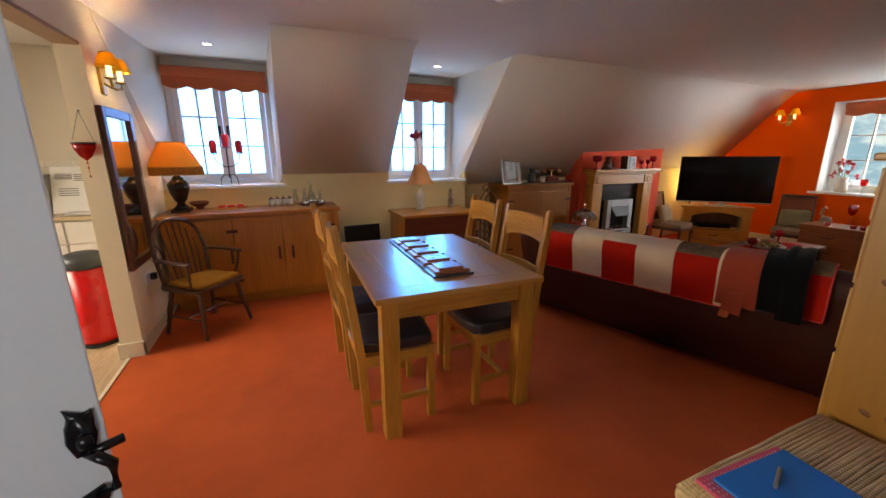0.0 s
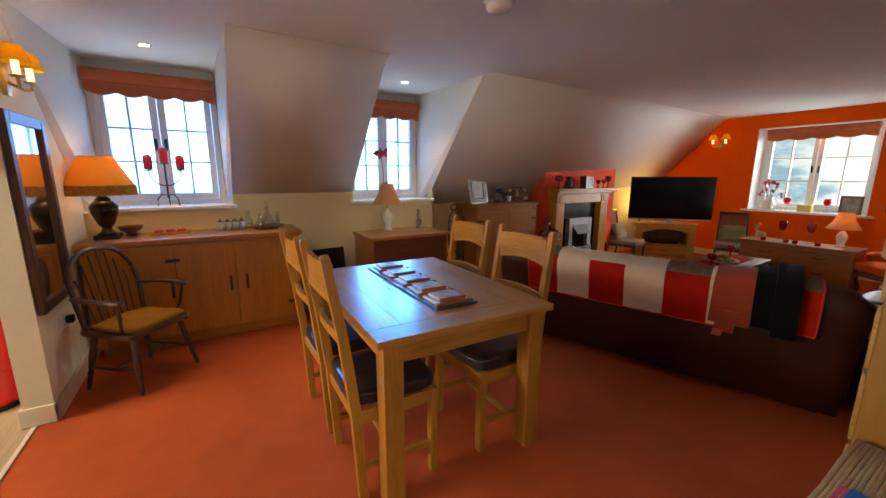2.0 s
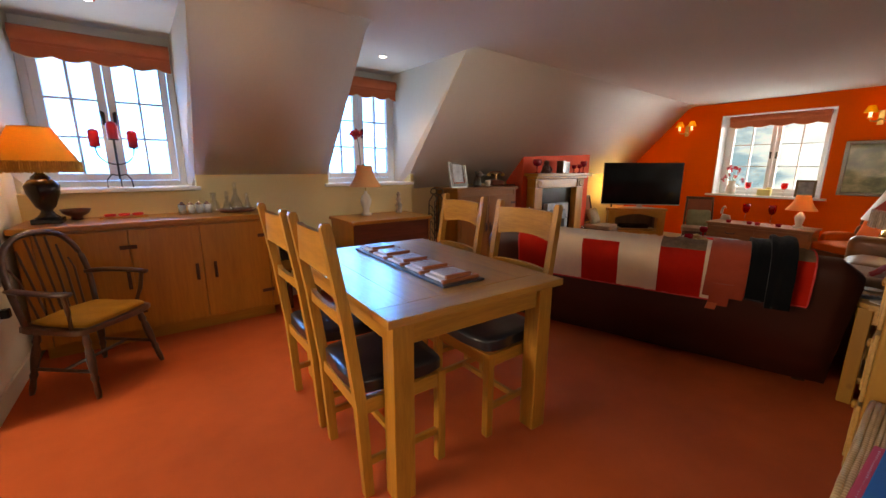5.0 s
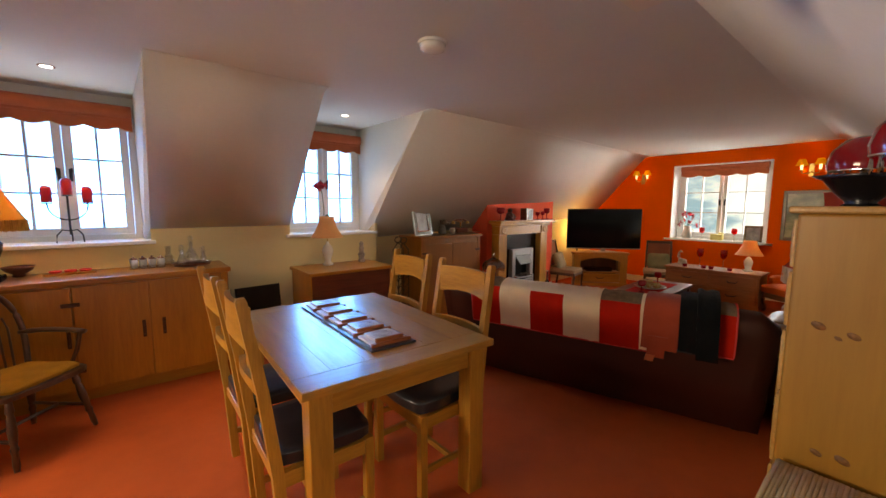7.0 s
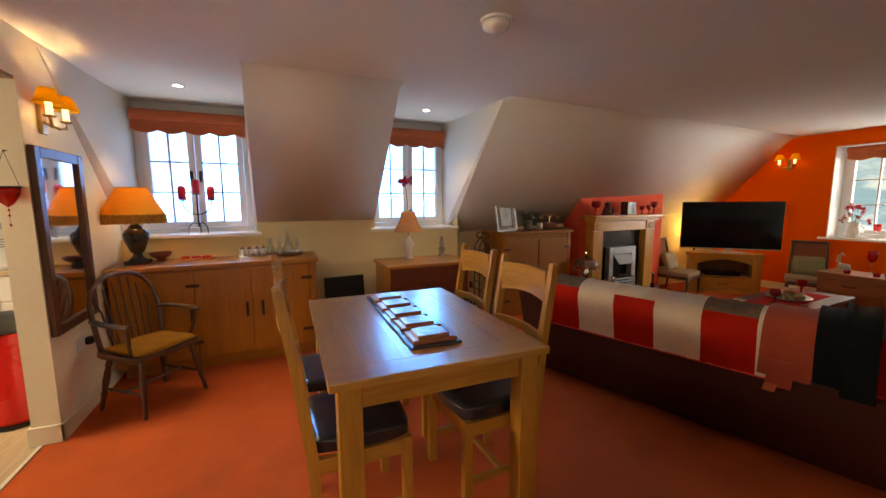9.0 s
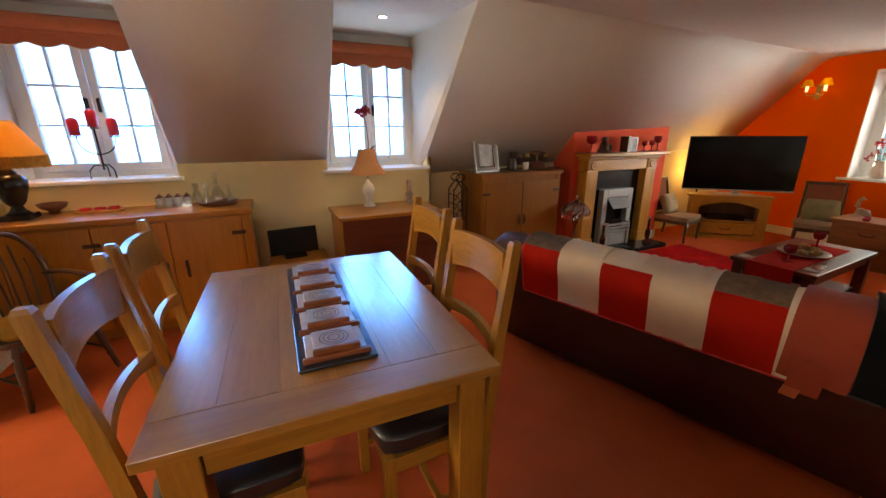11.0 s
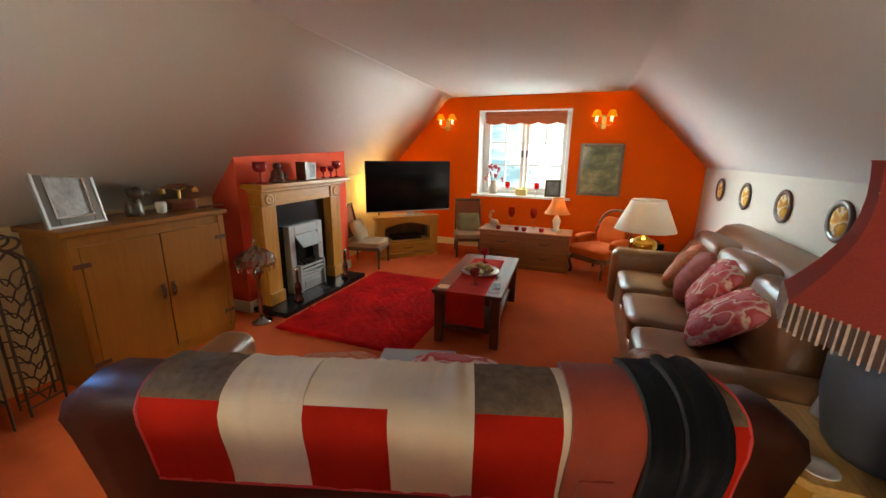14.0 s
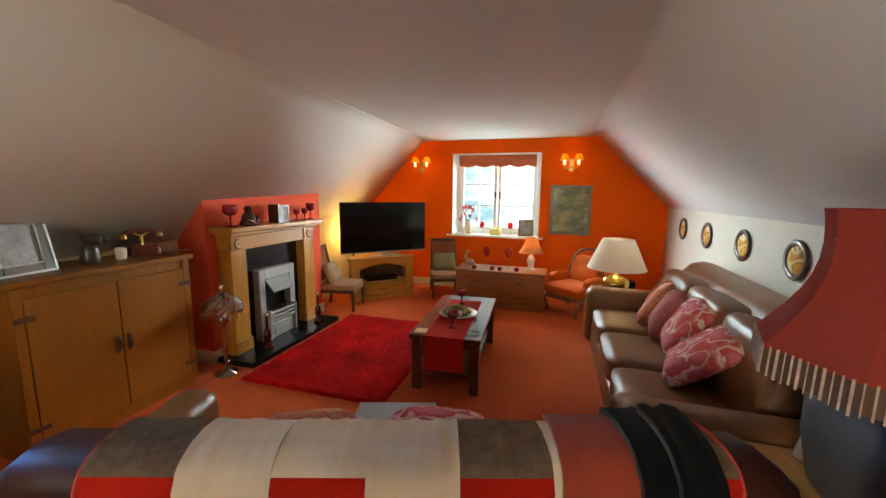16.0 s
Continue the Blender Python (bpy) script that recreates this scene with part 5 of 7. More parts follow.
for x, y in ((0.313, 4.60), (2.427, 4.61)):
    dl = thing("downlight", x, y, H, 0, "small recessed ceiling downlight, switched on", "downlight", "dormer downlights")
    part("bezel", lathe([(0.034, -0.004), (0.045, -0.003), (0.046, 0.0), (0.034, 0.0), (0.034, -0.004)], 24), CHROME, dl)
    part("lens", lathe([(0, -0.002), (0.033, -0.002), (0.033, -0.001), (0, -0.001)], 20), glow("downlight_lens", (0.9, 0.95, 1.0), 9), dl)
    lamp("downlight_beam", "SPOT", look((x, y, H - 0.02), (x, y, 0)), 26, (1.0, 0.82, 0.6), cone=100, soft=0.05)

sm = thing("smoke_alarm", 2.06, 2.68, H, 0, "round cream smoke alarm on the ceiling", "smoke alarm")
part("base", lathe([(0, -0.014), (0.082, -0.014), (0.085, -0.001), (0, -0.001)], 28), PORCELAIN, sm)
part("cover", lathe([(0, -0.055), (0.045, -0.053), (0.068, -0.042), (0.074, -0.014), (0, -0.014)], 28), PORCELAIN, sm, smooth=True)

# ---------- mirror wall ----------
mir = thing("wall_mirror", LX, 3.985, 0.62, 0, "tall wall mirror in a dark wooden frame", "mirror")
part("frame", joined(box(0.002, 0.035, -0.285, -0.225, 0, 1.08, 0.006), box(0.002, 0.035, 0.225, 0.285, 0, 1.08, 0.006), box(0.002, 0.034, -0.225, 0.225, 0, 0.06, 0.006), box(0.002, 0.034, -0.225, 0.225, 1.02, 1.08, 0.006)), DARK_WOOD, mir)
part("glass", box(0.008, 0.016, -0.225, 0.225, 0.06, 1.02), MIRROR, mir, "silvered mirror glass")

hk = thing("hanging_heart", LX - 0.07, 3.66, 1.66, 0, "red glass heart tealight holder hung on wire", "ornament")
part("wire", joined(tube([(0, 0, 0), (-0.055, -0.02, -0.19)], 0.0015, 5), tube([(0, 0, 0), (0.055, -0.02, -0.19)], 0.0015, 5), tube([(0, 0.028, 0.0), (0, 0, 0)], 0.003, 5)), IRON, hk)
part("rim", moved(lathe([(0.052, 0), (0.06, 0), (0.06, 0.008), (0.052, 0.008), (0.052, 0)], 20), Matrix.Translation((0, -0.02, -0.195))), IRON, hk)
part("bowl", moved(shell([(0.004, -0.10), (0.03, -0.075), (0.052, -0.03), (0.055, 0.0)], 0.004, 20), Matrix.Translation((0, -0.02, -0.195))), RED_GLASS, hk, "ruby red glass bowl", smooth=True)
part("drop", joined(tube([(0, -0.02, -0.295), (0, -0.02, -0.40)], 0.001, 4), *[moved(lathe([(0, -0.008), (0.007, 0), (0, 0.008)], 8), Matrix.Translation((0, -0.02, z))) for z in (-0.31, -0.34, -0.39)]), RED_GLASS, hk)

so = thing("wall_socket", LX, 4.05, 0.43, 0, "white wall socket with a black plug", "socket")
part("plate", box(0.001, 0.010, -0.07, 0.07, 0, 0.085, 0.003), WHITE, so)
part("plug", box(0.010, 0.05, 0.01, 0.06, 0.02, 0.07, 0.008), BLACK, so, "black plug")

# ---------- kitchen ----------
KITCHEN_WHITE = surface("kitchen_white", (0.78, 0.76, 0.70), 0.4, vary=0.03, relief=0.04)
for i in range(4):
    x0 = -2.44 + 0.5 * i
    u = thing("kitchen_unit", x0 + 0.25, 4.98, 0, 0, "cream white kitchen base unit with a drawer", "kitchen unit", "kitchen base units")
    part("body", box(-0.247, 0.247, -0.24, 0.21, 0.12, 0.86), KITCHEN_WHITE, u)
    part("plinth", box(-0.247, 0.247, -0.20, 0.21, 0, 0.118), KITCHEN_WHITE, u)
    d = part("door", box(-0.243, 0.243, -0.262, -0.241, 0.125, 0.655, 0.004), KITCHEN_WHITE, u)
    part("knob", tube([(-0.03, -0.28, 0.60), (0.03, -0.28, 0.60)], 0.006, 6), STEEL, d)
    dr = part("drawer", box(-0.243, 0.243, -0.262, -0.241, 0.665, 0.85, 0.004), KITCHEN_WHITE, u)
    part("knob", joined(tube([(-0.03, -0.285, 0.76), (0.03, -0.285, 0.76)], 0.006, 6), tube([(0, -0.262, 0.76), (0, -0.285, 0.76)], 0.005, 6)), STEEL, dr, "steel drawer handle")
tagged(single("worktop", box(-2.45, -0.41, 4.70, 5.195, 0.861, 0.895, 0.005), wood("pale_worktop", (0.55, 0.42, 0.26), (0.68, 0.55, 0.36), 0.4), "pale wood kitchen worktop", "worktop"))
PAPER = surface("white_paper", (0.78, 0.78, 0.76), 0.8, vary=0.05, relief=0.03)
INK = surface("grey_ink", (0.22, 0.22, 0.24), 0.8, relief=0)
nb = thing("paper_notice", -0.92, 4.98, 0.896, 0, "printed white notice sheets leaning on the wall", "notice")
part("sheet", moved(box(-0.17, 0.17, -0.004, 0.004, 0, 0.42, 0.001), Matrix.Rotation(radians(-16), 4, "X")), PAPER, nb)
for x, z, w, h in ((-0.08, 0.33, 0.06, 0.05), (0.06, 0.32, 0.07, 0.06), (-0.05, 0.19, 0.07, 0.07)):
    for k in range(4):
        part("print_line", moved(box(x - w, x + w, -0.007, -0.0045, z - h / 2 + h * k / 3.5, z - h / 2 + h * k / 3.5 + 0.007), Matrix.Rotation(radians(-16), 4, "X")), INK, nb)
st = thing("paper_stack", -0.78, 4.84, 0.896, 8, "loose stack of papers on the worktop", "papers")
for k in range(4):
    part("sheet", moved(box(-0.16, 0.16, -0.07, 0.07, 0.006 * k, 0.006 * k + 0.005), Matrix.Rotation(radians(5 * k - 8), 4, "Z")), PAPER, st)
rk = thing("letter_rack", -1.3, 5.05, 0.896, 0, "grey wire letter rack with papers", "rack")
part("frame", joined(*[box(-0.2, 0.2, -0.06, 0.06, z, z + 0.006) for z in (0.0, 0.12, 0.24)], box(-0.2, -0.194, -0.06, 0.06, 0, 0.34), box(0.194, 0.2, -0.06, 0.06, 0, 0.34), box(-0.003, 0.003, -0.06, 0.06, 0, 0.34)), STEEL, rk)
part("papers", joined(box(-0.18, -0.01, -0.05, 0.05, 0.007, 0.06), box(0.01, 0.18, -0.05, 0.05, 0.127, 0.18)), PAPER, rk)
ti = thing("wall_tile_strip", -0.95, 5.199, 1.30, 0, "narrow shelf of small white tiles", "tile strip")
for k in range(6):
    part("tile", box(-0.3 + 0.1 * k, -0.204 + 0.1 * k, -0.02, -0.001, 0, 0.05, 0.003), PORCELAIN, ti)

bn = thing("pedal_bin", -0.61, 4.07, 0, 0, "red metal pedal bin with a dark grey lid", "bin")
part("body", lathe([(0, 0.03), (0.118, 0.03), (0.122, 0.05), (0.128, 0.60), (0.12, 0.605), (0, 0.605)], 36), surface("red_enamel", (0.62, 0.008, 0.008), 0.28, vary=0.05, relief=0), bn, smooth=True)
part("base_ring", lathe([(0, 0), (0.122, 0), (0.124, 0.03), (0, 0.03)], 36), BLACK, bn)
part("lid", lathe([(0.0, 0.606), (0.135, 0.606), (0.137, 0.66), (0.125, 0.695), (0.08, 0.712), (0, 0.718)], 36), surface("grey_plastic", (0.05, 0.055, 0.06), 0.45, relief=0.05), bn, "dark grey plastic lid", smooth=True)

# ---------- on the sideboard and the first sill ----------
cd = thing("candelabra", 0.305, 5.07, 1.105, 0, "wrought iron candelabra with three red candles", "candelabra")
part("stem", tube([(0, 0, 0.06), (0, 0, 0.36)], 0.007, 8), IRON, cd)
for a in (90, 210, 330):
    c, s = math.cos(radians(a)), math.sin(radians(a))
    part("foot", tube([(0, 0, 0.09), (0.05 * c, 0.05 * s, 0.10), (0.085 * c, 0.085 * s, 0.06), (0.09 * c, 0.09 * s, 0.0)], 0.005, 6), IRON, cd)
part("arms", tube([(-0.115, 0, 0.30)] + [(0.115 * math.cos(radians(180 + 18 * i)), 0, 0.29 + 0.115 * math.sin(radians(180 + 18 * i))) for i in range(0, 11)] + [(0.115, 0, 0.30)], 0.005, 8), IRON, cd)
CANDLE = surface("red_wax", (0.62, 0.010, 0.022), 0.4, vary=0.08, relief=0.03)
for x, z in ((-0.115, 0.30), (0, 0.36), (0.115, 0.30)):
    part("drip_pan", moved(lathe([(0, 0), (0.03, 0), (0.036, 0.008), (0.01, 0.01), (0, 0.01)], 18), Matrix.Translation((x, 0, z))), IRON, cd)
    cn = part("candle", moved(lathe([(0, 0), (0.033, 0), (0.034, 0.105), (0.026, 0.122), (0.008, 0.130), (0, 0.131)], 18), Matrix.Translation((x, 0, z + 0.011))), CANDLE, cd, "red pillar candle", smooth=True)
    part("wick", tube([(x, 0, z + 0.135), (x + 0.002, 0, z + 0.155)], 0.0015, 5), BLACK, cn)

single("wooden_bowl", shell([(0.02, 0.0), (0.035, 0.004), (0.03, 0.02), (0.07, 0.045), (0.085, 0.075)], 0.005, 24), MAHOGANY, "small dark wooden footed bowl on the sideboard", "bowl", at=(0.045, 4.82, 0.893, 0), smooth=True)
tr = thing("tealight_tray", 0.31, 4.78, 0.893, 4, "wooden tray with three red tealights", "tray")
part("tray", box(-0.14, 0.14, -0.05, 0.05, 0, 0.014, 0.004), PINE_X, tr)
for x in (-0.08, 0, 0.08):
    part("tealight", moved(lathe([(0, 0), (0.032, 0), (0.036, 0.018), (0.028, 0.018), (0.026, 0.011), (0, 0.011)], 18), Matrix.Translation((x, 0, 0.012))), CANDLE, tr, "red tealight", smooth=True)
gb = thing("glass_caddy", 0.76, 4.78, 0.893, 2, "caddy of eight clear glasses with red tops", "caddy")
part("rack", joined(box(-0.115, 0.115, -0.06, 0.06, 0.0, 0.006, 0.002), box(-0.115, 0.115, -0.062, -0.058, 0.0, 0.03), box(-0.115, 0.115, 0.058, 0.062, 0.0, 0.03)), GLASS, gb)
for i in range(4):
    for j in range(2):
        x, y = -0.087 + 0.058 * i, -0.028 + 0.056 * j
        g = part("glass", moved(shell([(0.018, 0.007), (0.022, 0.01), (0.027, 0.075)], 0.003, 16), Matrix.Translation((x, y, 0))), FROSTED, gb, smooth=True)
        part("stopper", moved(lathe([(0, 0.07), (0.02, 0.07), (0.021, 0.08), (0.008, 0.086), (0.006, 0.096), (0, 0.098)], 14), Matrix.Translation((x, y, 0))), MAHOGANY, g, "dark red stopper", smooth=True)
dt = thing("decanter_tray", 1.06, 4.75, 0.893, 3, "round dark red tray with clear decanters", "tray")
part("tray", shell([(0.02, 0.0), (0.13, 0.003), (0.145, 0.025)], 0.006, 32), MAHOGANY, dt, smooth=True)
for x, y, k in ((0.0, 0.02, 1.0), (-0.075, -0.03, 0.7), (0.08, -0.02, 0.6)):
    dc = part("decanter", moved(shell([(0.02, 0.01), (0.058 * k, 0.014), (0.062 * k, 0.04 * k), (0.03 * k, 0.11 * k + 0.01), (0.014, 0.14 * k + 0.01), (0.02, 0.18 * k + 0.01)], 0.004, 20), Matrix.Translation((x, y, 0))), GLASS, dt, "clear glass decanter", smooth=True)
    part("stopper", moved(lathe([(0, 0.165 * k), (0.012, 0.17 * k), (0.02, 0.205 * k), (0.012, 0.225 * k), (0, 0.228 * k)], 14), Matrix.Translation((x, y, 0.02))), GLASS, dc, smooth=True)
single("carafe", shell([(0.01, 0.0), (0.04, 0.003), (0.045, 0.05), (0.02, 0.10), (0.025, 0.16)], 0.004, 20), GLASS, "clear glass carafe at the back of the sideboard", "carafe", at=(0.905, 4.86, 0.893, 0), smooth=True)

# ---------- between sideboard and chest ----------
bs = thing("small_stand", 1.58, 4.70, 0, 0, "low dark wooden stand by the wall", "stand")
part("top", box(-0.22, 0.26, -0.16, 0.20, 0.36, 0.385, 0.005), PINE_X, bs)
for x in (-0.19, 0.23):
    for y in (-0.13, 0.17):
        part("leg", box(x - 0.02, x + 0.02, y - 0.02, y + 0.02, 0, 0.36, 0.003), DARK_WOOD, bs)
bx = thing("black_monitor", 1.575, 4.74, 0.386, 6, "small flat black monitor standing on a stand", "monitor")
part("panel", moved(box(-0.20, 0.20, -0.015, 0.02, 0.03, 0.255, 0.006), Matrix.Rotation(radians(-8), 4, "X")), BLACK, bx)
part("foot", box(-0.09, 0.09, -0.05, 0.06, 0, 0.03, 0.005), BLACK, bx)

# figurine and orchid
single("figurine", lathe([(0, 0), (0.035, 0), (0.038, 0.01), (0.03, 0.05), (0.04, 0.085), (0.022, 0.12), (0.03, 0.15), (0.02, 0.18), (0.024, 0.205), (0.01, 0.228), (0, 0.23)], 18), [surface("figure_glaze", (0.42, 0.32, 0.25), 0.35, vary=0.6, big=14, fine=50, relief=0)], "small glazed figurine on the low chest", "figurine", at=(2.655, 4.76, 0.777, 0), smooth=True)
PETAL = surface("red_petal", (0.62, 0.03, 0.05), 0.6, vary=0.2, big=20, relief=0)
LEAF = surface("green_leaf", (0.05, 0.13, 0.03), 0.45, vary=0.25, big=14, relief=0.1)


def petal_flower(at, r, turn, rnd):
    """Five cupped petals."""
    bm = bmesh.new()
    for k in range(5):
        a = turn + k * 2 * math.pi / 5
        c = bm.verts.new(at)
        ring = []
        for j, (u, w, z) in enumerate(((0.45, -0.32, 0.10), (0.95, -0.28, 0.28), (1.05, 0.0, 0.22), (0.95, 0.28, 0.28), (0.45, 0.32, 0.10))):
            x, y = u * r, w * r
            p = Vector((x * math.cos(a) - y * math.sin(a), x * math.sin(a) + y * math.cos(a), z * r * 1.4))
            p = Euler((radians(75) + rnd.uniform(-0.4, 0.4), rnd.uniform(-0.4, 0.4), rnd.uniform(-1.2, 1.2))).to_matrix() @ p
            ring.append(bm.verts.new(Vector(at) + p))
        for u, v in zip(ring, ring[1:]):
            bm.faces.new((c, u, v))
    bmesh.ops.solidify(bm, geom=bm.faces[:], thickness=0.0015)
    return bm


def leaf_blade(base, tip, width):
    b, t = Vector(base), Vector(tip)
    side = (t - b).cross(Vector((0, 0, 1))).normalized() * width
    bm = bmesh.new()
    pts = []
    for i in range(7):
        u = i / 6
        p = b.lerp(t, u) + Vector((0, 0, 0.25 * (t - b).length * math.sin(math.pi * u)))
        w = math.sin(math.pi * min(1, u * 0.9 + 0.08)) ** 0.7
        pts.append((bm.verts.new(p - side * w), bm.verts.new(p - Vector((0, 0, 0.15 * width))), bm.verts.new(p + side * w)))
    for p, q in zip(pts, pts[1:]):
        bm.faces.new((p[0], p[1], q[1], q[0])), bm.faces.new((p[1], p[2], q[2], q[1]))
    bmesh.ops.solidify(bm, geom=bm.faces[:], thickness=0.002)
    return bm


orc = thing("potted_orchid", 2.36, 5.09, 1.105, 0, "red flowering orchid in a blue pot on the sill", "plant")
part("pot", shell([(0.03, 0), (0.045, 0.003), (0.058, 0.09)], 0.005, 22), surface("blue_glaze", (0.03, 0.08, 0.25), 0.25, relief=0), orc, smooth=True)
part("soil", lathe([(0, 0.07), (0.05, 0.07), (0.05, 0.078), (0, 0.082)], 18), surface("bark", (0.06, 0.035, 0.02), 0.95, relief=0.5), orc)
for tip in ((0.20, -0.06, 0.02), (-0.14, -0.05, 0.06), (0.10, 0.05, 0.14), (-0.10, 0.04, 0.12)):
    part("leaf", leaf_blade((0, 0, 0.08), (tip[0], tip[1], 0.06 + tip[2]), 0.022), LEAF, orc, smooth=True)
part("stem", tube([(0, 0, 0.07), (0.01, 0, 0.25), (-0.005, 0, 0.42), (-0.025, -0.01, 0.50)], 0.004, 6), LEAF, orc)
rnd = random.Random(11)
for k in range(7):
    p = (-0.02 + rnd.uniform(-0.065, 0.065), rnd.uniform(-0.03, 0.03), 0.50 + rnd.uniform(-0.025, 0.035))
    part("flower", petal_flower(p, 0.034, rnd.random() * 6, rnd), PETAL, orc)

# ---------- throw and clothes over the sofa's back ----------
SOFA = pose(3.154, 2.35, 0, 0, 0, 107.5)
BACK_PATH = [(y, z - 0.063) for y, z in [(0.055, 0.42), (0.072, 0.56), (0.090, 0.68), (0.106, 0.76), (0.104, 0.81), (0.078, 0.848), (0.03, 0.868), (-0.03, 0.872), (-0.09, 0.862), (-0.145, 0.83), (-0.175, 0.77)]]


def on_back(s, lift=0.010):
    """A point of the sofa back's outline, s metres from its lower outer end."""
    for (y0, z0), (y1, z1) in zip(BACK_PATH, BACK_PATH[1:]):
        d = math.hypot(y1 - y0, z1 - z0)
        if s <= d:
            u = s / d
            ny, nz = (z1 - z0) / d, -(y1 - y0) / d
            return y0 + (y1 - y0) * u + ny * lift, z0 + (z1 - z0) * u + nz * lift
        s -= d
    return BACK_PATH[-1]


def drape(x0, x1, s0, s1, lift, th=0.006, skew=0.0, folds=0.004, nx=14, ns=22, seed=0.0):
    """A piece of cloth lying over the sofa's back between two lengths of its outline."""
    bm = bmesh.new()
    lay = []
    for k in (0, 1):
        g = []
        for i in range(nx + 1):
            row = []
            for j in range(ns + 1):
                s = s0 + (s1 - s0) * j / ns
                x = x0 + (x1 - x0) * i / nx + skew * (1 - j / ns)
                w = folds * (noise.noise(Vector((x * 16 + seed, s * 2.5, seed))) + 0.6 * noise.noise(Vector((x * 40 + seed, s * 5, 3))))
                y, z = on_back(s, lift + k * th + abs(w) * 1.6)
                row.append(bm.verts.new((x, y, z)))
            g.append(row)
        lay.append(g)
    a, b = lay
    for i in range(nx):
        for j in range(ns):
            bm.faces.new((b[i][j], b[i + 1][j], b[i + 1][j + 1], b[i][j + 1]))
            bm.faces.new((a[i][j + 1], a[i + 1][j + 1], a[i + 1][j], a[i][j]))
    for i in range(nx):
        bm.faces.new((a[i][0], a[i + 1][0], b[i + 1][0], b[i][0]))
        bm.faces.new((b[i][ns], b[i + 1][ns], a[i + 1][ns], a[i][ns]))
    for j in range(ns):
        bm.faces.new((b[0][j], b[0][j + 1], a[0][j + 1], a[0][j]))
        bm.faces.new((a[nx][j], a[nx][j + 1], b[nx][j + 1], b[nx][j]))
    for row in (b[0], b[nx], [c[0] for c in b], [c[ns] for c in b]):
        for p, q in zip(row, row[1:]):
            bm.edges.get((p, q)).smooth = False
    return bm


throw = new("patchwork_throw")
throw.matrix_world = SOFA
tagged(throw, "patchwork throw of red, cream and taupe squares over the sofa back", "throw")
cols = [0.83, 0.585, 0.34, 0.095, -0.15, -0.395, -0.45, -0.885]
tops = [TAUPE_CLOTH, CREAM_CLOTH, CREAM_CLOTH, CREAM_CLOTH, TAUPE_CLOTH, CREAM_CLOTH, TAUPE_CLOTH]
lows = [RED_CLOTH, CREAM_CLOTH, RED_CLOTH, CREAM_CLOTH, RED_CLOTH, CREAM_CLOTH, RED_CLOTH]
S_LOW, S_MID, S_TOP = 0.115, 0.42, 0.66
S_END = 0.165
for k in range(7):
    part("patch", drape(cols[k], cols[k + 1], S_MID, S_TOP, 0.006, folds=0.007, nx=24, ns=26, seed=k * 3.1), tops[k], throw, smooth=True)
    part("patch", drape(cols[k], cols[k + 1], S_END if k == 6 else S_LOW, S_MID, 0.006, folds=0.005, nx=20, ns=10, seed=k * 3.1), lows[k], throw, smooth=True)
PIPING = surface("coral_piping", (0.62, 0.07, 0.07), 0.8, relief=0.1)
edge = [(cols[0] + 0.003, *on_back(S_TOP - (S_TOP - S_LOW) * i / 24, 0.012)) for i in range(25)]
edge += [(cols[0] + (cols[6] - cols[0]) * i / 16, *on_back(S_LOW, 0.012)) for i in range(1, 17)]
edge += [(cols[6] + (cols[7] - cols[6]) * i / 8, *on_back(S_END, 0.012)) for i in range(1, 9)]
edge += [(cols[-1] - 0.003, *on_back(S_END + (S_TOP - S_END) * i / 24, 0.012)) for i in range(1, 25)]
part("piping", tube(edge, 0.006, 6), PIPING, throw, "coral piped edge")

jumper = new("rust_cardigan")
jumper.matrix_world = SOFA
tagged(jumper, "rust red knitted cardigan hung over the sofa back", "cardigan")
part("body", drape(-0.425, -0.625, 0.15, 0.64, 0.016, 0.014, 0.02, 0.005, nx=20, seed=7.7), RUST_CLOTH, jumper, smooth=True)
part("sleeve", drape(-0.450, -0.55, 0.095, 0.24, 0.022, 0.014, 0.012, 0.004, nx=8, ns=8, seed=1.3), RUST_CLOTH, jumper, smooth=True)
part("cuff", drape(-0.440, -0.490, 0.065, 0.11, 0.022, 0.015, 0.010, 0.003, nx=8, ns=4, seed=1.3), TERRACOTTA_CLOTH, jumper, "ribbed paler cuff", smooth=True)
coat = new("black_jumper")
coat.matrix_world = SOFA
tagged(coat, "black knitted jumper hung over the sofa back", "jumper")
part("body", drape(-0.605, -0.745, 0.175, 0.63, 0.034, 0.020, -0.005, 0.007, nx=18, seed=2.2), BLACK_CLOTH, coat, smooth=True)
part("sleeve", drape(-0.690, -0.800, 0.150, 0.58, 0.048, 0.026, -0.012, 0.010, nx=14, seed=5.2), BLACK_CLOTH, coat, smooth=True)
part("hem", drape(-0.607, -0.685, 0.170, 0.180, 0.036, 0.022, -0.004, 0.003, nx=8, ns=3, seed=2.2), surface("grey_hem", (0.05, 0.05, 0.055), 0.9, relief=0.3), coat, "grey hem edging")

# ---------- cushions ----------


def print_cloth(name, c1, c2, c3, scale):
    m, n, l, b = nodes_of(name)
    f = noise_tex(n, l, coords(n, l), scale, 2, 0.4)
    l.new(ramp(n, l, f, [(0.38, c1), (0.46, c2), (0.505, c3), (0.525, c3), (0.55, c1), (0.64, c2)]), b.inputs["Base Color"])
    b.inputs["Roughness"].default_value = 0.85
    bump(n, l, b, noise_tex(n, l, coords(n, l), 260, 2), 0.4, 0.002)
    return m


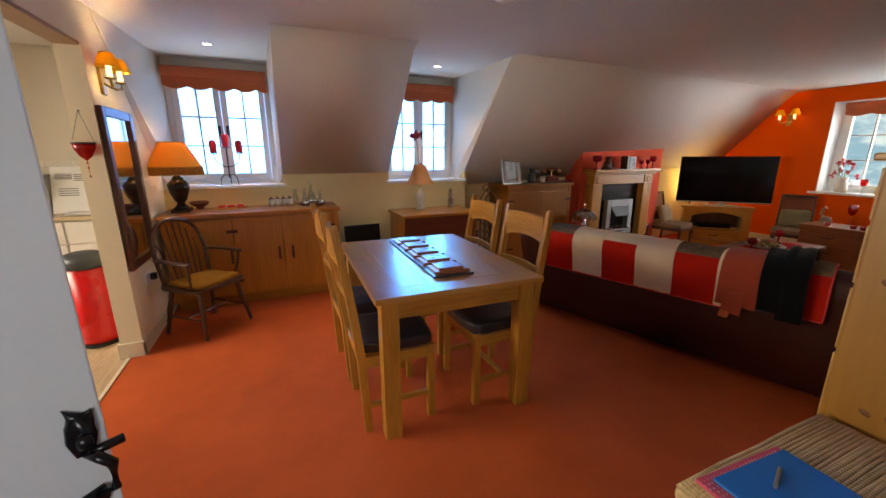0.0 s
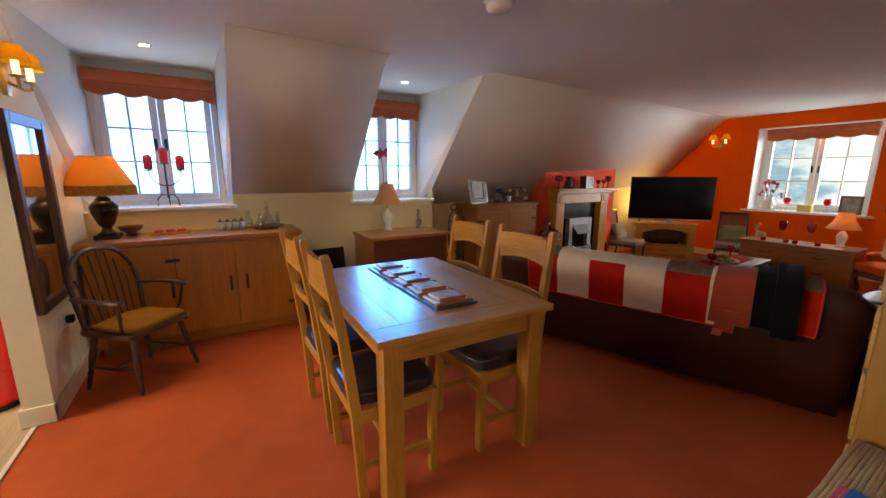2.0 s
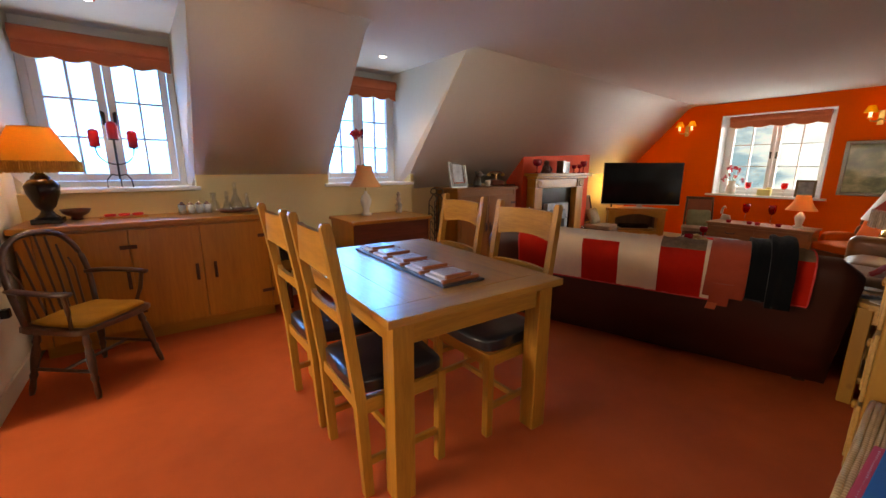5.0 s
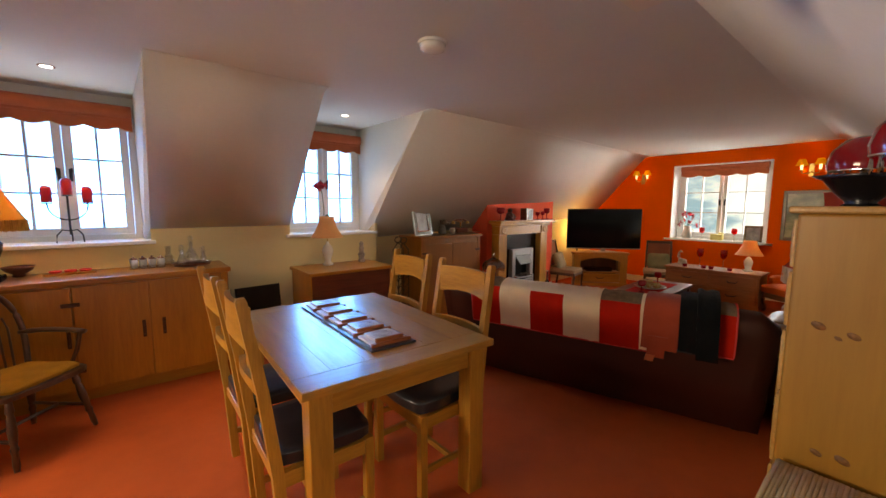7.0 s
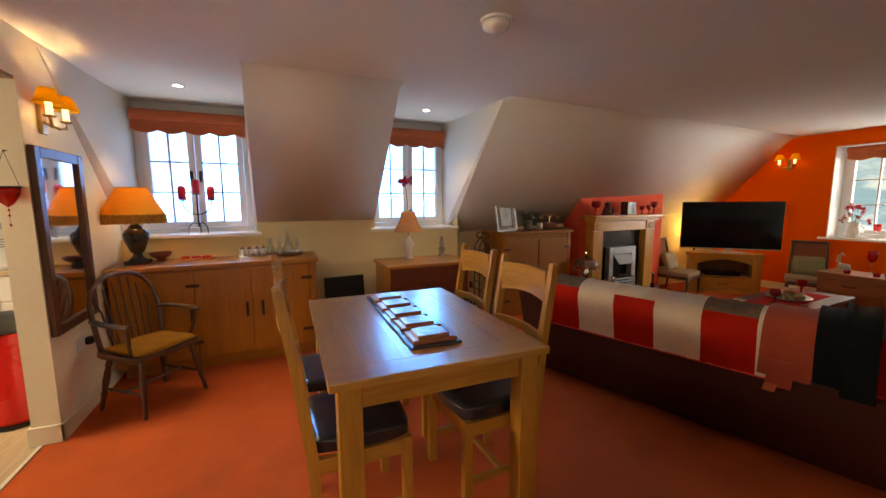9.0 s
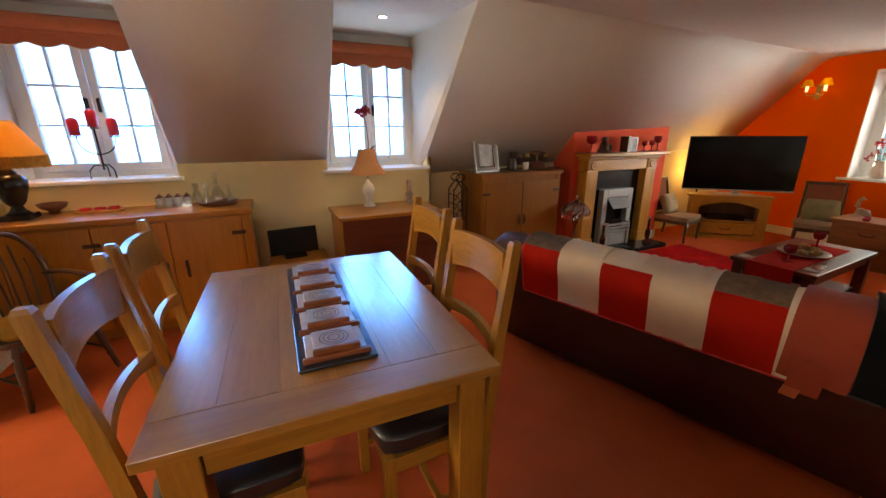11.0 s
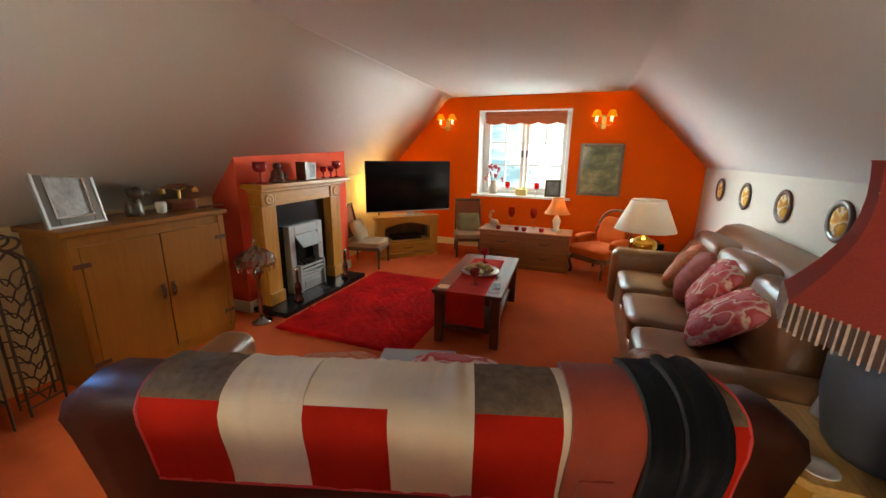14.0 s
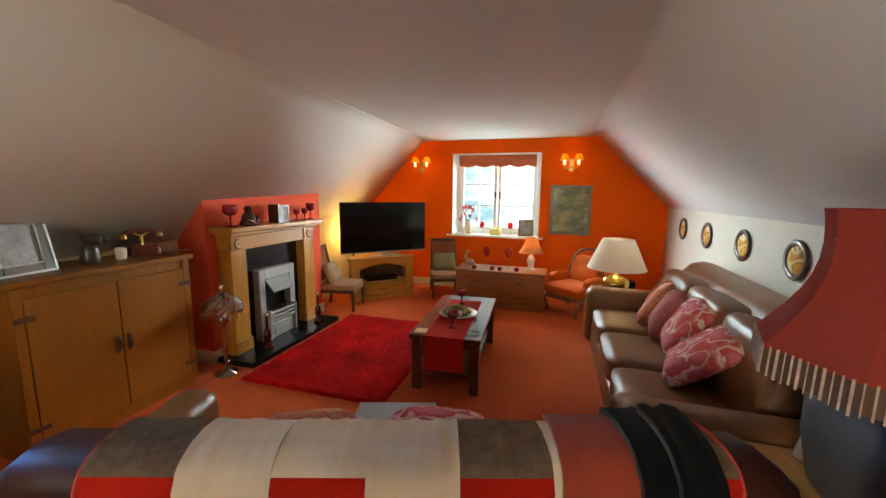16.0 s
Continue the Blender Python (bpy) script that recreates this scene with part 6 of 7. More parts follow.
FLORAL = print_cloth("bold_floral", (0.52, 0.050, 0.045), (0.58, 0.13, 0.15), (0.72, 0.50, 0.38), 10)
FLORAL_2 = print_cloth("faded_floral", (0.52, 0.10, 0.05), (0.58, 0.20, 0.10), (0.46, 0.23, 0.09), 12)
DUSTY = surface("dusty_pink_weave", (0.42, 0.13, 0.12), 0.9, vary=0.25, big=30, fine=130, relief=0.7, dist=0.004)
for x, y, z, rx, rz, mt, size, lab in (
        (5.90, 1.06, 0.645, 62, 172, FLORAL_2, 0.42, "faded floral scatter cushion on the long sofa"),
        (5.62, 1.16, 0.635, 58, 160, FLORAL_2, 0.38, "faded floral scatter cushion on the long sofa"),
        (5.32, 1.16, 0.64, 62, 168, DUSTY, 0.38, "dusty pink woven cushion on the long sofa"),
        (5.00, 1.13, 0.655, 60, 172, FLORAL, 0.42, "bold red floral cushion on the long sofa"),
        (4.60, 1.16, 0.625, 42, 165, FLORAL, 0.44, "bold red floral cushion on the long sofa")):
    cu = single("scatter_cushion", cushion(size, size, 0.16, 0.75), mt, lab, "cushion", "cushions on the long sofa", smooth=True)
    cu.matrix_world = pose(x, y, z, rx, 0, rz)
for lx, ly, lz, rx, rz, mt in ((0.42, -0.42, 0.555, 34, 10, FLORAL_2), (-0.10, -0.42, 0.575, 30, -6, FLORAL)):
    cu = single("scatter_cushion", cushion(0.40, 0.40, 0.15, 0.75), mt, "floral scatter cushion on the brown leather sofa", "cushion", smooth=True)
    cu.matrix_world = SOFA @ pose(lx, ly, lz, rx, 0, rz)
tray_ob = single("lap_tray", box(-0.17, 0.17, -0.12, 0.12, 0, 0.02, 0.006), surface("grey_tray", (0.35, 0.36, 0.36), 0.4, relief=0.05), "grey lap tray lying on the sofa seat", "tray")
tray_ob.matrix_world = SOFA @ pose(0.085, -0.47, 0.572, 4, 0, 0)

# ---------- side tables ----------
sd = thing("pine_side_table", 3.66, 1.05, 0, 0, "pale pine side table beside the long sofa", "side table")
part("top", prism([(-0.24, -0.30), (0.20, -0.30), (0.20, 0.22), (0.16, 0.28), (-0.17, 0.28), (-0.24, 0.21)], 0.55, 0.58, 0.004), PALE_PINE_X, sd)
for x in (-0.19, 0.15):
    for y in (-0.26, 0.22):
        part("leg", box(x - 0.03, x + 0.03, y - 0.03, y + 0.03, 0, 0.55, 0.005), PALE_PINE, sd)
part("apron", joined(box(-0.16, 0.12, 0.215, 0.235, 0.47, 0.55), box(-0.205, -0.185, -0.23, 0.19, 0.47, 0.55)), PALE_PINE_X, sd)
part("shelf", box(-0.2, 0.16, -0.26, 0.22, 0.14, 0.16, 0.004), PALE_PINE_X, sd)
for dx, dy in ((-0.17, 0.17), (0.12, 0.245)):
    single("saucer", lathe([(0, 0), (0.03, 0), (0.05, 0.008), (0.048, 0.011), (0.028, 0.004), (0, 0.004)], 24), PORCELAIN, "small white saucer on the pine side table", "saucer", "saucers", at=(3.66 + dx, 1.05 + dy, 0.58, 0), smooth=True)
rc = thing("remote_control", 3.55, 1.29, 0.581, 25, "grey and black remote control on the side table", "remote")
part("case", box(-0.022, 0.022, -0.075, 0.075, 0, 0.018, 0.006), surface("grey_case", (0.10, 0.11, 0.13), 0.35, relief=0.0), rc)
for i in range(5):
    for j in range(3):
        part("button", box(-0.014 + 0.011 * j, -0.007 + 0.011 * j, -0.06 + 0.022 * i, -0.05 + 0.022 * i, 0.0178, 0.0205, 0.001), STEEL, rc)
wb = thing("waste_paper", 3.62, 1.12, 0.161, 0, "white carrier bag on the side table's shelf", "bag")
part("bag", moved(cushion(0.24, 0.20, 0.24, 0.3), Matrix.Translation((0, 0, 0.12))), PORCELAIN, wb, smooth=True)
# white cone shaped to imitate a narrow highlight beside the jar lamp
cone = single("highlight_cone", lathe([(0, 0), (0.035, 0), (0.006, 0.15), (0, 0.15)], 20), PORCELAIN, "small white cone standing in for a highlight beside the jar lamp", "ornament", at=(3.815, 1.07, 0.58, 0), smooth=True)

et = thing("end_table", 6.45, 1.37, 0, 0, "small dark wooden end table beside the sofa arm", "end table")
part("top", box(-0.16, 0.22, -0.22, 0.22, 0.49, 0.52, 0.005), WALNUT, et)
for x in (-0.13, 0.19):
    for y in (-0.19, 0.19):
        part("leg", tube([(x, y, 0.49), (x, y, 0.25), (x * 1.03, y * 1.03, 0.0)], 0.016, 8, [0.02, 0.016, 0.012]), WALNUT, et)
part("apron", box(-0.13, 0.19, -0.2, 0.2, 0.43, 0.488, 0.003), WALNUT, et)
single("black_radio", box(-0.09, 0.09, -0.06, 0.06, 0, 0.10, 0.008), BLACK, "small black radio on the end table", "radio", at=(6.57, 1.24, 0.52, 10))


# ---------- side chairs near the television ----------
def side_chair(name, at, cushion_mat, label):
    """A low fireside chair; faces -y."""
    root = thing(name, *at, label, "chair")
    for k in (-1, 1):
        part("front_leg", tube([(k * 0.20, -0.23, 0.27), (k * 0.205, -0.238, 0.2), (k * 0.20, -0.23, 0.08), (k * 0.205, -0.235, 0)], 0.017, 10, [0.024, 0.022, 0.014, 0.016]), DARK_WOOD, root, smooth=True)
        part("rear_leg", tube(flowing([(k * 0.19, 0.22, 0), (k * 0.19, 0.19, 0.28), (k * 0.19, 0.21, 0.50), (k * 0.18, 0.27, 0.80)], 3), 0.016, 8), DARK_WOOD, root, smooth=True)
    part("seat_frame", box(-0.22, 0.22, -0.25, 0.21, 0.235, 0.285, 0.006), DARK_WOOD, root)
    part("seat", moved(cushion(0.46, 0.48, 0.075, 0.3), Matrix.Translation((0, -0.02, 0.31))), OATMEAL, root, "oatmeal cloth seat pad", smooth=True)
    part("cane_panel", moved(box(-0.17, 0.17, -0.004, 0.004, 0, 0.37, 0.002), Matrix.Translation((0, 0.205, 0.40)) @ Matrix.Rotation(radians(-10), 4, "X")), CANE, root, "woven cane back panel")
    part("lower_rail", moved(box(-0.175, 0.175, -0.011, 0.011, 0, 0.03, 0.004), Matrix.Translation((0, 0.202, 0.37))), DARK_WOOD, root)
    part("top_rail", moved(box(-0.20, 0.20, -0.012, 0.012, 0, 0.045, 0.006), Matrix.Translation((0, 0.268, 0.765))), DARK_WOOD, root)
    pad = single("back_cushion", cushion(0.35, 0.28, 0.12, 0.7), cushion_mat, "sage green cushion leaning on the low chair", "cushion", smooth=True)
    pad.matrix_world = root.matrix_world @ pose(0, 0.10, 0.465, 66, 0, 0)
    return root


OATMEAL = surface("oatmeal_cloth", (0.36, 0.25, 0.16), 0.9, vary=0.15, fine=200, relief=0.4)
CANE = surface("cane", (0.26, 0.07, 0.025), 0.7, vary=0.3, fine=160, relief=0.6)
side_chair("side_chair", (6.51, 4.66, 0, 12), surface("oatmeal_pad", (0.40, 0.30, 0.19), 0.9, vary=0.2, big=9, fine=200, relief=0.4), "low dark side chair with cane back beside the fireplace")
side_chair("side_chair", (7.62, 3.56, 0, -66), GREEN_CLOTH, "low dark side chair with cane back beside the television")

oc = thing("orange_armchair", 7.32, 1.74, 0, -128, "low nursing chair in orange velvet with curved legs", "armchair")
part("seat", moved(cushion(0.58, 0.56, 0.13, 0.4), Matrix.Translation((0, -0.04, 0.315))), ORANGE_CLOTH, oc, smooth=True)
part("seat_frame", prism([(-0.26, 0.2), (-0.27, -0.2), (-0.18, -0.29), (0.18, -0.29), (0.27, -0.2), (0.26, 0.2)], 0.20, 0.265, 0.008), WALNUT, oc)
for x, y in ((-0.22, -0.22), (0.22, -0.22), (-0.21, 0.2), (0.21, 0.2)):
    part("leg", tube(flowing([(x, y, 0.235), (x * 1.12, y * 1.12, 0.16), (x * 1.0, y * 1.0, 0.05), (x * 1.08, y * 1.08, 0)], 3), 0.018, 8), WALNUT, oc, smooth=True)
part("backrest", moved(cushion(0.40, 0.10, 0.36, 0.45), Matrix.Translation((0, 0.26, 0.53)) @ Matrix.Rotation(radians(-12), 4, "X")), ORANGE_CLOTH, oc, smooth=True)
part("back_frame", tube(flowing([(-0.24, 0.22, 0.30), (-0.25, 0.27, 0.55), (-0.17, 0.315, 0.74), (0, 0.335, 0.79), (0.17, 0.315, 0.74), (0.25, 0.27, 0.55), (0.24, 0.22, 0.30)]), 0.017, 8), WALNUT, oc, smooth=True)
for k in (-1, 1):
    part("arm_pad", moved(cushion(0.09, 0.40, 0.13, 0.4), Matrix.Translation((k * 0.265, 0.05, 0.415))), ORANGE_CLOTH, oc, smooth=True)

# ---------- gable wall ----------
pf = thing("framed_picture", GX, 1.815, 1.28, -90, "framed dark green landscape print on the orange wall", "picture")
PIC, n_, l_, b_ = nodes_of("misty_landscape")
f_ = noise_tex(n_, l_, coords(n_, l_, (2.2, 1, 3.5)), 1.7, 5)
l_.new(ramp(n_, l_, f_, [(0.33, (0.05, 0.06, 0.02)), (0.5, (0.15, 0.15, 0.05)), (0.66, (0.34, 0.29, 0.12))]), b_.inputs["Base Color"])
b_.inputs["Roughness"].default_value, b_.inputs["Coat Weight"].default_value = 0.45, 0.08
FRAME_WOOD = wood("bronze_frame", (0.10, 0.065, 0.025), (0.20, 0.13, 0.05), 0.4)
part("frame", joined(box(-0.285, -0.24, -0.03, -0.001, -0.36, 0.36, 0.005), box(0.24, 0.285, -0.03, -0.001, -0.36, 0.36, 0.005), box(-0.24, 0.24, -0.029, -0.001, 0.315, 0.36, 0.005), box(-0.24, 0.24, -0.029, -0.001, -0.36, -0.315, 0.005)), FRAME_WOOD, pf)
part("picture", box(-0.24, 0.24, -0.014, -0.002, -0.315, 0.315), PIC, pf)

GILT_PLATE = print_cloth("painted_plate", (0.50, 0.20, 0.02), (0.78, 0.42, 0.04), (0.80, 0.66, 0.40), 11)
for x in (7.33, 6.57, 5.79, 5.07):
    pl = thing("wall_plate", x, KY, 1.125, 0, "painted plate in a dark round frame on the knee wall", "plate", "plates on the knee wall")
    rot = Matrix.Rotation(radians(-90), 4, "X")
    part("rim", moved(lathe([(0.085, 0.001), (0.125, 0.001), (0.128, 0.014), (0.115, 0.024), (0.095, 0.018), (0.085, 0.010), (0.085, 0.001)], 32), rot), DARK_WOOD, pl, smooth=True)
    part("plate", moved(lathe([(0, 0.004), (0.09, 0.006), (0.09, 0.012), (0, 0.009)], 32), rot), GILT_PLATE, pl, smooth=True)


def goblet(name, at, h, r, mat, label, group=""):
    root = thing(name, *at, 0, label, "glass", group)
    part("bowl", shell([(0.006, h * 0.5), (r * 0.7, h * 0.56), (r, h * 0.72), (r * 0.95, h)], 0.003, 20), mat, root, smooth=True)
    part("stem", lathe([(0, 0), (r * 0.8, 0), (r * 0.75, 0.006), (0.008, 0.014), (0.006, h * 0.3), (0.010, h * 0.36), (0.007, h * 0.5), (0, h * 0.51)], 18), GLASS if mat is RED_GLASS else mat, root, smooth=True)
    return root


RUBY = surface("ruby_goblet", (0.30, 0.008, 0.015), 0.12, vary=0.1, relief=0, coat=0.5)
jug = thing("flower_jug", GX + 0.11, 3.36, OZ0, 0, "white jug of red artificial flowers on the sill", "vase")
part("jug", shell([(0.03, 0), (0.06, 0.004), (0.075, 0.06), (0.06, 0.13), (0.045, 0.17), (0.06, 0.215)], 0.005, 24), PORCELAIN, jug, smooth=True)
part("handle", tube([(0, -0.055, 0.17), (0, -0.10, 0.15), (0, -0.10, 0.09), (0, -0.07, 0.06)], 0.008, 8), PORCELAIN, jug)
rnd = random.Random(5)
for k in range(15):
    a, r = rnd.uniform(0, 6.28), rnd.uniform(0.03, 0.15)
    p = (0.5 * r * math.cos(a), r * math.sin(a), 0.30 + rnd.uniform(-0.03, 0.17) - 0.4 * r)
    st_ = part("stem", tube([(0, 0, 0.16), (p[0] * 0.5, p[1] * 0.5, 0.25), p], 0.0025, 5), LEAF, jug)
    part("flower", petal_flower(p, rnd.uniform(0.028, 0.042), rnd.random() * 6, rnd), PETAL, jug)
goblet("red_goblet", (GX + 0.10, 3.13, OZ0), 0.20, 0.04, RED_GLASS, "ruby glass goblet on the window sill", "goblets on the sill")
goblet("red_goblet", (GX + 0.10, 2.68, OZ0), 0.20, 0.042, RED_GLASS, "ruby glass goblet on the window sill", "goblets on the sill")
WAX = surface("yellow_wax", (0.75, 0.62, 0.20), 0.5, vary=0.06, relief=0.03)
single("yellow_candle", box(-0.05, 0.05, -0.085, 0.085, 0, 0.10, 0.012), WAX, "square pale yellow candle on the window sill", "candle", at=(GX + 0.10, 2.91, OZ0, 0))
single("yellow_candle", lathe([(0, 0), (0.035, 0), (0.036, 0.12), (0.03, 0.125), (0, 0.118)], 20), WAX, "round pale yellow candle on the window sill", "candle", at=(GX + 0.17, 2.88, OZ0, 0), smooth=True)
ph = thing("photo_frame", GX + 0.10, 2.44, OZ0, -80, "dark photo frame standing on the window sill", "photo frame")
tilt = Matrix.Rotation(radians(-14), 4, "X")
part("frame", moved(joined(box(-0.115, -0.085, 0, 0.015, 0, 0.26, 0.003), box(0.085, 0.115, 0, 0.015, 0, 0.26, 0.003), box(-0.085, 0.085, 0, 0.015, 0, 0.03, 0.003), box(-0.085, 0.085, 0, 0.015, 0.23, 0.26, 0.003)), tilt), FRAME_WOOD, ph)
part("photo", moved(box(-0.085, 0.085, 0.004, 0.010, 0.03, 0.23), tilt), surface("grey_photo", (0.30, 0.27, 0.24), 0.35, vary=0.5, big=9, relief=0), ph)
part("strut", tube([(0, 0.06, 0.15), (0, 0.11, 0.0)], 0.004, 6), FRAME_WOOD, ph)

# on the chest of drawers
goblet("red_goblet", (7.42, 2.90, 0.50), 0.27, 0.045, RED_GLASS, "tall stemmed glass with a ruby bowl on the chest", "goblets on the chest")
goblet("red_goblet", (7.42, 2.60, 0.50), 0.27, 0.045, RED_GLASS, "tall stemmed glass with a ruby bowl on the chest", "goblets on the chest")
bd = single("bird_ornament", tube([(-0.07, 0, 0.03), (-0.02, 0, 0.055), (0.05, 0, 0.06), (0.085, 0, 0.12), (0.075, 0, 0.19), (0.05, 0, 0.215), (0.015, 0, 0.20)], 0.03, 12, [0.008, 0.045, 0.05, 0.02, 0.014, 0.018, 0.004]), surface("swan_glaze", (0.50, 0.36, 0.26), 0.3, vary=0.3, big=16, relief=0), "long-necked bird ornament on the chest", "ornament", at=(7.40, 3.12, 0.492, 70), smooth=True)
for k, y in enumerate((3.02, 2.78, 2.68, 2.46)):
    single("votive_holder", shell([(0.01, 0), (0.028, 0.002), (0.034, 0.045)], 0.004, 18), RUBY, "small dark red votive holder on the chest", "candle holder", "votives on the chest", at=(7.18 + 0.02 * (k % 2), y, 0.50, 0), smooth=True)

# ---------- coffee table ----------
CT = pose(5.40, 2.77, 0.45, 0, 0, 3.5)
rn = single("table_runner", joined(box(-0.595, 0.42, -0.15, 0.15, 0.0005, 0.004), box(-0.599, -0.595, -0.15, 0.15, -0.26, 0.004)), RED_CLOTH, "deep red cloth runner over the coffee table", "runner")
rn.matrix_world = CT
dish = single("platter", lathe([(0, 0.0), (0.10, 0.0), (0.17, 0.022), (0.168, 0.028), (0.10, 0.008), (0, 0.008)], 36), surface("rose_china", (0.66, 0.55, 0.50), 0.25, vary=0.3, big=18, relief=0), "white china platter on the red runner", "platter", smooth=True)
dish.matrix_world = CT @ pose(-0.05, 0.0, 0.004)
rnd = random.Random(9)
SHELL_MAT = print_cloth("shells_and_fruit", (0.50, 0.36, 0.20), (0.35, 0.30, 0.08), (0.45, 0.08, 0.06), 12)
for k in range(9):
    c = bmesh.new()
    bmesh.ops.create_icosphere(c, subdivisions=2, radius=rnd.uniform(0.028, 0.042))
    for v in c.verts:
        v.co = Vector((v.co.x * 1.25, v.co.y, v.co.z * 0.85)) * (1 + 0.12 * noise.noise(v.co * 40 + Vector((k, 0, 0))))
    a = k * 2.4
    ob = single("decorative_fruit", c, SHELL_MAT, "dried fruit or shell piled on the china platter", "ornament", "fruit on the platter", smooth=True)
    ob.matrix_world = CT @ pose(-0.05 + 0.085 * math.cos(a) * (k > 1), 0.085 * math.sin(a) * (k > 1), 0.040 + (0.035 if k < 2 else 0.0), 0, 0, k * 50)
for x, y, h in ((-0.37, -0.02, 0.13), (0.29, 0.03, 0.14)):
    g = goblet("short_goblet", (0, 0, 0), h, 0.042, RUBY, "short dark ruby goblet on the coffee table", "goblets on the coffee table")
    g.matrix_world = CT @ pose(x, y, 0.0045)
for x, y, r, mt in ((-0.36, -0.205, 8, BLACK), (-0.46, -0.20, 4, PAPER), (-0.50, 0.20, 2, CREAM_CLOTH)):
    ob = single("remote_control" if mt is BLACK else "coaster", box(-0.075, 0.075, -0.028, 0.028, 0, 0.014, 0.004) if mt is BLACK else box(-0.045, 0.045, -0.045, 0.045, 0, 0.006, 0.002), mt, "black remote control on the coffee table" if mt is BLACK else "pale square coaster on the coffee table", "remote" if mt is BLACK else "coaster")
    ob.matrix_world = CT @ pose(x, y, 0.0005, 0, 0, r)

# ---------- mantel shelf ----------
MZ = 1.195
goblet("mantel_goblet", (4.83, 4.66, MZ), 0.19, 0.062, RUBY, "large dark ruby goblet on the mantel shelf", "goblets on the mantel")
goblet("mantel_goblet", (5.93, 4.66, MZ), 0.18, 0.05, RUBY, "dark ruby goblet on the mantel shelf", "goblets on the mantel")
goblet("small_goblet", (5.72, 4.68, MZ), 0.12, 0.035, RUBY, "small dark ruby goblet on the mantel shelf", "goblets on the mantel")
goblet("small_goblet", (5.80, 4.64, MZ), 0.13, 0.035, RUBY, "small dark ruby goblet on the mantel shelf", "goblets on the mantel")
stt = joined(lathe([(0, 0), (0.075, 0), (0.08, 0.02), (0.06, 0.05), (0.055, 0.09), (0.035, 0.12), (0, 0.125)], 20),
             moved(lathe([(0, 0), (0.03, 0.008), (0.038, 0.03), (0.03, 0.055), (0, 0.066)], 18), Matrix.Translation((0, 0, 0.115))),
             tube([(-0.05, -0.02, 0.09), (-0.06, -0.05, 0.05), (-0.01, -0.07, 0.03)], 0.016, 8), tube([(0.05, -0.02, 0.09), (0.06, -0.05, 0.05), (0.01, -0.07, 0.03)], 0.016, 8))
single("seated_statue", stt, surface("dark_bronze", (0.10, 0.035, 0.020), 0.35, 0.4, vary=0.2, relief=0.1), "small dark bronze seated statue on the mantel", "statue", at=(5.03, 4.66, MZ, 0), smooth=True)
bkf = thing("photo_frame", 5.46, 4.67, MZ, -6, "silver photo frame beside a dark book on the mantel", "photo frame")
part("frame", joined(box(-0.03, -0.012, -0.006, 0.012, 0, 0.17, 0.002), box(0.092, 0.11, -0.006, 0.012, 0, 0.17, 0.002), box(-0.012, 0.092, -0.006, 0.012, 0, 0.02, 0.002), box(-0.012, 0.092, -0.006, 0.012, 0.15, 0.17, 0.002)), STEEL, bkf)
part("photo", box(-0.012, 0.092, 0.0, 0.008, 0.02, 0.15), surface("pale_photo", (0.42, 0.42, 0.40), 0.3, vary=0.5, big=12, relief=0), bkf)
single("dark_book", box(-0.03, 0.03, -0.06, 0.06, 0, 0.18, 0.003), DARK_WOOD, "dark bound book standing on the mantel", "book", at=(5.385, 4.67, MZ, 0))


# ---------- crystal lamp and fire irons ----------
cl = thing("crystal_lamp", 4.57, 4.54, 0, 0, "tall chrome lamp with a cut crystal mushroom shade", "lamp")
part("base", lathe([(0, 0), (0.085, 0), (0.085, 0.012), (0.03, 0.03), (0.02, 0.05), (0, 0.05)], 28), SMOKED_CHROME, cl, smooth=True)
part("column", lathe([(0, 0.04), (0.016, 0.05), (0.020, 0.12), (0.012, 0.14), (0.024, 0.20), (0.012, 0.26), (0.014, 0.38), (0.03, 0.42), (0.045, 0.46), (0.028, 0.50), (0.012, 0.53), (0, 0.54)], 20), SMOKED_CHROME, cl, smooth=True)
CRYSTAL = thin_glass("cut_crystal", (0.62, 0.56, 0.52), 0.62, 0.10)
dome = bmesh.new()
seg = 32
prof = [(0.150, 0.535), (0.158, 0.56), (0.145, 0.60), (0.10, 0.645), (0.04, 0.672), (0.022, 0.69)]
outer = []
for k, (r, z) in enumerate(prof):
    outer.append([dome.verts.new(((r + (0.007 if (i + k) % 2 else -0.004)) * math.cos(2 * math.pi * i / seg), (r + (0.007 if (i + k) % 2 else -0.004)) * math.sin(2 * math.pi * i / seg), z)) for i in range(seg)])
for p, q in zip(outer, outer[1:]):
    for i in range(seg):
        dome.faces.new((p[i], p[(i + 1) % seg], q[(i + 1) % seg], q[i]))
bmesh.ops.solidify(dome, geom=dome.faces[:], thickness=0.006)
part("shade", dome, CRYSTAL, cl, "faceted crystal shade")
part("finial", moved(lathe([(0, 0), (0.018, 0.004), (0.008, 0.02), (0.016, 0.04), (0.006, 0.06), (0, 0.075)], 14), Matrix.Translation((0, 0, 0.688))), CRYSTAL, cl, smooth=True)
for k in range(16):
    a = 2 * math.pi * k / 16
    part("prism", moved(lathe([(0, -0.055), (0.006, -0.035), (0.004, -0.004), (0, 0)], 6), Matrix.Translation((0.146 * math.cos(a), 0.146 * math.sin(a), 0.536))), CRYSTAL, cl)
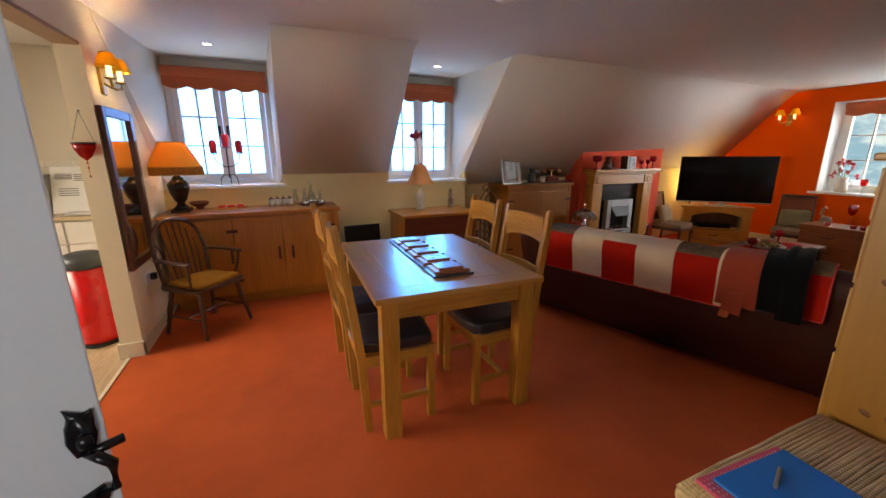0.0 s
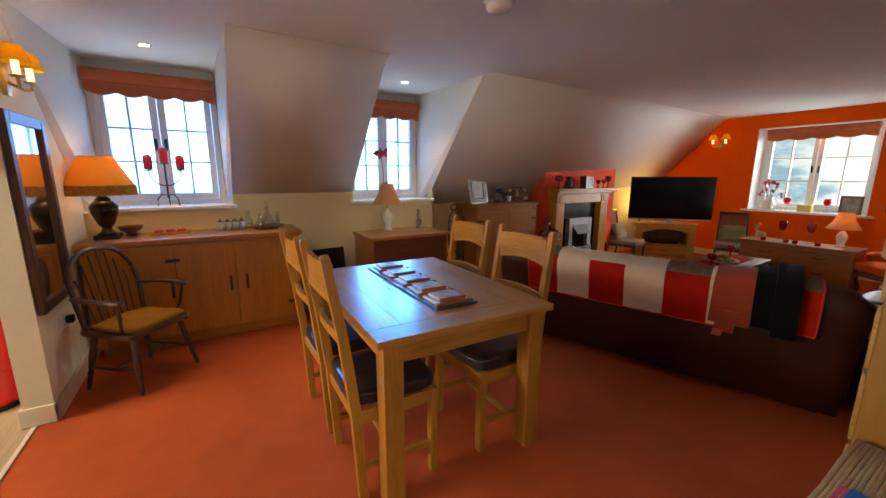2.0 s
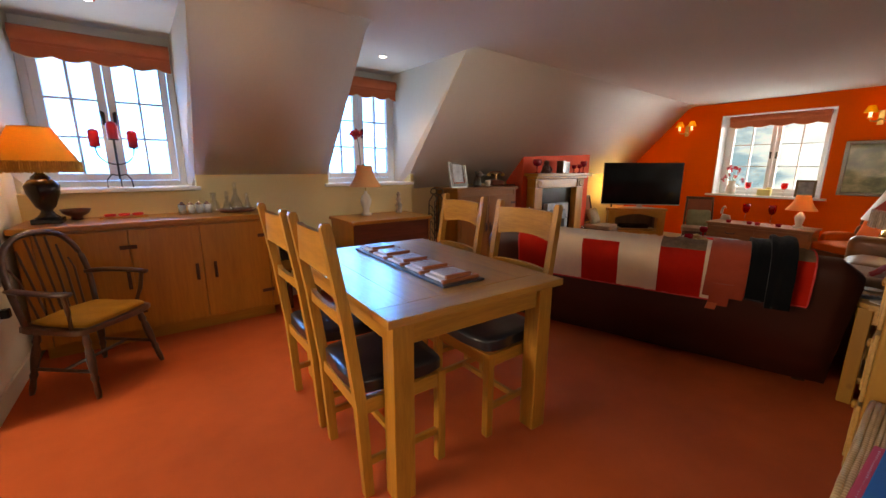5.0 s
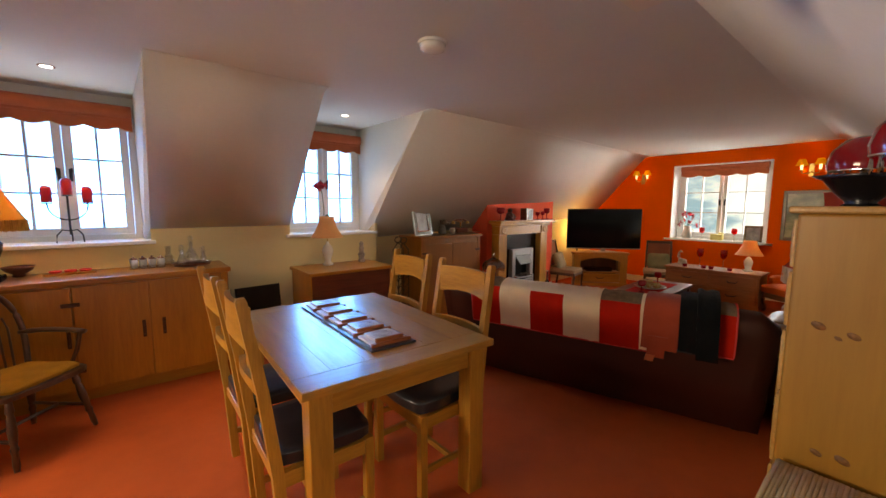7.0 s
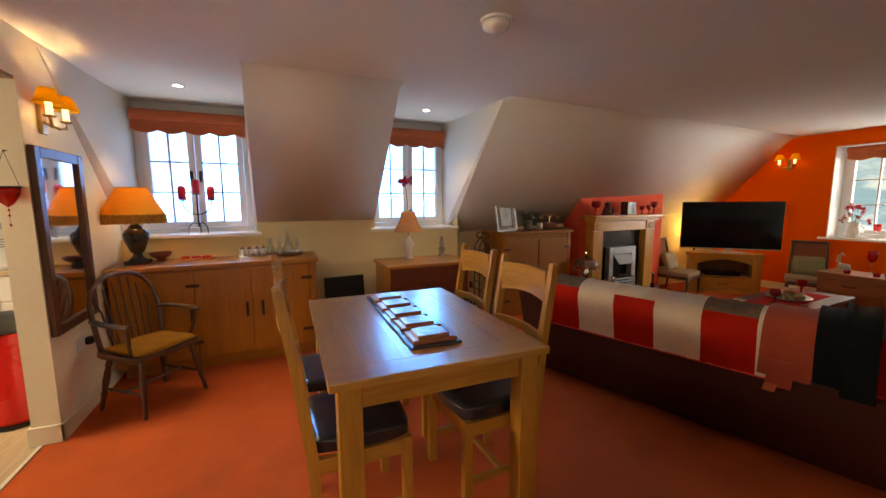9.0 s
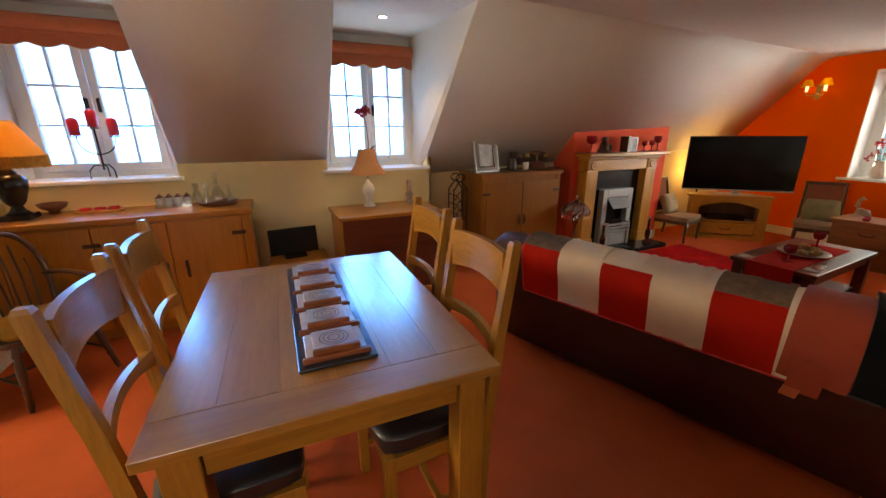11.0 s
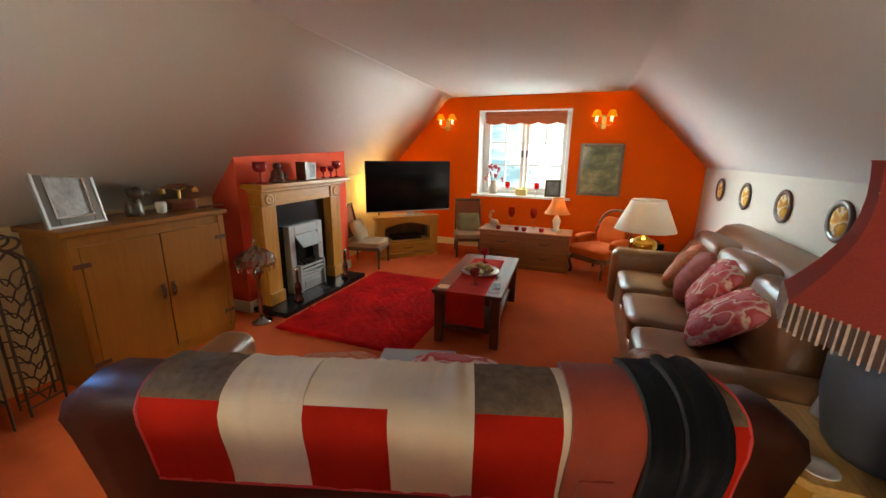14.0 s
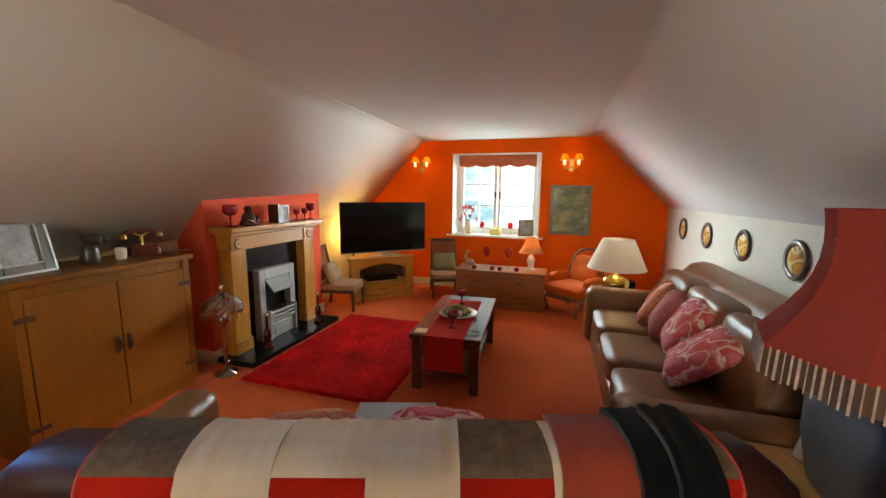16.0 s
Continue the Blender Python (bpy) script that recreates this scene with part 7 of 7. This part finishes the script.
for x, s in ((5.00, 1), (5.78, 1)):
    fi = thing("fireside_figure", x, 4.50, 0.05, 0, "polished fireside ornament standing on the hearth", "ornament", "ornaments on the hearth")
    part("body", lathe([(0, 0), (0.05, 0), (0.045, 0.02), (0.02, 0.05), (0.035, 0.12), (0.028, 0.17), (0.012, 0.20), (0.016, 0.24), (0.012, 0.30), (0, 0.31)], 20), surface("copper_lustre", (0.10, 0.022, 0.018), 0.2, 0.8, vary=0.2, relief=0), fi, smooth=True)
    part("knob", moved(lathe([(0, 0), (0.02, 0.01), (0.022, 0.03), (0, 0.05)], 16), Matrix.Translation((0, 0, 0.30))), CHROME, fi, smooth=True)

# ---------- on the pine cupboard ----------
CZ = 1.03
fr2 = thing("silver_photo_frame", 3.55, 4.79, CZ, 10, "large silver photo frame leaning back on the cupboard", "photo frame")
tilt = Matrix.Rotation(radians(-11), 4, "X") @ Matrix.Scale(1.12, 4)
part("frame", moved(joined(box(-0.14, -0.085, 0, 0.018, 0, 0.31, 0.005), box(0.085, 0.14, 0, 0.018, 0, 0.31, 0.005), box(-0.085, 0.085, 0, 0.018, 0, 0.055, 0.005), box(-0.085, 0.085, 0, 0.018, 0.255, 0.31, 0.005)), tilt), surface("pewter", (0.12, 0.10, 0.08), 0.45, 0.4, vary=0.2, relief=0.1), fr2)
part("outer_trim", moved(joined(box(-0.144, -0.130, -0.005, 0.019, -0.004, 0.314, 0.003), box(0.130, 0.144, -0.005, 0.019, -0.004, 0.314, 0.003), box(-0.130, 0.130, -0.005, 0.019, -0.004, 0.010, 0.003), box(-0.130, 0.130, -0.005, 0.019, 0.300, 0.314, 0.003)), tilt), STEEL, fr2, "bright silver rim")
part("inner_trim", moved(joined(box(-0.095, -0.085, -0.004, 0.0, 0.045, 0.265, 0.001), box(0.085, 0.095, -0.004, 0.0, 0.045, 0.265, 0.001), box(-0.085, 0.085, -0.004, 0.0, 0.045, 0.055, 0.001), box(-0.085, 0.085, -0.004, 0.0, 0.255, 0.265, 0.001)), tilt), CHROME, fr2)
part("photo", moved(box(-0.085, 0.085, 0.006, 0.012, 0.055, 0.255), tilt), surface("faded_photo", (0.46, 0.45, 0.44), 0.4, vary=0.4, big=8, relief=0), fr2)
part("strut", tube([(0, 0.085, 0.20), (0, 0.15, 0.005)], 0.008, 6), BLACK, fr2)
dg = joined(lathe([(0, 0), (0.05, 0), (0.055, 0.03), (0.045, 0.09), (0.04, 0.12), (0, 0.13)], 18), moved(lathe([(0, -0.045), (0.04, -0.02), (0.045, 0.01), (0.025, 0.04), (0, 0.048)], 16), Matrix.Translation((0.02, -0.02, 0.15))), tube([(-0.01, 0, 0.13), (-0.03, 0, 0.19)], 0.014, 8), tube([(0.05, -0.03, 0.15), (0.085, -0.05, 0.14)], 0.018, 8))
single("dog_ornament", dg, surface("dark_glaze", (0.09, 0.065, 0.045), 0.3, vary=0.6, big=14, relief=0), "dark glazed animal ornament on the cupboard", "ornament", at=(3.90, 4.86, CZ, 0), smooth=True)
single("white_cup", shell([(0.01, 0), (0.03, 0.002), (0.036, 0.05), (0.033, 0.08)], 0.004, 20), PORCELAIN, "small white cup on the cupboard", "cup", at=(4.06, 4.83, CZ, 0), smooth=True)
tp = thing("old_telephone", 4.21, 4.84, CZ, -10, "antique wooden cradle telephone with brass fittings", "telephone")
part("body", moved(cushion(0.20, 0.15, 0.09, 0.4), Matrix.Translation((0, 0, 0.045))), MAHOGANY, tp, smooth=True)
part("cradle", joined(tube([(0, 0, 0.08), (0, 0, 0.15)], 0.012, 8), tube([(-0.05, 0, 0.17), (0, 0, 0.145), (0.05, 0, 0.17)], 0.008, 8)), BRASS, tp)
hs = part("handset", tube([(-0.11, 0, 0.165), (-0.06, 0, 0.185), (0.06, 0, 0.185), (0.11, 0, 0.165)], 0.013, 8), MAHOGANY, tp)
for x in (-0.115, 0.115):
    part("earpiece", moved(lathe([(0, -0.03), (0.028, -0.03), (0.024, -0.005), (0.012, 0.01), (0, 0.012)], 14), Matrix.Translation((x, 0, 0.16))), BRASS, hs, smooth=True)
part("stick", tube([(0.10, 0.0, 0.012), (0.30, -0.03, 0.012)], 0.009, 8), MAHOGANY, tp)

# ---------- iron trellis and bottle rack beside the cupboard ----------
GREY_IRON = surface("grey_washed_iron", (0.10, 0.075, 0.05), 0.5, 0.4, vary=0.35, big=6, relief=0.3)
sc = thing("folded_iron_screen", 3.19, 4.83, 0, 14, "folded wrought iron trellis screen beside the cupboard", "screen")
for k in range(2):
    y, dx = -0.09 + 0.12 * k, 0.035 * k
    pn = part("panel", joined(
        tube(flowing([(-0.10 + dx, y, 0.02), (-0.10 + dx, y, 0.80), (-0.085 + dx, y, 0.88), (-0.02 + dx, y, 0.95)], 3), 0.007, 6),
        tube(flowing([(0.08 + dx, y, 0.02), (0.08 + dx, y, 0.80), (0.065 + dx, y, 0.88), (0.0 + dx, y, 0.95)], 3), 0.007, 6),
        tube([(-0.10 + dx, y, 0.07), (0.08 + dx, y, 0.07)], 0.006, 6),
        tube([(-0.01 + dx + 0.06 * math.cos(a * 0.5236), y, 0.99 + 0.035 * math.sin(a * 0.5236)) for a in range(13)], 0.007, 6)), GREY_IRON, sc)
    for j in range(8):
        z = 0.07 + 0.095 * j
        part("link", tube(flowing([(-0.095 + dx, y, z + 0.09), (-0.045 + dx, y, z + 0.07), (-0.01 + dx, y, z + 0.005), (0.025 + dx, y, z + 0.07), (0.075 + dx, y, z + 0.09)], 3), 0.0045, 5), GREY_IRON, pn)
rk = thing("bottle_rack", 2.945, 4.78, 0, 0, "small wrought iron rack with two dark bottles", "bottle rack")
for x in (-0.085, 0.085):
    for y in (-0.09, 0.09):
        part("post", tube([(x, y, 0.0), (x, y, 0.68)], 0.006, 6), GREY_IRON, rk)
for z in (0.61, 0.68, 0.40, 0.17):
    part("rail", joined(tube([(-0.085, -0.09, z), (0.085, -0.09, z)], 0.005, 6), tube([(-0.085, 0.09, z), (0.085, 0.09, z)], 0.005, 6), tube([(-0.085, -0.09, z), (-0.085, 0.09, z)], 0.005, 6), tube([(0.085, -0.09, z), (0.085, 0.09, z)], 0.005, 6)), GREY_IRON, rk)
part("scroll", joined(*[tube([(x + 0.026 * math.cos(a * 0.5236), -0.09, 0.645 + 0.026 * math.sin(a * 0.5236)) for a in range(13)], 0.004, 5) for x in (-0.045, 0.0, 0.045)]), GREY_IRON, rk)
BOTTLE = surface("dark_bottle", (0.035, 0.012, 0.008), 0.15, vary=0.15, relief=0, coat=0.4)
for z in (0.405, 0.175):
    bt = thing("wine_bottle", 2.945, 4.78, z + 0.045, 0, "dark wine bottle lying in the iron rack", "bottle", "bottles in the rack")
    part("glass", moved(lathe([(0, -0.15), (0.03, -0.15), (0.041, -0.14), (0.041, 0.04), (0.03, 0.075), (0.014, 0.10), (0.014, 0.15), (0, 0.15)], 20), Matrix.Rotation(radians(-90), 4, "X")), BOTTLE, bt, smooth=True)

# ---------- ruby crystal lamps on the tallboy ----------
tz = 1.40
bw = single("black_bowl", shell([(0.03, 0), (0.06, 0.004), (0.045, 0.015), (0.085, 0.06), (0.12, 0.11), (0.155, 0.128)], 0.006, 36), BLACK, "wide black footed bowl on top of the tallboy", "bowl", at=(3.0, 1.035, tz, 0), smooth=True)
for x, y, k in ((3.2, 1.05, 0.95), (2.87, 0.885, 1.12)):
    lu = thing("lustre_lamp", x, y, tz, 0, "ruby glass dome lamp with crystal drops on the tallboy", "lamp", "lustre lamps")
    part("stem", lathe([(0, 0), (0.06 * k, 0), (0.055 * k, 0.012), (0.016, 0.03), (0.02, 0.10 * k), (0.012, 0.17 * k), (0, 0.18 * k)], 20), CHROME, lu, smooth=True)
    part("shade", shell([(0.125 * k, 0.17 * k), (0.13 * k, 0.20 * k), (0.115 * k, 0.26 * k), (0.07 * k, 0.31 * k), (0.02, 0.325 * k)], 0.004, 28), RUBY, lu, "dark ruby glass dome", smooth=True)
    part("ring", lathe([(0.012, 0.165 * k), (0.127 * k, 0.165 * k), (0.127 * k, 0.17 * k), (0.012, 0.17 * k), (0.012, 0.165 * k)], 28), CHROME, lu)
    for i in range(14):
        a = 2 * math.pi * i / 14
        part("crystal_drop", moved(lathe([(0, -0.06 * k), (0.008, -0.04 * k), (0.004, -0.008), (0, 0)], 6), Matrix.Translation((0.118 * k * math.cos(a), 0.118 * k * math.sin(a), 0.165 * k))), CRYSTAL, lu)

# small uplighter behind the television, whose glow lies on the corner wall
ul = thing("corner_uplighter", 7.2, 4.86, 0, 0, "small lit lamp standing behind the television", "lamp")
part("cup", lathe([(0, 0.0), (0.09, 0.003), (0.085, 0.02), (0.012, 0.03), (0.012, 0.78), (0.05, 0.80), (0, 0.80)], 20), IRON, ul, smooth=True)
part("bulb", moved(lathe([(0, 0), (0.03, 0.03), (0.02, 0.07), (0, 0.08)], 14), Matrix.Translation((0, 0, 0.80))), BULB, ul, smooth=True)
lamp("uplighter_glow", "POINT", Matrix.Translation((7.2, 4.86, 0.93)), 7.5, (1.0, 0.66, 0.22), soft=0.04)
